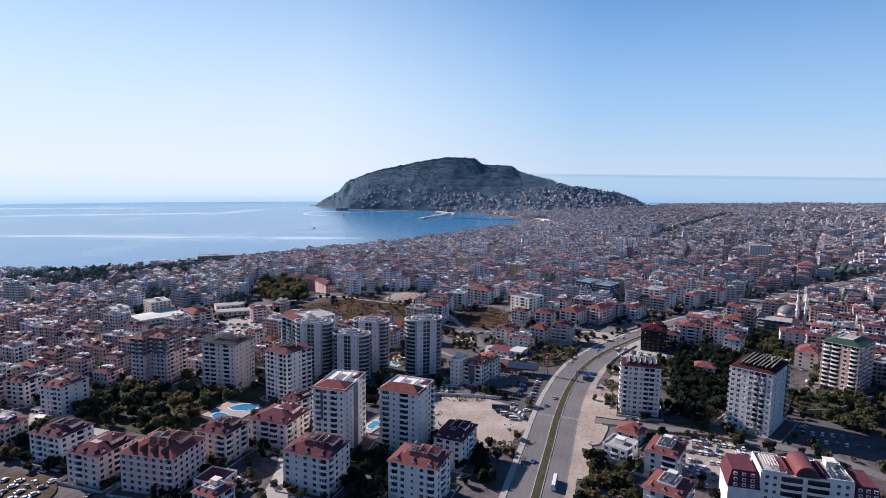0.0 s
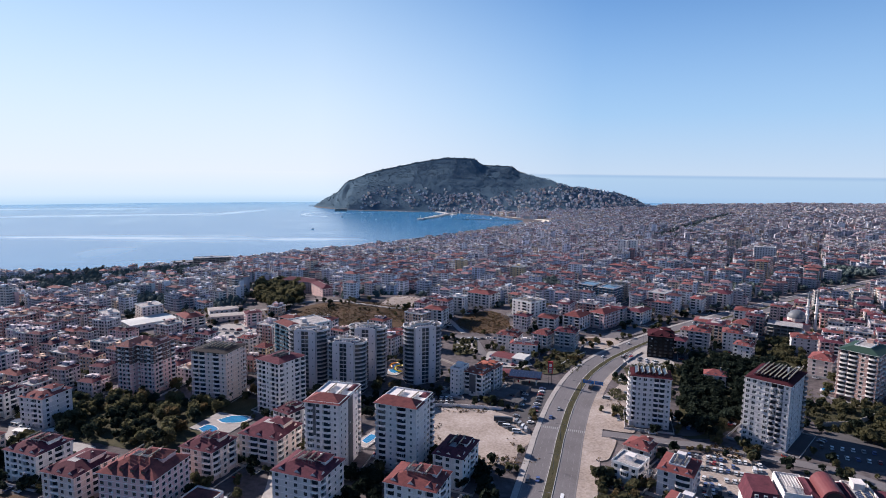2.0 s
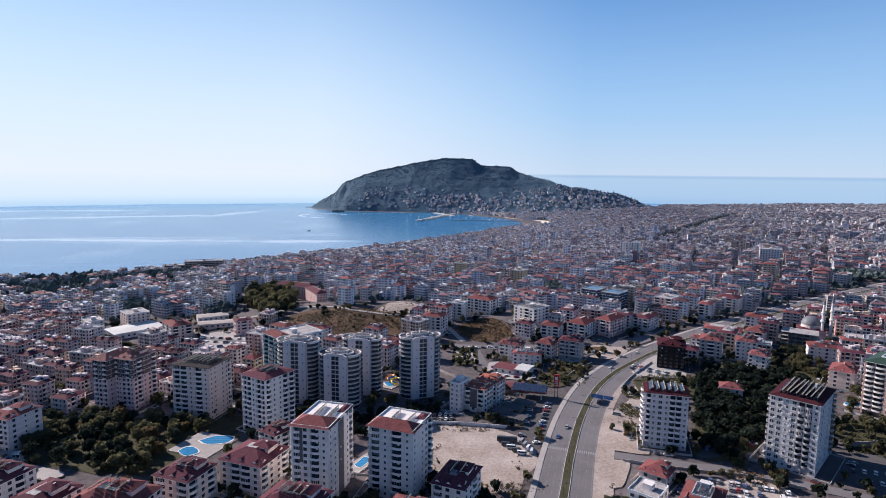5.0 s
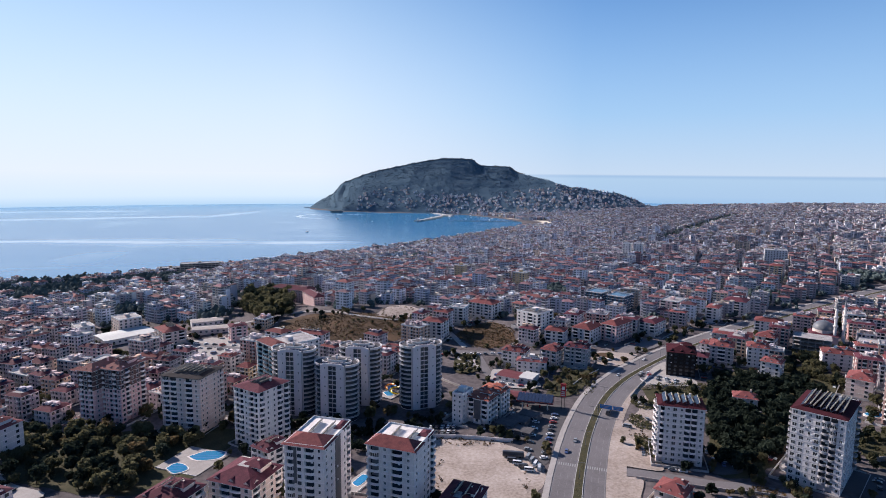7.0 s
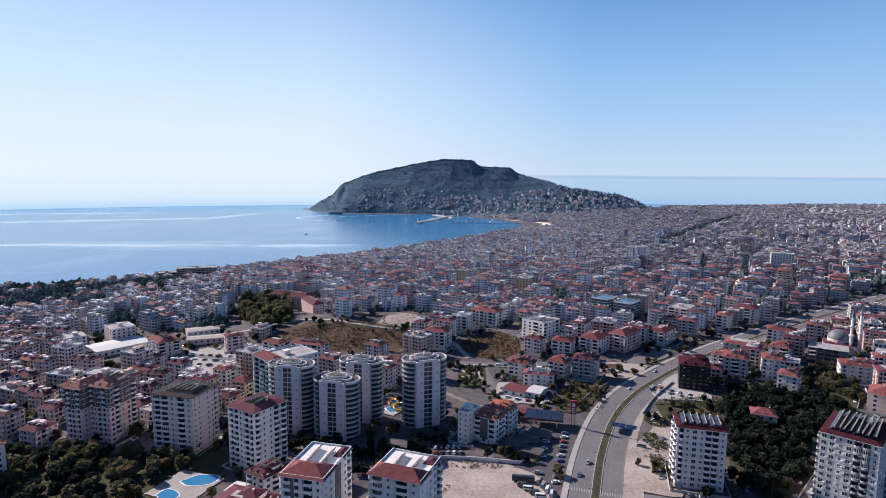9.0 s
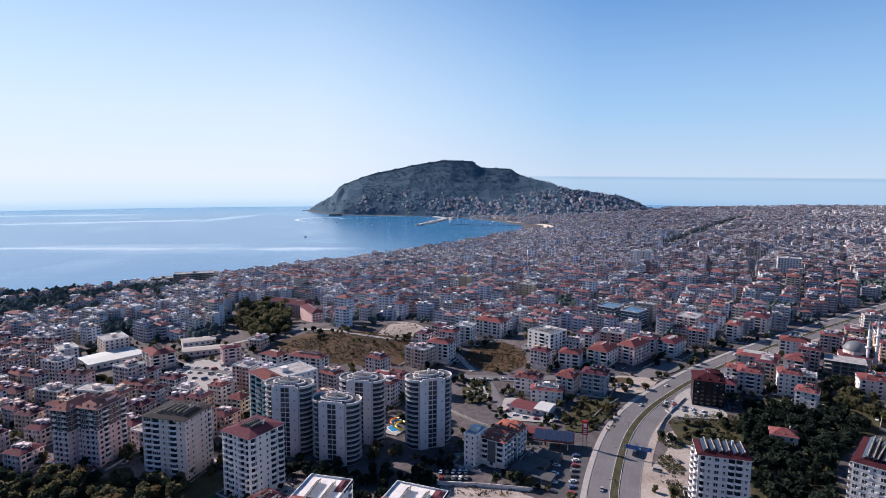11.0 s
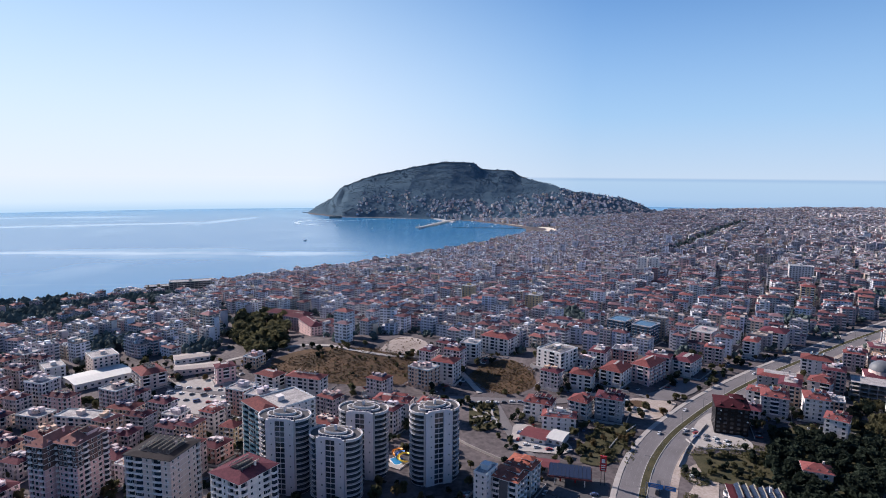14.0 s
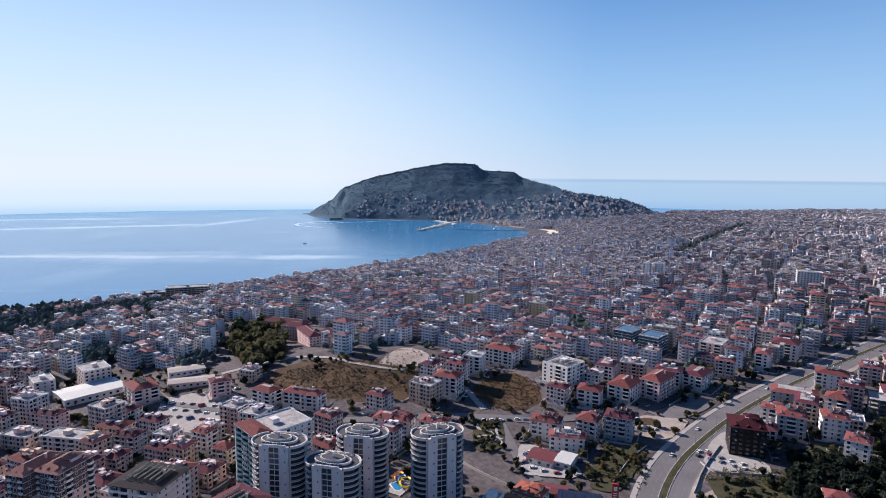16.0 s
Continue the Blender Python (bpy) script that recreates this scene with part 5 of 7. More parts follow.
for px, py, w, d, h in ((-250, 350, 6, 5, 2.8), (-240, 338, 7, 4, 2.6), (-228, 326, 5, 5, 3.0), (-216, 320, 8, 4, 2.6), (-204, 316, 5, 4, 2.8), (-222, 338, 4, 4, 2.5), (-234, 320, 6, 4, 2.6)):
    shed(px, py, -22 + px % 17, w, d, h, M_sheet, M_white, "small pale hut on the cluttered terrace", "hut", "hut", .3)
shed(50, 440, -15, 16, 10, 3.6, M_redsheet, M_grey, "low shop with red roof", "shop")


def filling_station(x, y, yaw):
    e = new("filling_station_canopy")
    e.matrix_basis = pose(x, y, ground_z(x, y), 0, 0, yaw)
    for px in (-8, 8):
        for py in (-4, 4):
            put("column", shared("fcol", lambda: gmesh("column", [gbox(-.3, -.3, -.3, .3, .3, 5.2)], M_white)), e, Matrix.Translation((px, py, 0)))
    put("canopy", gmesh("canopy", [gbox(-11.5, -7, 5.6, 11.5, 7, 6.2)], M_clad), e)
    put("fascia", gmesh("fascia", [gbox(-11.7, -7.2, 5.5, 11.7, -7.0, 6.4), gbox(-11.7, -7.0, 5.5, -11.5, 7.0, 6.4), gbox(11.5, -7.0, 5.5, 11.7, 7.0, 6.4)], M_redsheet), e)
    for i in range(10):
        for j in range(4):
            put("roof_panel", shared("fpan", lambda: gmesh("roof_panel", [gmove(gbox(-1.04, -1.62, -.05, 1.04, 1.62, .05), Matrix.Rotation(radians(8), 4, "X")), gbox(-.9, 1.3, -.5, .9, 1.4, .15)], M_panel)), e, Matrix.Translation((-10.1 + 2.24 * i, -5.1 + 3.4 * j, 6.75)))
    for px in (-5, 3):
        put("pump", shared("fpump", lambda: gmesh("pump", [gbox(-.5, -.35, -.2, .5, .35, 1.9)], M_red)), e, Matrix.Translation((px, 0, 0)))
    tagged(e, "filling station canopy with solar panels and red edge", "filling station")
    s = new("price_sign_tower")
    s.matrix_basis = pose(x + 17, y - 4, ground_z(x + 17, y - 4), 0, 0, yaw)
    put("post", gmesh("post", [gbox(-1.1, -.3, -1, -.8, .3, 14), gbox(.8, -.3, -1, 1.1, .3, 14)], M_darkmetal), s)
    sb = put("sign_box", gmesh("sign_box", [gbox(-1.7, -.5, 8.5, 1.7, .5, 17)], M_red), s)
    put("emblem", gmesh("emblem", [gbox(-.9, -.54, 13.2, .9, -.5, 15.4)], M_white), sb)
    for i in range(3):
        put("price_bar", shared("pbar", lambda: gmesh("price_bar", [gbox(-1.1, -.54, 0, 1.1, -.5, .6)], M_white)), sb, Matrix.Translation((0, 0, 9.2 + 1.2 * i)))
    tagged(s, "tall red filling station sign on dark posts", "sign")


filling_station(61, 424, -14)
take(61, 424, 16)


def gantry():
    e = new("road_sign_gantry")
    x, y = 101, 408
    e.matrix_basis = pose(x, y, ground_z(x, y) + .3, 0, 0, -24)
    put("post", gmesh("post", [gcyl(-3.5, 0, -.5, 7.2, .22)], M_lead), e)
    put("beam", gmesh("beam", [gbox(-3.7, -.2, 6.6, 12, .2, 7.0)], M_lead), e)
    for px, w in ((1.2, 7.4), (8.4, 5.6)):
        b = put("sign_board", gmesh("sign_board", [gbox(px - w / 2, -.32, 5.0, px + w / 2, -.22, 7.4)], M_blue), e)
        for i in range(2):
            put("writing_bar", gmesh("writing_bar", [gbox(px - w * .36, -.36, 5.7 + i * .8, px + w * (.2 + .1 * i), -.32, 6.0 + i * .8)], M_marking), b)
    tagged(e, "blue road sign boards on a cantilever gantry", "road sign")


gantry()


def barrel_block():
    """Mansard block with a vaulted red roof and white dormers."""
    x, y, yaw = 152, 234, -16
    e = new("apartment_building")
    e.matrix_basis = pose(x, y, ground_z(x, y) + 6.5, 0, 0, yaw)
    put("wall", gmesh("wall", [gbox(-17, -9, -9, 17, 9, 16)], M_white), e)
    for i, (px, w) in enumerate(((-23, 12), (22, 10))):
        put("side_wing", gmesh("side_wing", [gbox(px - w / 2, -9, -9, px + w / 2, 9, 8)], M_white), e)
        a, b, s = w / 2 + .4, 9.4, 1.8
        v = [(px - a, -b, 8), (px + a, -b, 8), (px + a, b, 8), (px - a, b, 8), (px - a + s, -b + s, 15), (px + a - s, -b + s, 15), (px + a - s, b - s, 15), (px - a + s, b - s, 15)]
        put("mansard_roof", pydata("mansard_roof", v, [(0, 1, 5, 4), (1, 2, 6, 5), (2, 3, 7, 6), (3, 0, 4, 7), (4, 5, 6, 7), (3, 2, 1, 0)], [M_tile_dark]), e)
        for r in range(3):
            for c in range(3):
                dz, yy = 8.6 + 2.1 * r, -b + .1 + s * (8.6 + 2.1 * r - 8) / 7
                put("dormer", shared("dormer", lambda: gmesh("dormer", [gprism([(-.7, -.25), (.7, -.25), (.7, .9), (-.7, .9)], 0, 1.3, 0), gbox(-.45, -.3, .25, .45, -.26, 1.05, 1)], M_white, M_glass)), e, Matrix.Translation((px - w * .27 + w * .27 * c, yy, dz)))
    k = 12
    v, f = [], []
    for yy in (-9.6, 6):
        for i in range(k + 1):
            t = math.pi * i / k
            v.append((-4.3 * math.cos(t), yy, 16.4 + 4.3 * math.sin(t)))
    for i in range(k):
        f.append((i, i + 1, k + 2 + i, k + 1 + i))
    f += [tuple(range(k + 1))[::-1], tuple(range(k + 1, 2 * k + 2))]
    put("barrel_roof", pydata("barrel_roof", v, f, [M_redsheet]), e)
    put("arched_window", pydata("arched_window", [(-3.3 * math.cos(math.pi * i / k), -9.68, 16.6 + 3.3 * math.sin(math.pi * i / k)) for i in range(k + 1)], [tuple(range(k + 1))[::-1]], [M_glass]), e)
    for px in (-6.6, 6.6):
        put("flank_roof", gmesh("flank_roof", [gmove(g_hip(4.4, 15, 1.6, .4, .2), Matrix.Translation((px, -.5, 16)))], M_tile_dark, M_white), e)
    put("stairhead", gmesh("stairhead", [gbox(10.2, 3, 16, 14, 7.5, 18.7), gbox(9.9, 2.7, 18.7, 14.3, 7.8, 18.9)], M_white), e)
    put("pergola", gmesh("pergola", [gbox(-15.5 + i * 1.1, -6, 18.2, -15.3 + i * 1.1, 4, 18.4) for i in range(6)] + [gbox(-15.6, yy, 18.0, -9.6, yy + .15, 18.2) for yy in (-5.8, 3.7)] + [gbox(px, yy, 16, px + .15, yy + .15, 18) for px in (-15.5, -9.8) for yy in (-5.8, 3.7)], M_white), e)
    for i in range(2):
        a, b = math.cos(radians(yaw)), math.sin(radians(yaw))
        px, py = 10.5 + 3.2 * i, -3.5
        heater_rack(x + a * px - b * py, y + b * px + a * py, ground_z(x, y) + 22.7, yaw, 6)
    for px in (-12, 12):
        put("roof_terrace", gmesh("roof_terrace", [gmove(g_flat(9.5, 17), Matrix.Translation((px, 0, 16)))], M_tile, M_white, M_flat), e)
    for fl in range(-2, 5):
        for px in (-14.5, -11.5, 11.5, 14.5):
            put("window", shared(("window", 1.3, 1.35, "b"), lambda: gmesh("window", [g_window(1.3, 1.35)], M_frame, M_glass)), e, Matrix.Translation((px, -9, fl * 3.1 + 1.2)))
        for px in (-5.3, 4.4):
            put("balcony", shared(("balc9", 1), lambda: gmesh("balcony", [g_balcony(8.6, 1.5)], M_white, M_glass, M_darkmetal)), e, Matrix.Translation((px, -9, fl * 3.1 + .3)))
    tagged(e, "white block with barrel-vaulted red roof and maroon mansard wings", "apartment building")
    take(x, y, 32)


barrel_block()


def concrete_frame(x, y, yaw, w, d, floors, roofed):
    e = new("unfinished_building")
    e.matrix_basis = pose(x, y, ground_z(x, y), 0, 0, yaw)
    for fl in range(floors + 1):
        put("floor_slab", gmesh("floor_slab", [gbox(-w / 2, -d / 2, -.3, w / 2, d / 2, 0)], M_concrete if fl < floors else (M_flat if roofed else M_concrete)), e, Matrix.Translation((0, 0, fl * 3.3 + .3)))
    nx, ny = max(2, int(w / 5)), max(2, int(d / 5))
    for i in range(nx + 1):
        for j in range(ny + 1):
            put("column", shared(("ccol", floors), lambda: gmesh("column", [gbox(-.25, -.25, -1, .25, .25, floors * 3.3)], M_concrete)), e, Matrix.Translation(((-.48 + .96 * i / nx) * w, (-.48 + .96 * j / ny) * d, 0)))
    # inner wall coloured dark to give the open floors their shade
    put("inner_wall", gmesh("inner_wall", [gbox(-w * .2, -d * .15, 0, w * .25, d * .2, floors * 3.3 - .3)], M_clad), e)
    tagged(e, "unfinished grey concrete frame building", "building shell")
    take(x, y, max(w, d) * .55)


concrete_frame(316, 544, -33, 28, 20, 4, True)
concrete_frame(364, 534, -38, 26, 20, 3, True)


def mosque(x, y):
    e = new("mosque")
    e.matrix_basis = pose(x, y, ground_z(x, y), 0, 0, -30)
    put("prayer_hall", gmesh("prayer_hall", [gbox(-11, -11, -2, 11, 11, 8)], M_pink), e)
    put("hall_roof", gmesh("hall_roof", [gmove(g_hip(22, 22, 4.5, .6, .2, .55), Matrix.Translation((0, 0, 8)))], M_tile_dark, M_white, M_tile_dark), e)
    put("drum", gmesh("drum", [gcyl(0, 0, 8, 12.5, 8.4, 8.4, 18)], M_beige), e)
    k, v, f = 18, [], []
    rings = 6
    for r in range(rings + 1):
        t = math.pi / 2 * r / rings
        for i in range(k):
            v.append((8.6 * math.cos(t) * math.cos(2 * math.pi * i / k), 8.6 * math.cos(t) * math.sin(2 * math.pi * i / k), 12.5 + 7.4 * math.sin(t)))
    for r in range(rings):
        for i in range(k):
            f.append((r * k + i, r * k + (i + 1) % k, (r + 1) * k + (i + 1) % k, (r + 1) * k + i))
    put("dome", pydata("dome", v, f, [M_lead], smooth=True), e)
    tagged(e, "mosque with grey lead dome and pale walls", "mosque")
    take(x, y, 18)
    for dx, dy in ((3, -11), (15, -5)):
        m = new("minaret")
        m.matrix_basis = pose(x + dx, y + dy, ground_z(x + dx, y + dy))
        put("shaft", gmesh("shaft", [gcyl(0, 0, -2, 6, 1.9, 1.5, 12), gcyl(0, 0, 6, 33, 1.25, 1.05, 12)], M_white), m)
        for z in (17, 25):
            put("gallery", gmesh("gallery", [gcyl(0, 0, z - .9, z, 1.2, 2.0, 12), gcyl(0, 0, z, z + 1, 2.0, 2.0, 12)], M_white), m)
        put("spire", gmesh("spire", [gcyl(0, 0, 33, 41, 1.3, .05, 12)], M_lead), m)
        tagged(m, "slender white minaret with grey pointed cap", "minaret", "minarets")


mosque(345, 574)

# far landmark blocks
for px, py in ((343, 1125), (362, 1122)):
    apartment(px, py, -30, 15, 15, 11, "pale slim tower block far in the town", M_white, front="wsw", right="wsw", detail=False, roof="flat")
apartment(573, 1052, -25, 34, 18, 9, "long blue-grey office block", M_cool, front="WWWWWWWW", right="WWWW", detail=False, roof="flat", name="office_building", category="office block")
apartment(470, 870, -30, 16, 18, 9, "tan apartment tower with red roof", M_yellow, front="bwb", right="wbw", detail=False)
apartment(30, 905, -30, 14, 14, 9, "tan tower block in the town", M_yellow, front="wsw", right="wsw", detail=False, roof="flat")
apartment(110, 850, -30, 18, 16, 8, "ochre apartment block in the town", M_yellow, front="wsww", right="wsw", detail=False, roof="flat")
apartment(-446, 1022, 20, 40, 16, 4, "low grey-brown hotel wing near the shore", M_concrete, front="bbbbbbb", right="bbb", balc=M_grey, detail=False, roof="flat", name="hotel", category="hotel")
apartment(-400, 1030, 20, 60, 18, 6, "large grey-brown hotel near the shore", M_concrete, front="bbbbbbbbbb", right="bbb", balc=M_concrete, detail=False, roof="flat", name="hotel", category="hotel")

# ---- pools ----
def pool(pts, label):
    line = smooth_line(pts + [pts[0]], 1.5)[:-1]
    z = max(ground_z(q[0], q[1]) for q in line) + .75
    e = new("swimming_pool")
    c = line.mean(0)
    put("basin_rim", gmesh("basin_rim", [gprism([tuple(c + (q - c) * 1.12) for q in line], z - 2, z)], M_white), e)
    put("water", gmesh("water", [gprism([tuple(q) for q in line], z - .5, z + .03)], M_poolwater), e)
    lo, hi = line.min(0), line.max(0)
    for i in range(1, 4):
        y = lo[1] + (hi[1] - lo[1]) * i / 4
        row = [q[0] for q in line if abs(q[1] - y) < 1.3]
        if len(row) > 1 and max(row) - min(row) > 3:
            put("lane_stripe", gmesh("lane_stripe", [gbox(min(row) + .8, y - .22, z - .1, max(row) - .8, y + .22, z + .045)], M_blue), e)
    tagged(e, label, "swimming pool")


def deck(x, y, yaw, w, d, label):
    e = new("pool_deck")
    e.matrix_basis = pose(x, y, ground_z(x, y), 0, 0, yaw)
    put("slab", gmesh("slab", [gbox(-w / 2, -d / 2, -2, w / 2, d / 2, .7)], M_paving), e)
    put("kerb", gmesh("kerb", [gbox(-w / 2, -d / 2 - .3, -2, w / 2, -d / 2, .85)], M_white), e)
    tagged(e, label, "terrace")


deck(-130, 352, -20, 26, 25, "pale stone pool terrace")
pool([(-140, 343), (-134, 338), (-129, 342), (-133, 347), (-138, 348)], "kidney-shaped blue swimming pool")
pool([(-134, 356), (-128, 352), (-118, 354), (-117, 361), (-127, 362)], "large blue swimming pool beside the terrace")
deck(-39, 330, 60, 24, 9, "white poolside terrace between the towers")
pool([(-43, 327), (-40, 324), (-36, 332), (-39, 335)], "narrow blue pool between the towers")
deck(-98, 323, -20, 14, 10, "small pale terrace behind the block")
pool([(270, 410), (274, 404), (266, 401), (262, 406)], "small turquoise pool by the tower")
shed(-100, 345, -20, 12, 9, 3, M_sheet, M_white, "white pool house with flat roof", "pool house", "pool_house", .2)


def slide():
    e = new("water_slide")
    x, y = -36, 456
    e.matrix_basis = pose(x, y, ground_z(x, y))
    for i, (m, r) in enumerate(((M_orange, 2.6), (M_blue, 2.2), (mat("yellow_plastic", (.75, .55, .05), (.65, .48, .05), 1, .4), 3.0))):
        pts = [(r * math.cos(t) + i * 2, r * math.sin(t) - i * 3, 5 - t * .68) for t in np.linspace(0, 6.5, 22)]
        v, f = [], []
        for (a, b, c), t in zip(pts, np.linspace(0, 6.5, 22)):
            ux, uy = math.cos(t), math.sin(t)
            v += [(a - ux * .8, b - uy * .8, c + .5), (a - ux * .5, b - uy * .5, c), (a + ux * .5, b + uy * .5, c), (a + ux * .8, b + uy * .8, c + .5), (a, b, c - .3)]
        for k in range(21):
            for j in range(4):
                f.append((5 * k + j, 5 * k + j + 1, 5 * k + j + 6, 5 * k + j + 5) if j < 3 else (5 * k + 3, 5 * k + 4, 5 * k + 9, 5 * k + 8))
            f.append((5 * k + 4, 5 * k, 5 * k + 5, 5 * k + 9))
        put("chute", pydata("chute", v, f, [m]), e)
    for k in range(5):
        put("post", gmesh("post", [gcyl(2.6 * math.cos(k), 2.6 * math.sin(k), -.5, 4.6 - k * .65, .15)], M_lead), e)
    tagged(e, "orange, yellow and blue water slides by the towers", "water slide")


slide()
deck(-34, 449, 60, 16, 9, "pale water park terrace")
pool([(-40, 452), (-36, 445), (-32, 449), (-35, 455)], "small blue pool under the slides")


# ---- trees ----
def leaf_crown(seed, r, h, z0, n, leaf, mt, clumps=7):
    rnd = random.Random(seed)
    cs = [(rnd.uniform(-.55, .55) * r, rnd.uniform(-.55, .55) * r, z0 + h * rnd.uniform(.25, .8), rnd.uniform(.4, .62)) for _ in range(clumps)]
    v, f = [], []
    for i in range(n):
        cx, cy, cz, s = cs[i % clumps]
        d = Vector((rnd.gauss(0, 1), rnd.gauss(0, 1), rnd.gauss(0, 1))).normalized() * (rnd.uniform(.55, 1.08) * s)
        p = Vector((cx + d.x * r, cy + d.y * r, cz + d.z * h * .5))
        nrm = (d + Vector((rnd.uniform(-.7, .7), rnd.uniform(-.7, .7), rnd.uniform(-.3, .8)))).normalized()
        t = nrm.orthogonal().normalized()
        b = nrm.cross(t)
        q = leaf * rnd.uniform(.6, 1.3)
        o = len(v)
        v += [tuple(p + t * q), tuple(p + b * q * .7 + nrm * q * .25), tuple(p - t * q), tuple(p - b * q * .7 + nrm * q * .2)]
        f.append((o, o + 1, o + 2, o + 3))
    return pydata("crown", v, f, [mt])


def g_trunk(h, r):
    gs = [gcyl(0, 0, -.6, h, r, r * .6, 7)]
    for k in range(4):
        m = Matrix.Translation((0, 0, h * .8)) @ Matrix.Rotation(k * 1.6, 4, "Z") @ Matrix.Rotation(radians(38), 4, "Y")
        gs.append(gmove(gcyl(0, 0, 0, h * .7, r * .45, r * .15, 5), m))
    return gs


KINDS = []
for i in range(7):
    mt = (M_leaf, M_leaf, M_leaf, M_leaf2, M_leaf2, M_leaf3, M_leaf)[i]
    KINDS.append((gmesh("trunk", g_trunk(2.2, .22), M_bark), leaf_crown(i, 2.6, 4.6, 1.0, 560, .6, mt, 9)))
LOW = [(gmesh("trunk", [gcyl(0, 0, -.5, 2.4, .2, .12, 5)], M_bark), leaf_crown(20 + i, 2.5, 4.4, 1.0, 95, 1.15, M_leaf, 7)) for i in range(5)]
MID = [(gmesh("trunk", [gcyl(0, 0, -.5, 2.4, .2, .12, 5)], M_bark), leaf_crown(30 + i, 2.6, 4.6, 1.0, 180, .95, M_leaf, 8)) for i in range(5)]
CYPRESS = (gmesh("trunk", [gcyl(0, 0, -.5, 2, .18, .12, 7)], M_bark), leaf_crown(40, .9, 9, .6, 260, .45, M_leaf, 12))


TREES, STAND = [0], ([], [], [])


def tree(x, y, s=1.0, kind=None, z=None, sz=None, low=False):
    k = random.choice(KINDS[:5]) if kind is None else (CYPRESS if kind == "cypress" else KINDS[kind])
    z = ground_z(x, y) if z is None else z
    m = pose(x, y, z, 0, 0, random.uniform(0, 360)) @ Matrix.Diagonal((s, s, sz or s * random.uniform(.85, 1.2), 1))
    TREES[0] += 1
    if low or TREES[0] > 190:
        k = random.choice(LOW if low else MID)

        # the rest of the wood, in one mesh
        o = len(STAND[0])
        slot = 0 if kind in (0, 1, 2, None) else 2 if kind == 5 else 1
        for part_mesh, si in ((k[0], 3), (k[1], slot)):
            o = len(STAND[0])
            STAND[0].extend(tuple(m @ v.co) for v in part_mesh.vertices)
            STAND[1].extend(tuple(o + i for i in p.vertices) for p in part_mesh.polygons)
            STAND[2].extend([si] * len(part_mesh.polygons))
        return
    e = new("tree")
    e.matrix_basis = m
    put("trunk", k[0], e)
    put("crown", k[1], e)
    lab = {5: "broad tree with yellowing autumn leaves", "cypress": "narrow dark cypress tree", 3: "rounded olive green tree", 4: "rounded olive green tree"}.get(kind, "leafy dark green tree with uneven crown")
    return tagged(e, lab, "tree", "town trees")


def grove(pts, n, s0, s1, kinds=None):
    """Trees scattered over a plan polygon."""
    xs, ys = [p[0] for p in pts], [p[1] for p in pts]
    done = 0
    for _ in range(n * 30):
        x, y = random.uniform(min(xs), max(xs)), random.uniform(min(ys), max(ys))
        ins = False
        for i in range(len(pts)):
            (a, b), (c, d) = pts[i], pts[i - 1]
            if (b > y) != (d > y) and x < (c - a) * (y - b) / (d - b) + a:
                ins = not ins
        if ins and all((x - bx) ** 2 + (y - by) ** 2 > (br * .92) ** 2 for bx, by, br in BLOCKS):
            tree(x, y, random.uniform(s0, s1), random.choice(kinds) if kinds else None)
            done += 1
            if done >= n:
                return


BLOCKS = [(o.location.x, o.location.y, 12) for o in scene.objects if o.parent is None and o.type == "EMPTY" and ("building" in o.name or "tower" in o.name)]
BLOCKS += [(o.location.x, o.location.y, 8) for o in scene.objects if o.parent is None and ("villa" in o.name or "house" in o.name)]
grove([(-214, 330), (-250, 388), (-200, 390), (-165, 392), (-122, 388), (-148, 345), (-150, 318)], 130, .8, 1.6, [0, 3, 0, 4, 5, 3, 1])
grove([(186, 452), (140, 348), (146, 334), (184, 356), (214, 400), (262, 445), (242, 478), (205, 480)], 230, .95, 1.45, [0, 1, 2, 2])
grove([(205, 480), (242, 478), (262, 445), (290, 455), (300, 490), (330, 520), (300, 530), (250, 490)], 60, .8, 1.3, [0, 3, 4])
grove([(236, 380), (222, 346), (240, 312), (290, 340), (300, 372), (272, 380)], 80, .6, 1.2, [3, 4, 3, 0])
grove([(52, 205), (68, 255), (76, 288), (92, 296), (90, 262), (84, 215)], 70, .5, 1.2, [3, 5, 3, 4, 0])
grove([(-205, 662), (-172, 636), (-158, 660), (-172, 720), (-188, 790), (-225, 850), (-250, 830), (-236, 740)], 110, 1.5, 2.7, [3, 4, 3, 0])
grove([(138, 430), (142, 455), (184, 450), (236, 466), (186, 428), (160, 418)], 64, .4, .8, [3, 0, 4, 3])
grove([(-6, 312), (20, 296), (29, 272), (20, 256), (14, 284)], 30, .8, 1.3, [0, 1])
grove([(12, 540), (31, 540), (29, 500), (11, 496)], 40, .3, .6, [3, 4, 0])
grove([(-48, 242), (-20, 232), (-26, 292), (-42, 292)], 26, .7, 1.2, [0, 1])
grove([(2, 268), (-4, 264), (-32, 286), (-10, 288)], 16, .7, 1.1, [0, 1])
grove([(-150, 252), (-85, 232), (-82, 262), (-150, 275)], 22, .5, .9, [0, 3])
grove([(-235, 330), (-250, 290), (-215, 275), (-205, 300), (-215, 325)], 24, .6, 1.1, [0, 3, 5])
grove([(-160, 300), (-140, 282), (-150, 275), (-170, 285)], 12, .6, 1.0, [0, 4])
grove([(-40, 285), (-30, 262), (-25, 262), (-28, 290)], 12, .7, 1.1, [0, 1])
grove([(145, 325), (165, 305), (172, 308), (152, 330)], 14, .5, .9, [3, 4, 5])
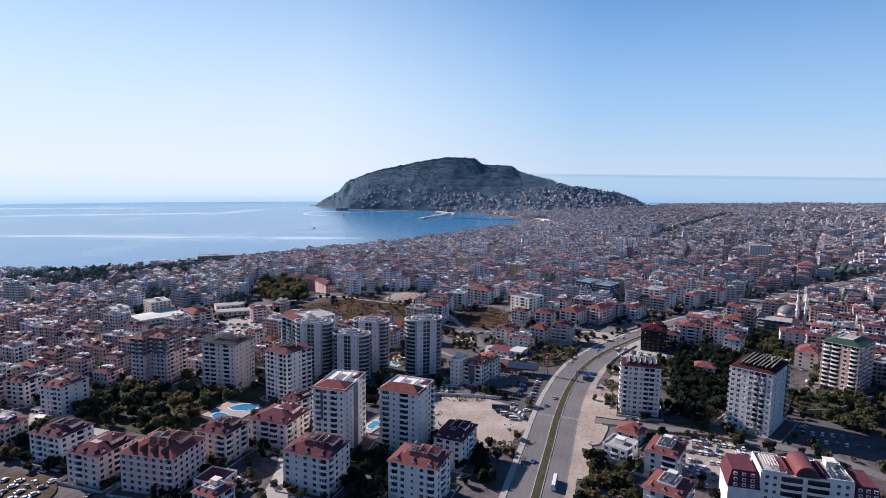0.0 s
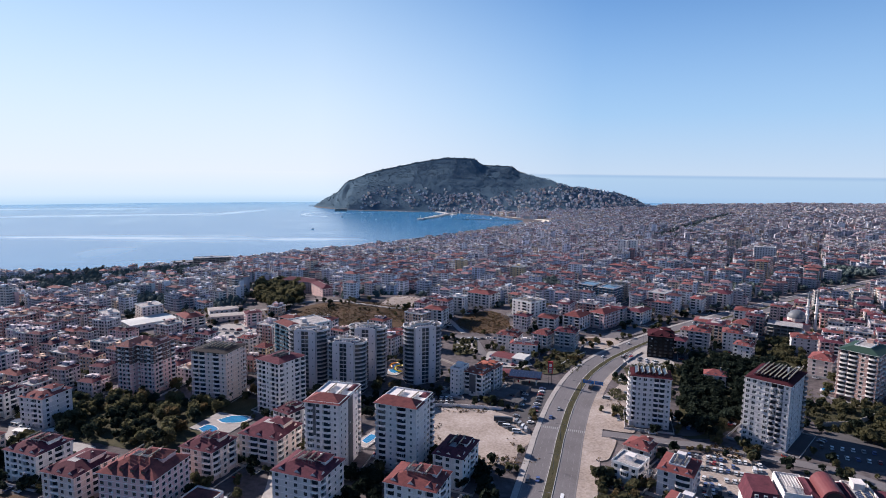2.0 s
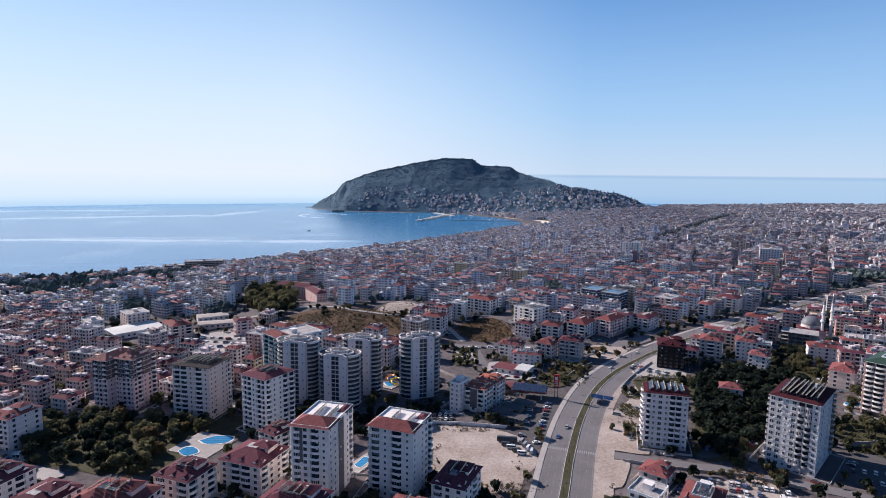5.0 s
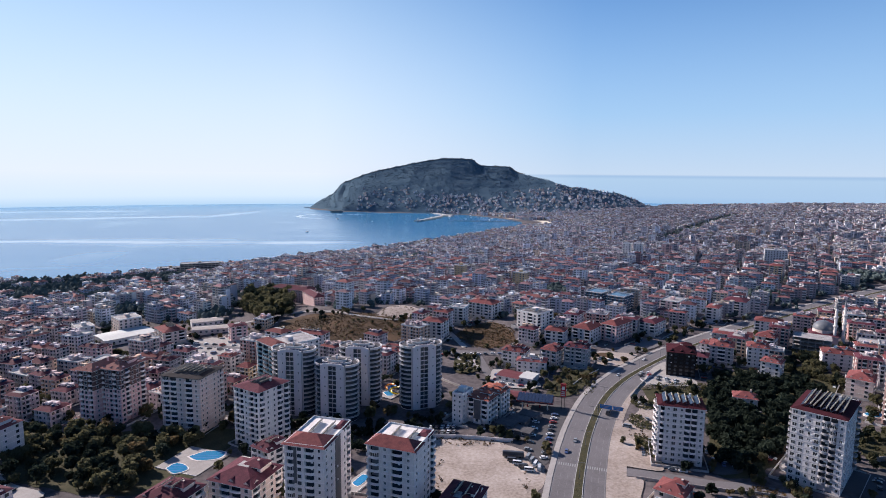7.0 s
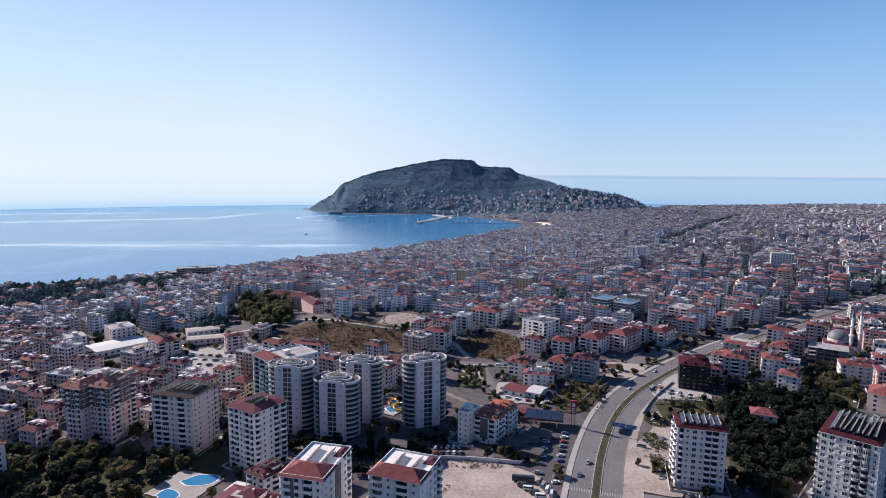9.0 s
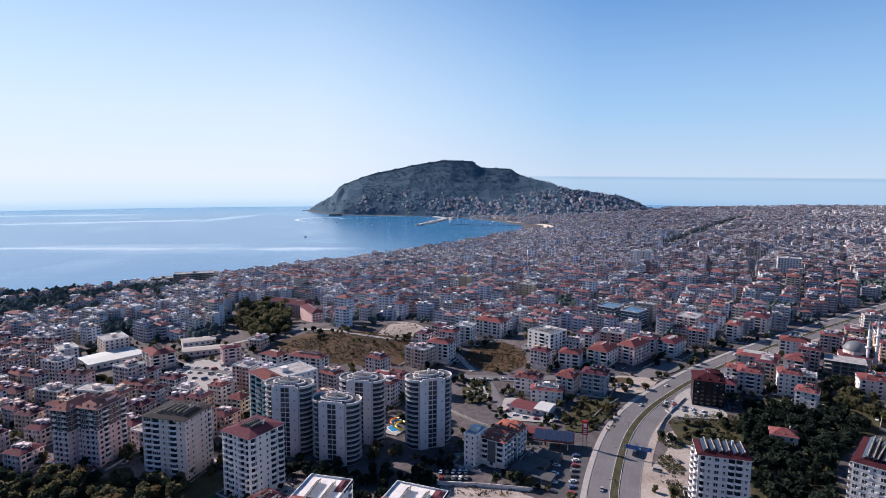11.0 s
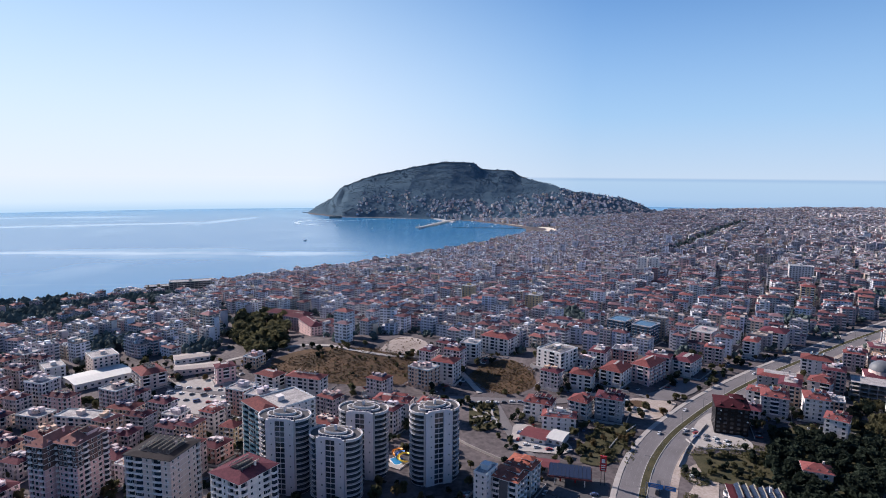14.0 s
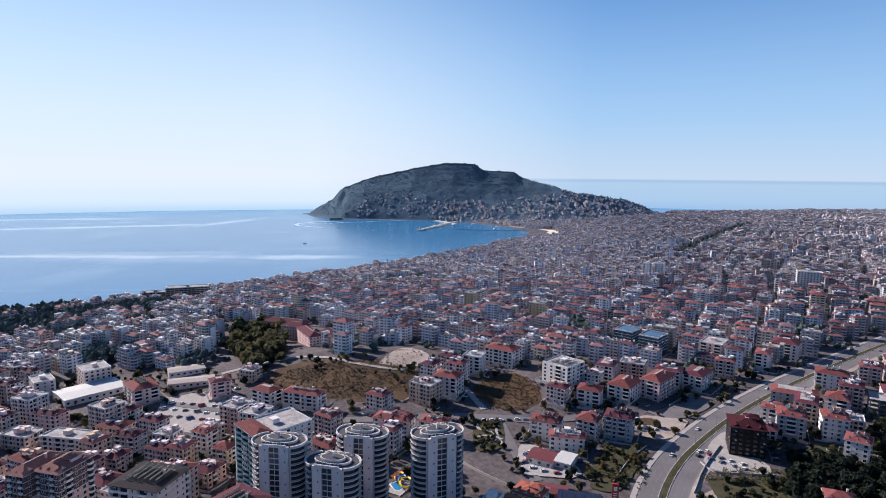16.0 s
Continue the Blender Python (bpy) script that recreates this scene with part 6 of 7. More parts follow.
grove([(-120, 330), (-100, 285), (-75, 285), (-70, 300), (-95, 335)], 14, .6, 1.0, [0, 4])
grove([(-225, 330), (-240, 310), (-180, 300), (-170, 315)], 12, .6, 1.1, [0, 4])
grove([(70, 450), (95, 445), (118, 478), (100, 500), (80, 478)], 44, .4, .8, [3, 4, 5, 3])
grove([(-150, 610), (-95, 582), (-60, 568), (-20, 590), (-25, 640), (-70, 640), (-140, 655)], 16, .4, .8, [3, 4, 0])
grove([(-78, 398), (-40, 392), (-5, 412), (4, 384), (-20, 362), (-66, 360)], 60, .7, 1.3, [0, 1, 2])
grove([(-128, 404), (-112, 430), (-75, 402), (-82, 380)], 24, .7, 1.2, [0, 1])
grove([(0, 400), (10, 440), (-5, 470), (-35, 470), (-30, 445), (-2, 450)], 16, .6, 1.1, [0, 5, 3])
for px, py in ((-86, 292), (-83, 290), (-80, 287), (-77, 285), (-96, 280), (-92, 268), (-99, 262)):
    tree(px, py, random.uniform(.55, .9), "cypress")
hedge = []
for i in range(0, len(FINE)):
    if FINE[i][1] > 780:
        break
    for k in range(2):
        hedge.append((FINE[i][0] + random.uniform(-1.2, 1.2), FINE[i][1] + random.uniform(-.7, .7), random.uniform(.25, .75)))


def tuft_stuff(name, spots, mt, label, category):
    """Many low bushes in one mesh."""
    v, f = [], []
    for x, y, s in spots:
        z = ground_z(x, y) + .25
        for k in range(7):
            a, t = random.uniform(0, 6.28), random.uniform(.2, 1.2)
            p = Vector((x + math.cos(a) * s * .7, y + math.sin(a) * s * .7, z + s * random.uniform(.1, .8)))
            u, w = Vector((math.cos(a + 1), math.sin(a + 1), .3)) * s * .5, Vector((-math.sin(a) * math.cos(t), math.cos(a) * math.cos(t), math.sin(t))) * s * .5
            o = len(v)
            v += [tuple(p + u), tuple(p + w), tuple(p - u), tuple(p - w)]
            f.append((o, o + 1, o + 2, o + 3))
    return tagged(put(name, pydata(name, v, f, [mt])), label, category, kind="stuff")


tuft_stuff("hedge", hedge, M_leaf2, "low olive hedge along the road median", "hedge")


# ---- the town between: ordinary blocks, shared models set on a turned grid ----
def seen_zone(x, y, wide=.82, pad=60):
    return abs(x) < wide * max(y, 0) + pad


MODELS = []
rng = random.Random(11)
for i in range(16):
    w, d, fl = rng.choice((13, 15, 17, 20)), rng.choice((12, 14, 16)), rng.choice((3, 4, 4, 5, 5, 6))
    fr = {13: "bwsb", 15: "wbsbw", 17: "bwbwb", 20: "bwsbwb"}[w]
    m = apartment(0, -400, 0, w, d, fl, "ordinary apartment block with pale walls", M_wall, roof="hip" if i % 4 else "flat", roofmat=(M_tile, M_tile_dark, M_tile_dark)[i % 3], front=fr, right="wbsw" if d < 16 else "bwsbw",
                  detail=False, cut=rng.choice((.1, .3, .5)), balc=M_white)
    g = [gmove(gjoin([gmove(gbox(-.9, -.8, -.04, .9, .8, .04, 0), Matrix.Translation((0, 0, .8)) @ Matrix.Rotation(radians(38), 4, "X")), gbox(-1, .5, 1.0, 1, 1.1, 1.6, 1), gbox(-.05, .6, -1.5, .05, .8, 1, 1)]),
               Matrix.Translation((rng.uniform(-.35, .35) * w, rng.uniform(-.25, .25) * d, fl * 3 + .6 + min(w, d) * .11)) @ Matrix.Rotation(radians(80), 4, "Z")) for _ in range(rng.randint(5, 10))]
    g += [gmove(gbox(-1.5, -1.4, -1, 1.5, 1.4, 2.2, 1), Matrix.Translation((rng.uniform(-.3, .3) * w, rng.uniform(-.3, .3) * d, fl * 3 + .6 + min(w, d) * .1))) for _ in range(2)]
    o = put("roof_heater", gmesh("roof_heater", g, M_panel, M_wall), m)
    o["kind"] = "stuff"
    MODELS.append((m, max(w, d)))
TAKEN[:] = [t for t in TAKEN if t[1] > -300]
TOWN_LABELS = ["pale apartment block with tiled roof", "ordinary apartment block with balconies and red roof", "low town block with tiled roof and heaters"]
grid = radians(-33)
far_spots, PLOTS = [], []
for i in range(-80, 170):
    for j in range(-70, 170):
        u, v = i * 20.5 + (4 if i % 3 == 0 else 0) + rng.uniform(-2.5, 2.5), j * 21.0 + (5 if j % 4 == 0 else 0) + rng.uniform(-2.5, 2.5)
        x, y = 100 + u * math.cos(grid) - v * math.sin(grid), 500 + u * math.sin(grid) + v * math.cos(grid)
        wx, wy = noise.noise((x * .004, y * .004, 2.0)), noise.noise((x * .004, y * .004, 9.0))
        x, y = x + wx * 26 + rng.uniform(-2, 2), y + wy * 26 + rng.uniform(-2, 2)
        if y < 225 or not seen_zone(x, y) or y > 3040:
            continue
        if y > 640 or abs(x) > 470:
            far_spots.append((x, y))
            continue
        if y < 335 and x > -165 or rng.random() < .05 or float(shore_distance(x, y)) < 25 or not is_free(x, y, 8.5):
            continue
        m, size = rng.choice(MODELS)
        yaw = -33 + (14 if x < -120 else 0) + rng.choice((0, 0, 0, 90, 180)) + rng.uniform(-6, 6)
        b = copy_thing(m, pose(x, y, ground_z(x, y), 0, 0, yaw))
        b["label"] = rng.choice(TOWN_LABELS)
        b["group"] = "town blocks"
        take(x, y, size * .42)
        PLOTS.append((x, y, yaw, size))
# garden and street trees wherever there is room, and low walls round the plots
for _ in range(3600):
    y = rng.uniform(235, 660)
    x = rng.uniform(-.85 * y - 40, .85 * y + 40)
    if is_free(x, y, -1.5):
        tree(x, y, rng.uniform(.45, 1.15), rng.choice((0, 1, 2, 3, 4, 3, 5)), low=True)
        take(x, y, 3.2)
walls = []
for x, y, yaw, size in PLOTS:
    a, h = size * .5 + rng.uniform(2.2, 3.6), rng.uniform(.9, 1.8)
    m = pose(x, y, ground_z(x, y), 0, 0, yaw)
    for k in range(4):
        if rng.random() < .7:
            walls.append(gmove(gbox(-a, -a - .12, -1, a, -a + .12, h), m @ Matrix.Rotation(k * math.pi / 2, 4, "Z")))
for x, y, yaw, size in HEROES:
    if y < 225:
        continue
    a, h = size * .5 + rng.uniform(2.0, 3.4), rng.uniform(.9, 1.7)
    m = pose(x, y, ground_z(x, y), 0, 0, yaw)
    for k in range(4):
        q = m @ Matrix.Rotation(k * math.pi / 2, 4, "Z")
        ends = [q @ Vector((s * a, -a, 0)) for s in (-1, 0, 1)]
        if all(math.hypot(LINE[i][0] - p.x, LINE[i][1] - p.y) > 20 for i in range(0, len(LINE)) for p in ends) and all((p.x - hx) ** 2 + (p.y - hy) ** 2 > (hs * .55) ** 2 for p in ends for hx, hy, _, hs in HEROES if (hx, hy) != (x, y)):
            walls.append(gmove(gbox(-a, -a - .12, -1, a, -a + .12, h), q))
tagged(put("plot_wall", gmesh("plot_wall", walls, M_kerb)), "low pale walls round the building plots", "garden walls", kind="stuff")
tagged(put("tree_stand", pydata("tree_stand", STAND[0], STAND[1], [M_leaf, M_leaf2, M_leaf3, M_bark], STAND[2])), "dense stands of dark green trees", "trees", kind="stuff")
for m, _ in MODELS:
    for o in (*m.children_recursive, m):
        bpy.data.objects.remove(o)


# ---- the far town, too small and many to tell apart ----
def far_building(out, x, y, z, yaw, w, d, fl, fine, rnd, slope=False):
    V, F, I = out
    c, s = math.cos(yaw), math.sin(yaw)
    H = fl * 3.0 + .5

    def add(pts, faces, mi):
        o = len(V)
        V.extend((x + c * p[0] - s * p[1], y + s * p[0] + c * p[1], z + p[2]) for p in pts)
        F.extend(tuple(k + o for k in f) for f in faces)
        I.extend(mi)

    a, b = w / 2, d / 2
    # haze thinning to the right imitated by picking the darker wall more often
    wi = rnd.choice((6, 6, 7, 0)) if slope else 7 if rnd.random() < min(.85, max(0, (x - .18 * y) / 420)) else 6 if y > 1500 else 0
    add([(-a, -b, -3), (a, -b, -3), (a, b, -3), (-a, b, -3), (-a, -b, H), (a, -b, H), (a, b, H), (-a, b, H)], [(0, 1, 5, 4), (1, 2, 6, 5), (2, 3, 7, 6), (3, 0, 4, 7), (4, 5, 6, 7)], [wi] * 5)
    if rnd.random() < (.34 if x < -.33 * y else .66 if y < 1100 else .38):
        A, B, q = a + .6, b + .6, rnd.uniform(.5, 1.0)
        t = min(A, B) * q
        k = t * .42
        # the greyer hazed tile takes over beyond 1100 m
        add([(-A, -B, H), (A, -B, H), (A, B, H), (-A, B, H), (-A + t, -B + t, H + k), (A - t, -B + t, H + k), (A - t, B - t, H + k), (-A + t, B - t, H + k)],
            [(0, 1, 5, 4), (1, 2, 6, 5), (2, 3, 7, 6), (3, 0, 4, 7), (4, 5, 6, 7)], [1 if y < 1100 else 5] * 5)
        hz = H + k
    else:
        add([(-a, -b, H + .02), (a, -b, H + .02), (a, b, H + .02), (-a, b, H + .02), (-a, -b, H + .9), (a, -b, H + .9), (a, b, H + .9), (-a, b, H + .9)], [(0, 1, 5, 4), (1, 2, 6, 5), (2, 3, 7, 6), (3, 0, 4, 7), (0, 1, 2, 3)], [2] * 5)
        e = rnd.uniform(1.2, 2.2)
        add([(-e, -e, H), (e, -e, H), (e, e, H), (-e, e, H), (-e, -e, H + 2.6), (e, -e, H + 2.6), (e, e, H + 2.6), (-e, e, H + 2.6)], [(0, 1, 5, 4), (1, 2, 6, 5), (2, 3, 7, 6), (3, 0, 4, 7), (4, 5, 6, 7)], [0] * 5)
        hz = H + .9
    if rnd.random() < .55:
        # a lower wing at one side
        sx, ww, wd, wh = rnd.choice((-1, 1)), rnd.uniform(3, 6), d * rnd.uniform(.45, .8), H - 3 * rnd.choice((-1, 1, 1, 2))
        x0, x1, y1 = (a, a + ww, wd / 2) if sx > 0 else (-a - ww, -a, wd / 2)
        yo = rnd.uniform(-.2, .2) * d
        add([(x0, yo - y1, -3), (x1, yo - y1, -3), (x1, yo + y1, -3), (x0, yo + y1, -3), (x0, yo - y1, wh), (x1, yo - y1, wh), (x1, yo + y1, wh), (x0, yo + y1, wh)],
            [(0, 1, 5, 4), (1, 2, 6, 5), (2, 3, 7, 6), (3, 0, 4, 7)], [wi] * 4)
        add([(x0 - .3, yo - y1 - .3, wh), (x1 + .3, yo - y1 - .3, wh), (x1 + .3, yo + y1 + .3, wh), (x0 - .3, yo + y1 + .3, wh), (x0, yo - y1, wh + .5), (x1, yo - y1, wh + .5), (x1, yo + y1, wh + .5), (x0, yo + y1, wh + .5)],
            [(0, 1, 5, 4), (1, 2, 6, 5), (2, 3, 7, 6), (3, 0, 4, 7), (4, 5, 6, 7)], [rnd.choice((1, 2))] * 5)
        for f in range(max(1, int(wh / 3))):
            u = (x0 + x1) / 2
            add([(u - 1, yo - y1 - .06, f * 3 + 1.2), (u + 1, yo - y1 - .06, f * 3 + 1.2), (u + 1, yo - y1 - .06, f * 3 + 2.6), (u - 1, yo - y1 - .06, f * 3 + 2.6)], [(0, 1, 2, 3)], [3])
    for _ in range(rnd.randint(2, 6)):
        px, py, e = rnd.uniform(-.7, .7) * a, rnd.uniform(-.6, .6) * b, rnd.uniform(.5, .9)
        add([(px - e, py - e, hz - .5), (px + e, py - e, hz - .5), (px + e, py + e, hz - .5), (px - e, py + e, hz - .5), (px - e, py - e, hz + 1.1), (px + e, py - e, hz + 1.1), (px + e, py + e, hz + 1.1), (px - e, py + e, hz + 1.1)],
            [(0, 1, 5, 4), (1, 2, 6, 5), (2, 3, 7, 6), (3, 0, 4, 7), (4, 5, 6, 7)], [4 if rnd.random() < .6 else 3] * 5)
    for turn, L, off in ((0, w, b), (1, d, a), (2, w, b), (3, d, a))[:4 if fine else 2]:
        n = 1 if y > 1500 else max(2, int(L / (3.6 if fine else 5.5)))
        odd = rnd.randint(0, 1)
        for f in range(fl):
            for k in range(n):
                u = -L / 2 + L * (k + .5) / n
                hw, z0, z1 = (.75 if n > 1 else L * .3, f * 3 + 1.3, f * 3 + (2.7 if n > 1 else 2.4))
                bal = n > 1 and (k + odd) % 2 == 0 and f > 0
                if bal:
                    hw, z0, z1 = L / n * .42, f * 3 + 1.35, f * 3 + 2.85
                p = [(u - hw, -off - .06, z0), (u + hw, -off - .06, z0), (u + hw, -off - .06, z1), (u - hw, -off - .06, z1)]
                fs, mi = [(0, 1, 2, 3)], [3]
                if bal and fine:
                    p += [(u - hw, -off - 1.1, f * 3 + .35), (u + hw, -off - 1.1, f * 3 + .35), (u + hw, -off - 1.1, f * 3 + 1.3), (u - hw, -off - 1.1, f * 3 + 1.3), (u - hw, -off, f * 3 + .35), (u + hw, -off, f * 3 + .35), (u - hw, -off, f * 3 + 1.3), (u + hw, -off, f * 3 + 1.3)]
                    fs += [(4, 5, 6, 7), (8, 4, 7, 10), (5, 9, 11, 6), (8, 9, 5, 4)]
                    mi += [4] * 4
                for _ in range(turn):
                    p = [(-q[1], q[0], q[2]) for q in p]
                add(p, fs, mi)


def far_tree(out, x, y, z, s, rnd, blobs=2, squat=1.0):
    V, F, I = out
    for _ in range(blobs):
        cx, cy, cz = x + rnd.uniform(-.5, .5) * s, y + rnd.uniform(-.5, .5) * s, z + s * rnd.uniform(.5, 1.0)
        o, r = len(V), s * rnd.uniform(.4, .65)
        V.append((cx, cy, cz + r * squat * rnd.uniform(.8, 1.2)))
        for ring, (zz, rr) in enumerate(((.35, .8), (-.4, .9))):
            for k in range(6):
                t = 1.047 * k + ring * .5
                q = r * rr * rnd.uniform(.7, 1.2)
                V.append((cx + q * math.cos(t), cy + q * math.sin(t), cz + r * squat * zz * rnd.uniform(.6, 1.3)))
        V.append((cx, cy, cz - r))
        for k in range(6):
            F.append((o, o + 1 + k, o + 1 + (k + 1) % 6))
            F.append((o + 1 + k, o + 7 + k, o + 7 + (k + 1) % 6, o + 1 + (k + 1) % 6))
            F.append((o + 7 + k, o + 13, o + 7 + (k + 1) % 6))
        I.extend([0] * 18)


extra = []
for x, y in far_spots:
    if y > 1050 and rng.random() < .6:
        extra.append((x + 10.5 * math.cos(grid) + rng.uniform(-2, 2), y + 10.5 * math.sin(grid) + rng.uniform(6, 11)))
far_spots += extra
FAR_MATS = [M_wall_far, M_tile_far, M_flat_far, M_glass_far, M_frame, M_tile_mute, M_wall_bay, M_wall_thin_haze]
bands = {}
woods = ([], [], [])
rnd = random.Random(5)
fx, fy = np.array([p[0] for p in far_spots]), np.array([p[1] for p in far_spots])
fs_, fz_, fh_ = shore_distance(fx, fy), lie(fx, fy), hill_height(fx, fy)
AVENUE = [(540, 1470), (582, 1537), (709, 1718), (856, 1922), (1057, 2164)]
AVENUE_LINE = smooth_line(AVENUE, 14)
LEAFY = [(-540, 845, 34), (-590, 920, 36), (-555, 945, 30), (-520, 880, 30), (-484, 895, 34), (-470, 922, 26), (-440, 938, 28), (-415, 962, 24), (-440, 800, 26), (-495, 815, 28), (-525, 775, 24), (-600, 850, 26), (-338, 702, 26), (-318, 722, 18), (-247, 662, 20), (-228, 668, 16), (-380, 860, 16), (600, 900, 40), (380, 760, 25), (150, 800, 25), (-60, 1150, 30)]
for (x, y), s, z, hh in zip(far_spots, fs_, fz_, fh_):
    if s < 20 or (s < 95 and 2010 < y < 2260) or (hh > 0 and y > 2470 and -660 < x < 1085):
        continue
    if any((x - a) ** 2 + (y - b) ** 2 < 19 ** 2 for a, b in AVENUE_LINE):
        continue
    leafy = any((x - a) ** 2 + (y - b) ** 2 < r * r for a, b, r in LEAFY)
    if leafy or rnd.random() < .06 or (y < 1400 and not is_free(x, y, 8)):
        if is_free(x, y, 4):
            for _ in range(14 if leafy else 4):
                far_tree(woods, x + rnd.uniform(-12, 12), y + rnd.uniform(-12, 12), z + (3 if leafy else 0), rnd.uniform(4, 8) if leafy else rnd.uniform(3, 6.5), rnd, 2 if y < 1000 else 1)
        continue
    fl = rnd.choice((3, 4, 4, 5, 5, 5, 6, 6) if y < 1250 else (2, 3, 3, 4, 4, 5) if y < 1700 else (2, 2, 3, 3, 4)) if y > 1650 or rnd.random() < .965 else rnd.choice((7, 8, 9))
    if s < 260:
        fl = min(fl, 4 if x < -300 else 5)
    k = 0 if y < 1100 else 1 if y < 1700 else 2
    far_building(bands.setdefault(k, ([], [], [])), x, y, z, radians(-33 + 22 * noise.noise((x * .003, y * .003, 4.0)) + rnd.choice((0, 0, 0, 14)) + rnd.uniform(-6, 6)), *((rnd.uniform(9.5, 16.5) * rnd.choice((1, 1, 1, 1.35)), rnd.uniform(9, 13.5)) if y < 1050 else (rnd.uniform(8, 13) * rnd.choice((1, 1, 1.6)), rnd.uniform(7.5, 11))), fl, y < 1050, rnd)
    for _ in range(rnd.choice((1, 1, 2))):
        far_tree(woods, x + rnd.uniform(9, 12), y + rnd.uniform(-11, 11), z, rnd.uniform(3.2, 6.6), rnd, 1)
# a wide avenue lined with trees runs through the far town
for px, py in smooth_line(AVENUE, 5):
    for off in (-12, 4, 12):
        if rnd.random() < .6:
            far_tree(woods, px + off + rnd.uniform(-3, 3), py - off * .4 + rnd.uniform(-3, 3), ground_z(px, py) + 1, rnd.uniform(4, 7), rnd, 1)
# houses on the flank of the castle hill and under it
for _ in range(1700):
    x, y = rnd.uniform(-60, 1060), rnd.uniform(2480, 2960)
    hz = float(hill_height(np.array([x]), np.array([y]))[0])
    if hz <= 0 or hz > 78 + max(0, (x - 280)) * .2 + 30 * noise.noise((x * .01, y * .01, 3)) or hz > 140:
        continue
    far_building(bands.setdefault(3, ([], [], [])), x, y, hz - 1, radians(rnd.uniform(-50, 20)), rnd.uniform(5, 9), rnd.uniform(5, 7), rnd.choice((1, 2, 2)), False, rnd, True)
for _ in range(300):
    x, y = rnd.uniform(-380, 160), rnd.uniform(2700, 2980)
    hz = float(rough_hill(np.array([[x]]), np.array([[y]]))[0, 0])
    if 10 < hz < 95 + 40 * noise.noise((x * .012, y * .012, 8)):
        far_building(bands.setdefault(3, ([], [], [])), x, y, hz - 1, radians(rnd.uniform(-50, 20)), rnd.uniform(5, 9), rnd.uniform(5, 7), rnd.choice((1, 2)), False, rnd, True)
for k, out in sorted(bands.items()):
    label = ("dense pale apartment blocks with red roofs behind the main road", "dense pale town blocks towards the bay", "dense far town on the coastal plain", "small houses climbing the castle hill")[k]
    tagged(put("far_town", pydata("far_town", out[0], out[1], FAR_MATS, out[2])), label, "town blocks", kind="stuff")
# trees along the shore
for (a, b), (c, d) in zip(SHORE[2:13], SHORE[3:14]):
    n = int(math.hypot(c - a, d - b) / 9)
    for i in range(n):
        t = (i + rnd.random()) / n
        x, y = a + (c - a) * t + rnd.uniform(10, 30), b + (d - b) * t - rnd.uniform(12, 40)
        far_tree(woods, x, y, ground_z(x, y), rnd.uniform(2.5, 6), rnd)
# palms along the beach, tall bare trunks with small heads
palms, trunks = ([], [], []), []
for (a, b), (c, d) in zip(SHORE[3:11], SHORE[4:12]):
    n = int(math.hypot(c - a, d - b) / 26)
    for i in range(n):
        t = (i + rnd.random()) / n
        x, y = a + (c - a) * t + rnd.uniform(16, 40), b + (d - b) * t - rnd.uniform(16, 50)
        z, h = ground_z(x, y), rnd.uniform(9, 15)
        trunks.append(gcyl(x, y, z - 1, z + h, .3, .2, 5))
        far_tree(palms, x, y, z + h - 1.5, 2.6, rnd, 2)
tagged(put("palm_heads", pydata("palm_heads", palms[0], palms[1], [M_leaf2])), "small dark palm heads along the beach", "palms", kind="stuff")
tagged(put("palm_trunks", gmesh("palm_trunks", trunks, M_bark)), "slim palm trunks along the beach", "palms", kind="stuff")
# scrub and pines on the hill
scrub = ([], [], [])
pts = [(rnd.uniform(-640, 1060), rnd.uniform(2500, 3120)) for _ in range(17000)]
hx, hy = np.array([p[0] for p in pts]), np.array([p[1] for p in pts])
hz = rough_hill(hx[None, :], hy[None, :])[0]
for (x, y), z in zip(pts, hz):
    if z > 9 and noise.noise((x * .012, y * .012, 7)) > -.5 + (.5 if x > 250 and z < 110 else 0):
        far_tree(scrub, x, y, z - 2.4, rnd.uniform(2.6, 5.0) * (1.2 if z > 150 else 1), rnd, 1, .55)
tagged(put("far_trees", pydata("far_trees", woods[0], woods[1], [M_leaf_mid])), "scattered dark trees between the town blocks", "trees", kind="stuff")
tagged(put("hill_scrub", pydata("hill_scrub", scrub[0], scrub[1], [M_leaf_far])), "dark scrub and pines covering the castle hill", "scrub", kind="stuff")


# ---- vehicles ----
PAINT = mat("car_paint", (.6, .6, .6), (.57, .57, .57), .5, .3, spec=.6, palette=[(1.2, 1.2, 1.2), (1.2, 1.2, 1.2), (1.15, 1.15, 1.15), (.9, .9, .92), (.45, .46, .48), (.1, .1, .11), (.55, .06, .05), (.12, .18, .4), (1.2, 1.2, 1.2), (.3, .31, .33)])
M_tyre = mat("tyre_rubber", (.02, .02, .02), (.03, .03, .03), 3, .9)


def g_body(L, W, prof):
    """A body drawn from its side profile, pulled in at the top."""
    n = len(prof)
    v = []
    for s in (-1, 1):
        for x, z in prof:
            v.append((x, s * (W / 2 - max(0, z - .85) * .22), z))
    f = [tuple(range(n)), tuple(range(n, 2 * n))[::-1]] + [(i, n + i, n + (i + 1) % n, (i + 1) % n) for i in range(n)]
    return v, f, [0] * len(f)


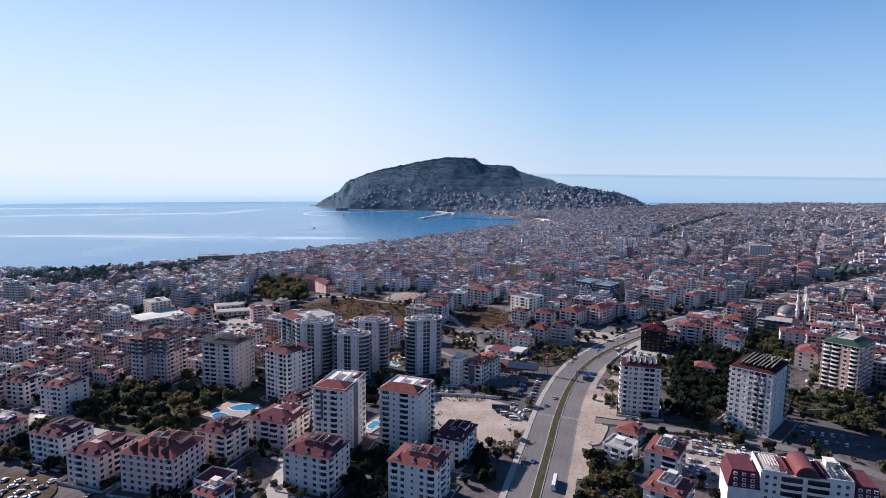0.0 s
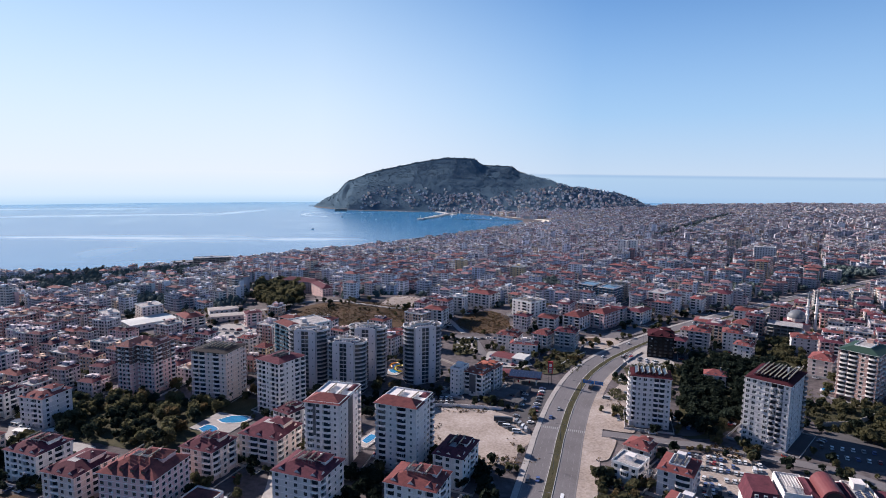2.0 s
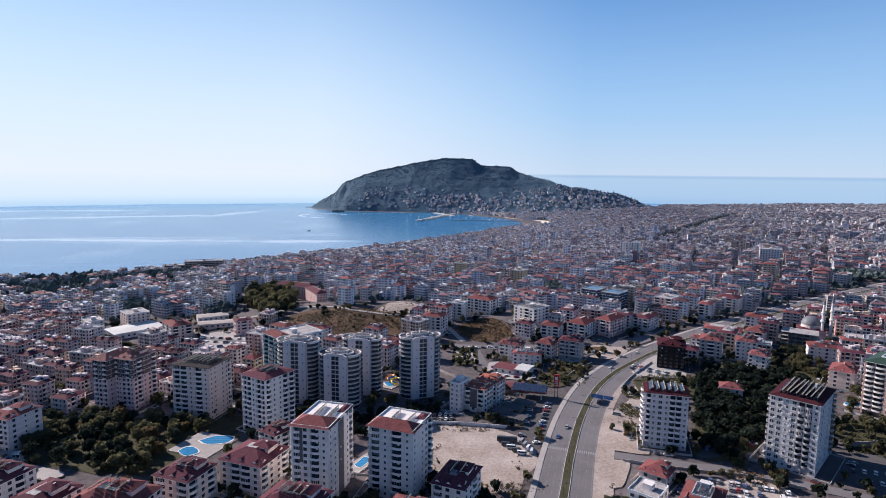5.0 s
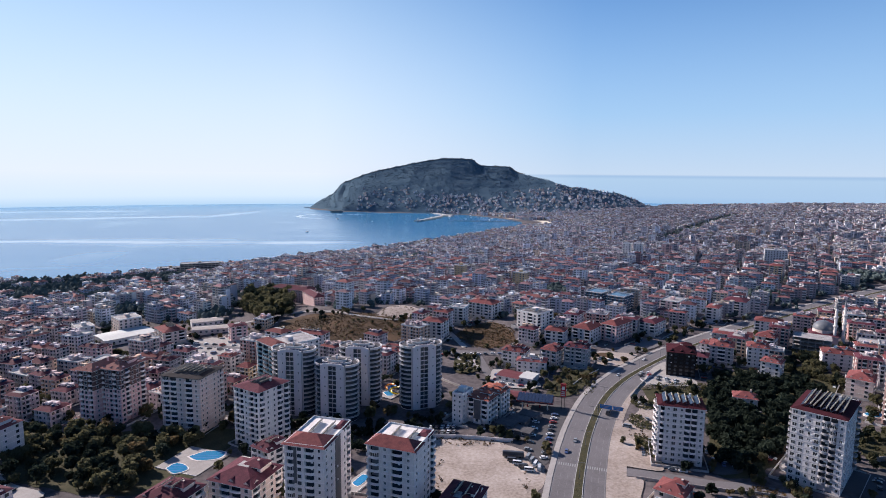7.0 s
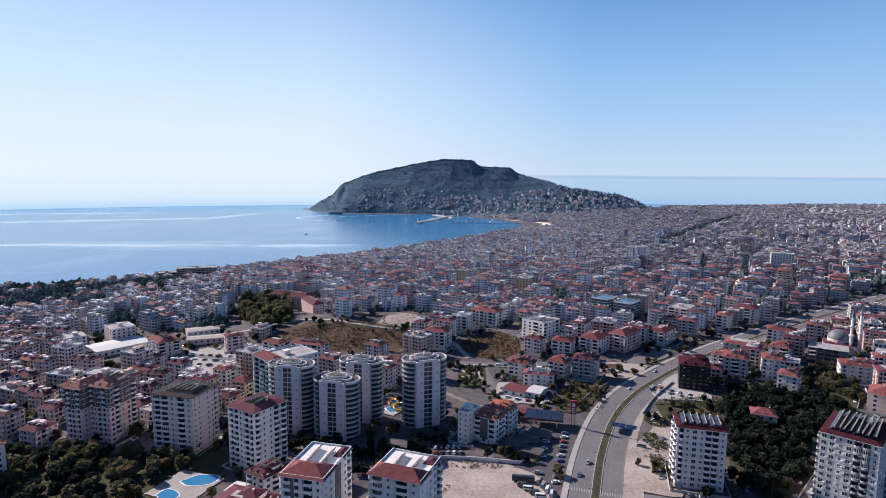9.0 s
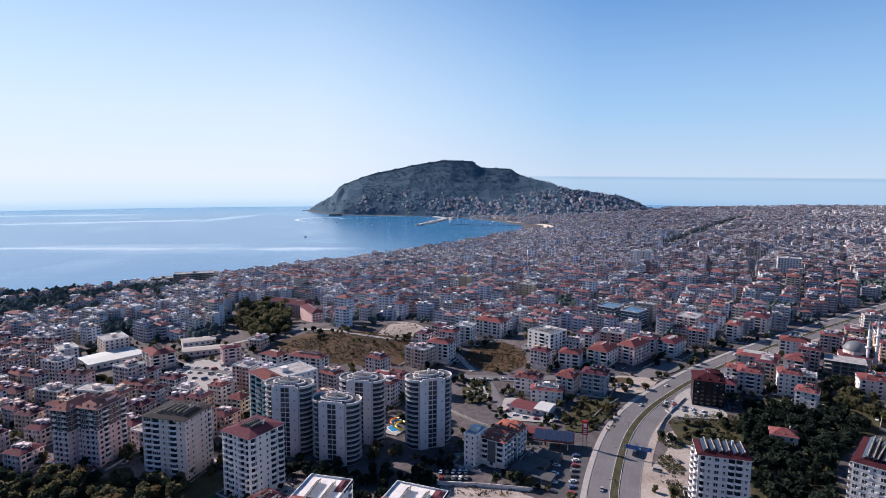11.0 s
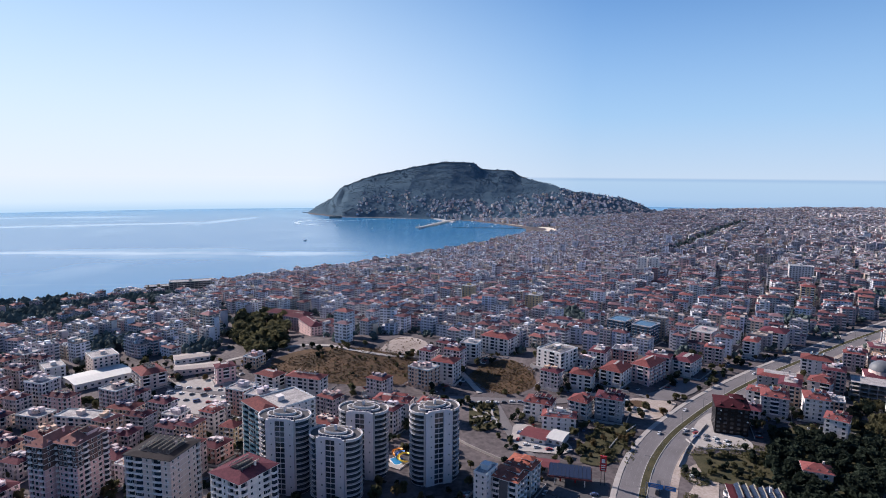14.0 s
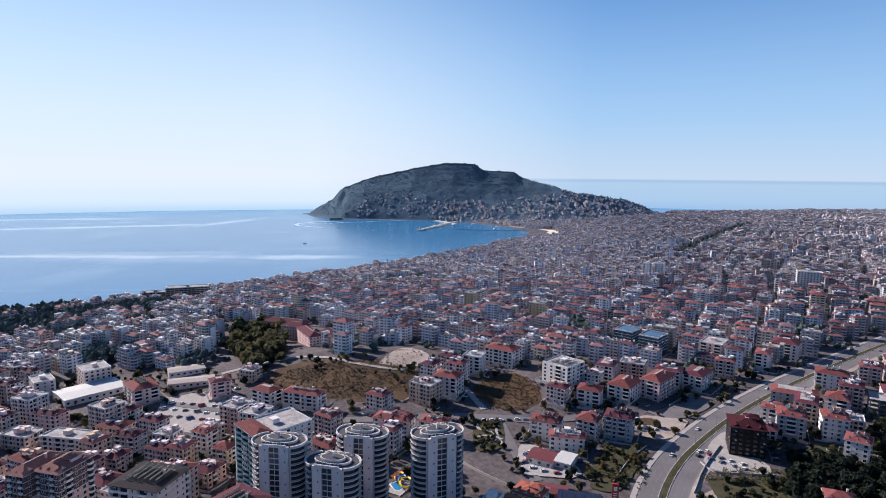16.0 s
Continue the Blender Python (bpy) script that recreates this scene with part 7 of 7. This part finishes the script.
CAR = {
    "car": ([(-2.1, .3), (2.1, .3), (2.15, .7), (1.9, .86), (1.0, .96), (-1.7, 1.0), (-2.15, .9)], 1.75,
            [(1.05, .94), (.38, 1.40), (-1.22, 1.42), (-1.85, .97)], (1.3, -1.3), .33),
    "van": ([(-2.7, .35), (2.6, .35), (2.65, .95), (2.2, 1.15), (1.7, 2.1), (-2.65, 2.15), (-2.7, 1.0)], 1.95, [(2.26, 1.2), (1.78, 2.0), (-2.4, 2.02), (-2.4, 1.25)], (1.7, -1.7), .36),
    "bus": ([(-5.6, .4), (5.6, .4), (5.65, 1.2), (5.5, 3.1), (-5.6, 3.1), (-5.65, 1.2)], 2.5, [(5.68, 1.4), (5.58, 2.7), (-5.3, 2.7), (-5.3, 1.4)], (3.6, -3.4), .48),
}
CARMESH = {}
for nm, (prof, W, win, ax, r) in CAR.items():
    CARMESH[nm] = (gmesh("body", [g_body(0, W, prof)] + ([gbox(-1.42, -.74, 1.39, .46, .74, 1.48)] if nm == "car" else []), PAINT), gmesh("glazing", [(lambda g: ([(x, y * 1.012, z) for x, y, z in g[0]], g[1], g[2]))(g_body(0, W, win))], M_glass),
                   gmesh("wheel", [gmove(gcyl(0, 0, -.12, .12, r, k=10), Matrix.Rotation(radians(90), 4, "X"))], M_tyre), ax, W, r,
                   gmesh("axle", [gmove(gcyl(0, 0, -W / 2, W / 2, r, k=8), Matrix.Rotation(radians(90), 4, "X"))], M_tyre))


def vehicle(kind, x, y, yaw, up=.3, group="", label=""):
    body, glass, wheel, ax, W, r, axle = CARMESH[kind]
    e = new(kind)
    e.matrix_basis = pose(x, y, ground_z(x, y) + up, 0, 0, yaw)
    put("body", body, e)
    put("glazing", glass, e)
    for px in ax:
        if "road" not in group:
            put("axle", axle, e, Matrix.Translation((px, 0, r)))
            continue
        for s in (-1, 1):
            put("wheel", wheel, e, Matrix.Translation((px, s * (W / 2 - .1), r)))
    lab = label or {"car": "parked car with dark windows", "van": "light delivery van with dark windows", "bus": "long bus with dark windows"}[kind]
    return tagged(e, lab, kind, group)


def along(s, off):
    """Plan place and heading on the main road, s metres from its start."""
    seg = np.linalg.norm(np.diff(LINE, axis=0), axis=1)
    cum = np.concatenate([[0], np.cumsum(seg)])
    i = int(np.clip(np.searchsorted(cum, s) - 1, 0, len(seg) - 1))
    d = (LINE[i + 1] - LINE[i]) / seg[i]
    p = LINE[i] + d * (s - cum[i]) + np.array([d[1], -d[0]]) * off
    return p[0], p[1], math.degrees(math.atan2(d[1], d[0]))


rv = random.Random(3)
for s, off, kind in ((250, -10.5, "van"), (252, -6, "car"), (232, 7, "bus"), (330, -9, "car"), (345, -6, "car"), (395, 7, "bus"), (470, -7, "car"), (490, 8, "car"), (520, -9, "car"), (545, 6.5, "car"), (610, 7.5, "van"), (640, -8, "car"),
                     (700, 8, "car"), (205, -8, "car"), (190, 9, "car"), (780, -8, "car"), (840, 7, "car")):
    x, y, h = along(s, off)
    vehicle(kind, x, y, h + (180 if off < 0 else 0), .36, "traffic on the road", {"car": "small car on the main road", "van": "white van on the main road", "bus": "white minibus on the main road"}[kind])
for row in range(3):
    for i in range(12):
        if rv.random() < .86:
            vehicle("car" if rv.random() < .9 else "van", 131 + i * 2.75 - row * 2.6 + rv.uniform(-.3, .3), 309 - i * 1.1 - row * 6.0 + rv.uniform(-.9, .9), 66 + rv.uniform(-9, 9), .2, "cars in the sandy lot")
for row in range(5):
    for i in range(7):
        if rv.random() < .72:
            vehicle("car" if rv.random() < .85 else "van", 118 + i * 3.3 + row * 2.4 + rv.uniform(-.5, .5), 261 + row * 5.9 - i * .9 + rv.uniform(-.8, .8), 68 + rv.uniform(-14, 14), .2, "cars in the sandy lot")
for i in range(11):
    t = i / 10
    vehicle("car", 54 + t * 17, 352 + t * 58, 10 + rv.uniform(-6, 6), .14, "cars beside the filling station")
    if i % 2 == 0:
        vehicle("car", 47 + t * 13, 362 + t * 46, -20 + rv.uniform(-6, 6), .14, "cars beside the filling station")
vehicle("bus", 38, 354, -8, .3, "parked coaches", "parked dark coach on the dirt lot")
for i in range(4):
    vehicle("van", 37 + i * 2.4, 349 - i * 3.6, -6 + rv.uniform(-4, 4), .3, "trucks on the dirt lot", "parked light truck on the dirt lot")
    vehicle("van", 46 + i * 1.2, 353 - i * 4.2, 70 + rv.uniform(-8, 8), .3, "trucks on the dirt lot", "parked light truck on the dirt lot")
for i in range(10):
    vehicle("car", 150 + i * 2.4 + rv.uniform(-.5, .5), 484 - i * 2.2 + (i % 2) * 8, 30 + rv.uniform(-10, 10), .16, "cars beside the black block")
for i in range(12):
    vehicle("car", 206 + (i % 6) * 4.6, 306 + (i // 6) * 12 - (i % 6) * 1.5, 60 + rv.uniform(-5, 5), .16, "cars in the shaded lot")
for i in range(18):
    vehicle("van" if i % 3 == 0 else "car", -222 + (i % 6) * 9 + rv.uniform(-1, 1), 580 - (i // 6) * 12 - (i % 6) * 2 + rv.uniform(-1, 1), 30 + rv.uniform(-8, 8), .14, "vans in the depot yard")
for i in range(9):
    vehicle("car", -70 + rv.uniform(-2, 2) - i * 1.0, 262 + i * 7.5, 100 + rv.uniform(-15, 15), .3, "cars on the narrow street")
for px, py, a in ((42, 488, 60), (45, 491, 62), (48, 494, 58), (44, 470, 10), (50, 466, 12), (57, 463, 8), (40, 478, 70), (132, 527, 30), (137, 523, 34), (130, 541, 80)):
    vehicle("car", px, py, a + rv.uniform(-6, 6), .45, "cars in the pale yards")
for i in range(9):
    vehicle("car", 2 + i * 6, 541 + rv.uniform(-1, 1), 2, .3, "cars on the town street")
for i in range(10):
    vehicle("car", -6 + (i % 5) * 3.4, 386 + (i // 5) * 7, 75 + rv.uniform(-5, 5), .12, "cars under the towers")
for i in range(9):
    vehicle("car", -246 + i * 5.4 + rv.uniform(-1, 1), 346 - i * 3.2 + rv.uniform(-2, 2), rv.uniform(0, 180), .75, "cars on the pale terrace")
for i in range(16):
    vehicle("car", -207 + (i % 4) * 7.2 + rv.uniform(-1.6, 1.6), 249 + (i // 4) * 5.2 - (i % 4) * .8 + rv.uniform(-1, 1), rv.uniform(0, 180), .5, "cars in the brown yard", "old car standing in the brown yard")
for i in range(6):
    vehicle("car", 139 + i * 2.5, 343 + (i % 2) * 5 - i * .4, 70 + rv.uniform(-6, 6), .5, "cars behind the block", "blue car parked in the shade")
for px, py in ((110, 391), (126, 402), (118, 372), (108, 362), (131, 428), (112, 345)):
    vehicle("van" if px == 110 else "car", px, py, rv.uniform(0, 180), .14, "cars on the dirt track")


# cars parked along the plots of the town, too many to pick apart
MIXED = mat("street_car_paint", (.6, .6, .6), (.57, .57, .57), .5, .3, spec=.6, islands=True, palette=[(1.2, 1.2, 1.2), (1.15, 1.15, 1.15), (.9, .9, .92), (.4, .41, .43), (.1, .1, .11), (.5, .06, .05), (1.2, 1.2, 1.2), (.12, .16, .3)])
g_car = [g_body(0, 1.75, CAR["car"][0])]
g_win = g_body(0, 1.77, CAR["car"][2])
g_all = []
for x, y, yaw, size in PLOTS + [q for q in HEROES if q[1] > 225]:
    for _ in range(5):
        k, a = rv.randint(0, 3), size * .5 + rv.uniform(4.6, 6.5)
        q = Matrix.Rotation(radians(yaw + 90 * k), 4, "Z") @ Vector((rv.uniform(-.5, .5) * size, -a, 0))
        px, py = x + q.x, y + q.y
        if all((px - hx) ** 2 + (py - hy) ** 2 > (hs * .62) ** 2 for hx, hy, _, hs in PLOTS + HEROES) and all(math.hypot(LINE[i][0] - px, LINE[i][1] - py) > 17 for i in range(0, len(LINE), 2)):
            m = pose(px, py, ground_z(px, py) + .15, 0, 0, yaw + 90 * k + rv.choice((0, 90)))
            g_all += [gmove(g_car[0], m), gmove((g_win[0], g_win[1], [1] * len(g_win[1])), m)]
tagged(put("street_cars", gmesh("street_cars", g_all, MIXED, M_glass)), "cars parked along the plots of the town", "parked cars", kind="stuff")


# ---- zebra crossing, lamps, walls ----
for side in (-1, 1):
    for i in range(9):
        x, y, h = along(316, side * (3.2 + i * 1.15))
        z = put("crossing_stripe", shared("zebra", lambda: gmesh("crossing_stripe", [gbox(-1.5, -.28, -.02, 1.5, .28, .012)], M_marking)), None, pose(x, y, ground_z(*LINE[min(range(len(LINE)), key=lambda k: math.hypot(LINE[k][0] - x, LINE[k][1] - y))]) + .35, 0, 0, h))
        tagged(z, "white stripe of the zebra crossing", "crossing stripe", "zebra crossing", "structure")


def street_lamp(x, y, h):
    e = new("street_lamp")
    e.matrix_basis = pose(x, y, ground_z(x, y) + .3, 0, 0, h)
    put("pole", shared("lpole", lambda: gmesh("pole", [gcyl(0, 0, -.5, 9, .12, .07, 7)], M_lead)), e)
    put("arm", shared("larm", lambda: gmesh("arm", [gbox(-.04, -2.2, 8.9, .04, 2.2, 9.0)], M_lead)), e)
    for s in (-1, 1):
        put("lamp_head", shared(("lhead", s), lambda: gmesh("lamp_head", [gbox(-.15, s * 2.2 - .4, 8.86, .15, s * 2.2 + .4, 9.02)], M_lead)), e)
    tagged(e, "grey double-armed street lamp on the median", "street lamp", "street lamps")


for s in range(150, 900, 38):
    x, y, h = along(s, 0)
    street_lamp(x, y, h)


def long_wall(pts, h, material, label, name="boundary_wall", t=.3):
    line = smooth_line(pts, 3)
    d = np.gradient(line, axis=0)
    d /= np.linalg.norm(d, axis=1)[:, None]
    nr = np.stack([d[:, 1], -d[:, 0]], 1) * t / 2
    v, f = [], []
    for p, q in zip(line, nr):
        z = ground_z(p[0], p[1])
        v += [(p[0] - q[0], p[1] - q[1], z - 1), (p[0] + q[0], p[1] + q[1], z - 1), (p[0] + q[0], p[1] + q[1], z + h), (p[0] - q[0], p[1] - q[1], z + h)]
    for i in range(len(line) - 1):
        a, b = 4 * i, 4 * i + 4
        f += [(a + j, a + (j + 1) % 4, b + (j + 1) % 4, b + j) for j in range(4)]
    return tagged(put(name, pydata(name, v, f, [material])), label, "wall")


long_wall([(-8, 380), (15, 377), (40, 372)], 2.2, M_white, "white boundary wall of the dirt lot")
long_wall([(222, 345), (245, 348), (275, 365), (300, 378)], 3, M_paving, "stone retaining wall below the green plot")
long_wall([(87, 452), (104, 478), (122, 498)], 1.4, M_kerb, "pale concrete wall along the road")
long_wall([(128, 440), (146, 468), (170, 498)], 1.4, M_kerb, "pale concrete wall along the road")
long_wall([(95, 330), (130, 318), (150, 313), (172, 300)], 1.5, M_paving, "low stone wall beside the side street")
long_wall([(147, 476), (150, 464), (166, 460.5), (184, 458)], 1.1, M_kerb, "pale retaining wall of the parking ground")
long_wall([(-10, 495), (8, 470), (30, 446)], 1.6, M_paving, "pale wall along the garden path")

# ---- shore: sand, breakwater, islet, boats ----
BEACH = smooth_line([(-760, 938), (-612, 958), (-538, 996), (-418, 1091), (-322, 1185), (-217, 1295), (-82, 1452), (57, 1662), (188, 1887), (274, 2018), (304, 2116), (321, 2232), (256, 2400)], 12)
d = np.gradient(BEACH, axis=0)
d /= np.linalg.norm(d, axis=1)[:, None]
V, F = [], []
for p, q in zip(BEACH, d):
    n = np.array([q[1], -q[0]])
    wide = 5 + 80 * math.exp(-((p[1] - 2130) / 130) ** 2)
    a, b = p - n * 6, p + n * wide
    V += [(a[0], a[1], .05), (b[0], b[1], max(2.2, ground_z(b[0], b[1]) + .4))]
for i in range(len(BEACH) - 1):
    F.append((2 * i, 2 * i + 1, 2 * i + 3, 2 * i + 2))
tagged(put("beach", pydata("beach", V, F, [M_sand])), "pale sandy beach along the bay", "beach", kind="structure")


def rubble(name, pts, w, h, n, label, mt):
    """A mound of tumbled rocks along a line, in one mesh."""
    line = smooth_line(pts, 6)
    v, f = [], []
    rr = random.Random(len(pts) + n)
    for p in line:
        for _ in range(n):
            o, s = len(v), rr.uniform(.5, 1) * h
            x, y = p[0] + rr.uniform(-w, w), p[1] + rr.uniform(-5, 5)
            v += [(x - s, y - s, -1), (x + s, y - s * .8, -1), (x + s * .9, y + s, -1), (x - s, y + s, -1), (x - s * .5, y - s * .5, s * 1.2), (x + s * .6, y - s * .4, s), (x + s * .4, y + s * .5, s * 1.3), (x - s * .5, y + s * .4, s)]
            f += [tuple(o + i for i in q) for q in ((0, 1, 5, 4), (1, 2, 6, 5), (2, 3, 7, 6), (3, 0, 4, 7), (4, 5, 6, 7))]
    return tagged(put(name, pydata(name, v, f, [mt])), label, "breakwater", kind="stuff")


rubble("breakwater", [(60, 2590), (20, 2480), (-15, 2360), (-50, 2270), (-86, 2215)], 7, 4, 6, "grey rock breakwater of the harbour", M_sand)
rubble("jetty", [(41, 2242), (177, 2231), (300, 2218)], 2.5, 2.0, 4, "low dark jetty in the bay", M_rock)


def quay(pts, wide, top, label, name="quay"):
    """A flat-topped mole of pale concrete along a line."""
    line = smooth_line(pts, 12)
    d = np.gradient(line, axis=0)
    d /= np.linalg.norm(d, axis=1)[:, None]
    v, f = [], []
    for p, q in zip(line, d):
        a, b = p - np.array([q[1], -q[0]]) * wide / 2, p + np.array([q[1], -q[0]]) * wide / 2
        v += [(a[0], a[1], -2), (b[0], b[1], -2), (b[0], b[1], top), (a[0], a[1], top)]
    for i in range(len(line) - 1):
        f += [(4 * i + j, 4 * i + (j + 1) % 4, 4 * i + 4 + (j + 1) % 4, 4 * i + 4 + j) for j in range(4)]
    f += [(3, 2, 1, 0), tuple(4 * (len(line) - 1) + j for j in range(4))]
    return tagged(put(name, pydata(name, v, f, [M_kerb])), label, "quay", kind="structure")


quay([(60, 2590), (20, 2500), (-22, 2380), (-55, 2275), (-81, 2190)], 11, 4.6, "pale flat-topped harbour mole")
quay([(-50, 2690), (0, 2600), (30, 2530), (52, 2462)], 16, 3.0, "pale concrete harbour quay")
beacon = new("harbour_beacon")
beacon.matrix_basis = pose(-80, 2198, 4.6)
put("tower", gmesh("tower", [gcyl(0, 0, 0, 9, 1.9, 1.4, 12)], M_white), beacon)
put("gallery", gmesh("gallery", [gcyl(0, 0, 9, 9.5, 2.2, 2.2, 12)], M_lead), beacon)
put("lantern", gmesh("lantern", [gcyl(0, 0, 9.5, 11.5, 1.0, .9, 10), gcyl(0, 0, 11.5, 12.6, 1.2, .1, 10)], M_white), beacon)
tagged(beacon, "small white harbour beacon at the end of the mole", "beacon")
M_foam = mat("wake_foam", (.62, .70, .76), (.30, .46, .58), .03, .5, fine=6, world_space=True)
for pts, wide in (([(-394, 2509), (-440, 2560), (-500, 2562), (-556, 2490), (-569, 2420), (-530, 2350), (-444, 2300)], 15), ([(-495, 2450), (-340, 2560), (-199, 2650), (-70, 2694)], 5)):
    line = smooth_line(pts, 8)
    d = np.gradient(line, axis=0)
    d /= np.linalg.norm(d, axis=1)[:, None]
    v, f = [], []
    for i, (p, q) in enumerate(zip(line, d)):
        t = wide * (.35 + .65 * math.sin(math.pi * (i + .5) / len(line))) * (1 + .5 * noise.noise((p[0] * .02, p[1] * .02, 5)))
        v += [(p[0] - q[1] * t / 2, p[1] + q[0] * t / 2, .05), (p[0] + q[1] * t / 2, p[1] - q[0] * t / 2, .05)]
    f = [(2 * i, 2 * i + 1, 2 * i + 3, 2 * i + 2) for i in range(len(line) - 1)]
    tagged(put("water_wake", pydata("water_wake", v, f, [M_foam])), "pale curved wake on the calm sea", "wake", kind="structure")
rubble("islet", [(-470, 2660), (-455, 2664), (-440, 2668)], 7, 9, 8, "dark rock islet off the cliff", M_rock)
hull = gmesh("hull", [gprism([(-4, -1.3), (3, -1.3), (5.5, 0), (3, 1.3), (-4, 1.3)], -.5, 1.2)], M_white)
cabin = gmesh("cabin", [gbox(-2, -.9, 1.2, 1.6, .9, 2.6)], M_frame)
for x, y in [(rv.uniform(-60, 240), rv.uniform(2280, 2560)) for _ in range(17)] + [(-390, 2298), (-245, 2188), (-391, 1786)]:
    if float(shore_distance(x, y)) > -25:
        continue
    e = new("boat")
    e.matrix_basis = pose(x, y, 0, 0, 0, rv.uniform(0, 360)) @ Matrix.Scale(1.15, 4)
    put("hull", hull, e)
    put("cabin", cabin, e)
    tagged(e, "small white boat on the bay", "boat", "boats in the bay")

# castle wall along the crest
V, F = [], []
xs = np.arange(-560, 420, 12)
cy, cz = ridge_at(xs)
cz = rough_hill(xs[None, :].astype(float), (cy - 6)[None, :])[0]
for i, (x, y, z) in enumerate(zip(xs, cy - 6, cz)):
    t = z + 3.2 + (3.5 if i % 7 == 0 else 0)
    V += [(x, y - 1, z - 6), (x, y - 1, t), (x, y + 1, t), (x, y + 1, z - 6)]
for i in range(len(xs) - 1):
    a, b = 4 * i, 4 * i + 4
    F += [(a + 1, a, b, b + 1), (a + 2, a + 1, b + 1, b + 2), (a + 3, a + 2, b + 2, b + 3)]
tagged(put("castle_wall", pydata("castle_wall", V, F, [M_rock])), "old grey castle wall along the crest", "castle wall")

# scrub on the dry fields and verges
def scrub_spots(cx, cy, rx, ry, n, s0, s1):
    rr = random.Random(int(cx * 7 + cy))
    out = []
    for _ in range(n):
        t, q = rr.uniform(0, 6.283), math.sqrt(rr.random())
        x, y = cx + rx * q * math.cos(t), cy + ry * q * math.sin(t)
        if all((x - bx) ** 2 + (y - by) ** 2 > (br * .8) ** 2 for bx, by, br in BLOCKS):
            out.append((x, y, rr.uniform(s0, s1)))
    return out


dry, green = [], []
for cx, cy, rx, ry, n in ((-92, 614, 62, 34, 1500), (42, 588, 26, 32, 900), (-45, 662, 18, 24, 80), (28, 300, 12, 10, 40), (113, 374, 5, 20, 30), (150, 312, 10, 9, 160), (22, 374, 28, 6, 120), (40, 326, 3, 12, 12), (30, 304, 22, 6, 90), (-2, 345, 3, 24, 20), (84, 262, 8, 45, 120)):
    dry += scrub_spots(cx, cy, rx, ry, n, .3, 1.1)
for cx, cy, rx, ry, n in ((200, 420, 60, 60, 500), (113, 366, 4, 16, 200), (120, 398, 6, 12, 160), (132, 428, 7, 10, 140), (258, 350, 36, 32, 420), (-190, 358, 42, 30, 420), (172, 458, 34, 9, 260), (96, 470, 14, 26, 240), (-78, 612, 50, 38, 160), (42, 588, 26, 32, 70)):
    green += scrub_spots(cx, cy, rx, ry, n, .4, 1.3)
M_straw = mat("dry_scrub", (.17, .105, .055), (.09, .065, .035), .5, .95, 0, spec=.05)
tuft_stuff("dry_scrub", dry, M_straw, "dry brown scrub on the slopes", "scrub")
tuft_stuff("green_scrub", green, M_leaf2, "low green undergrowth below the trees", "undergrowth")
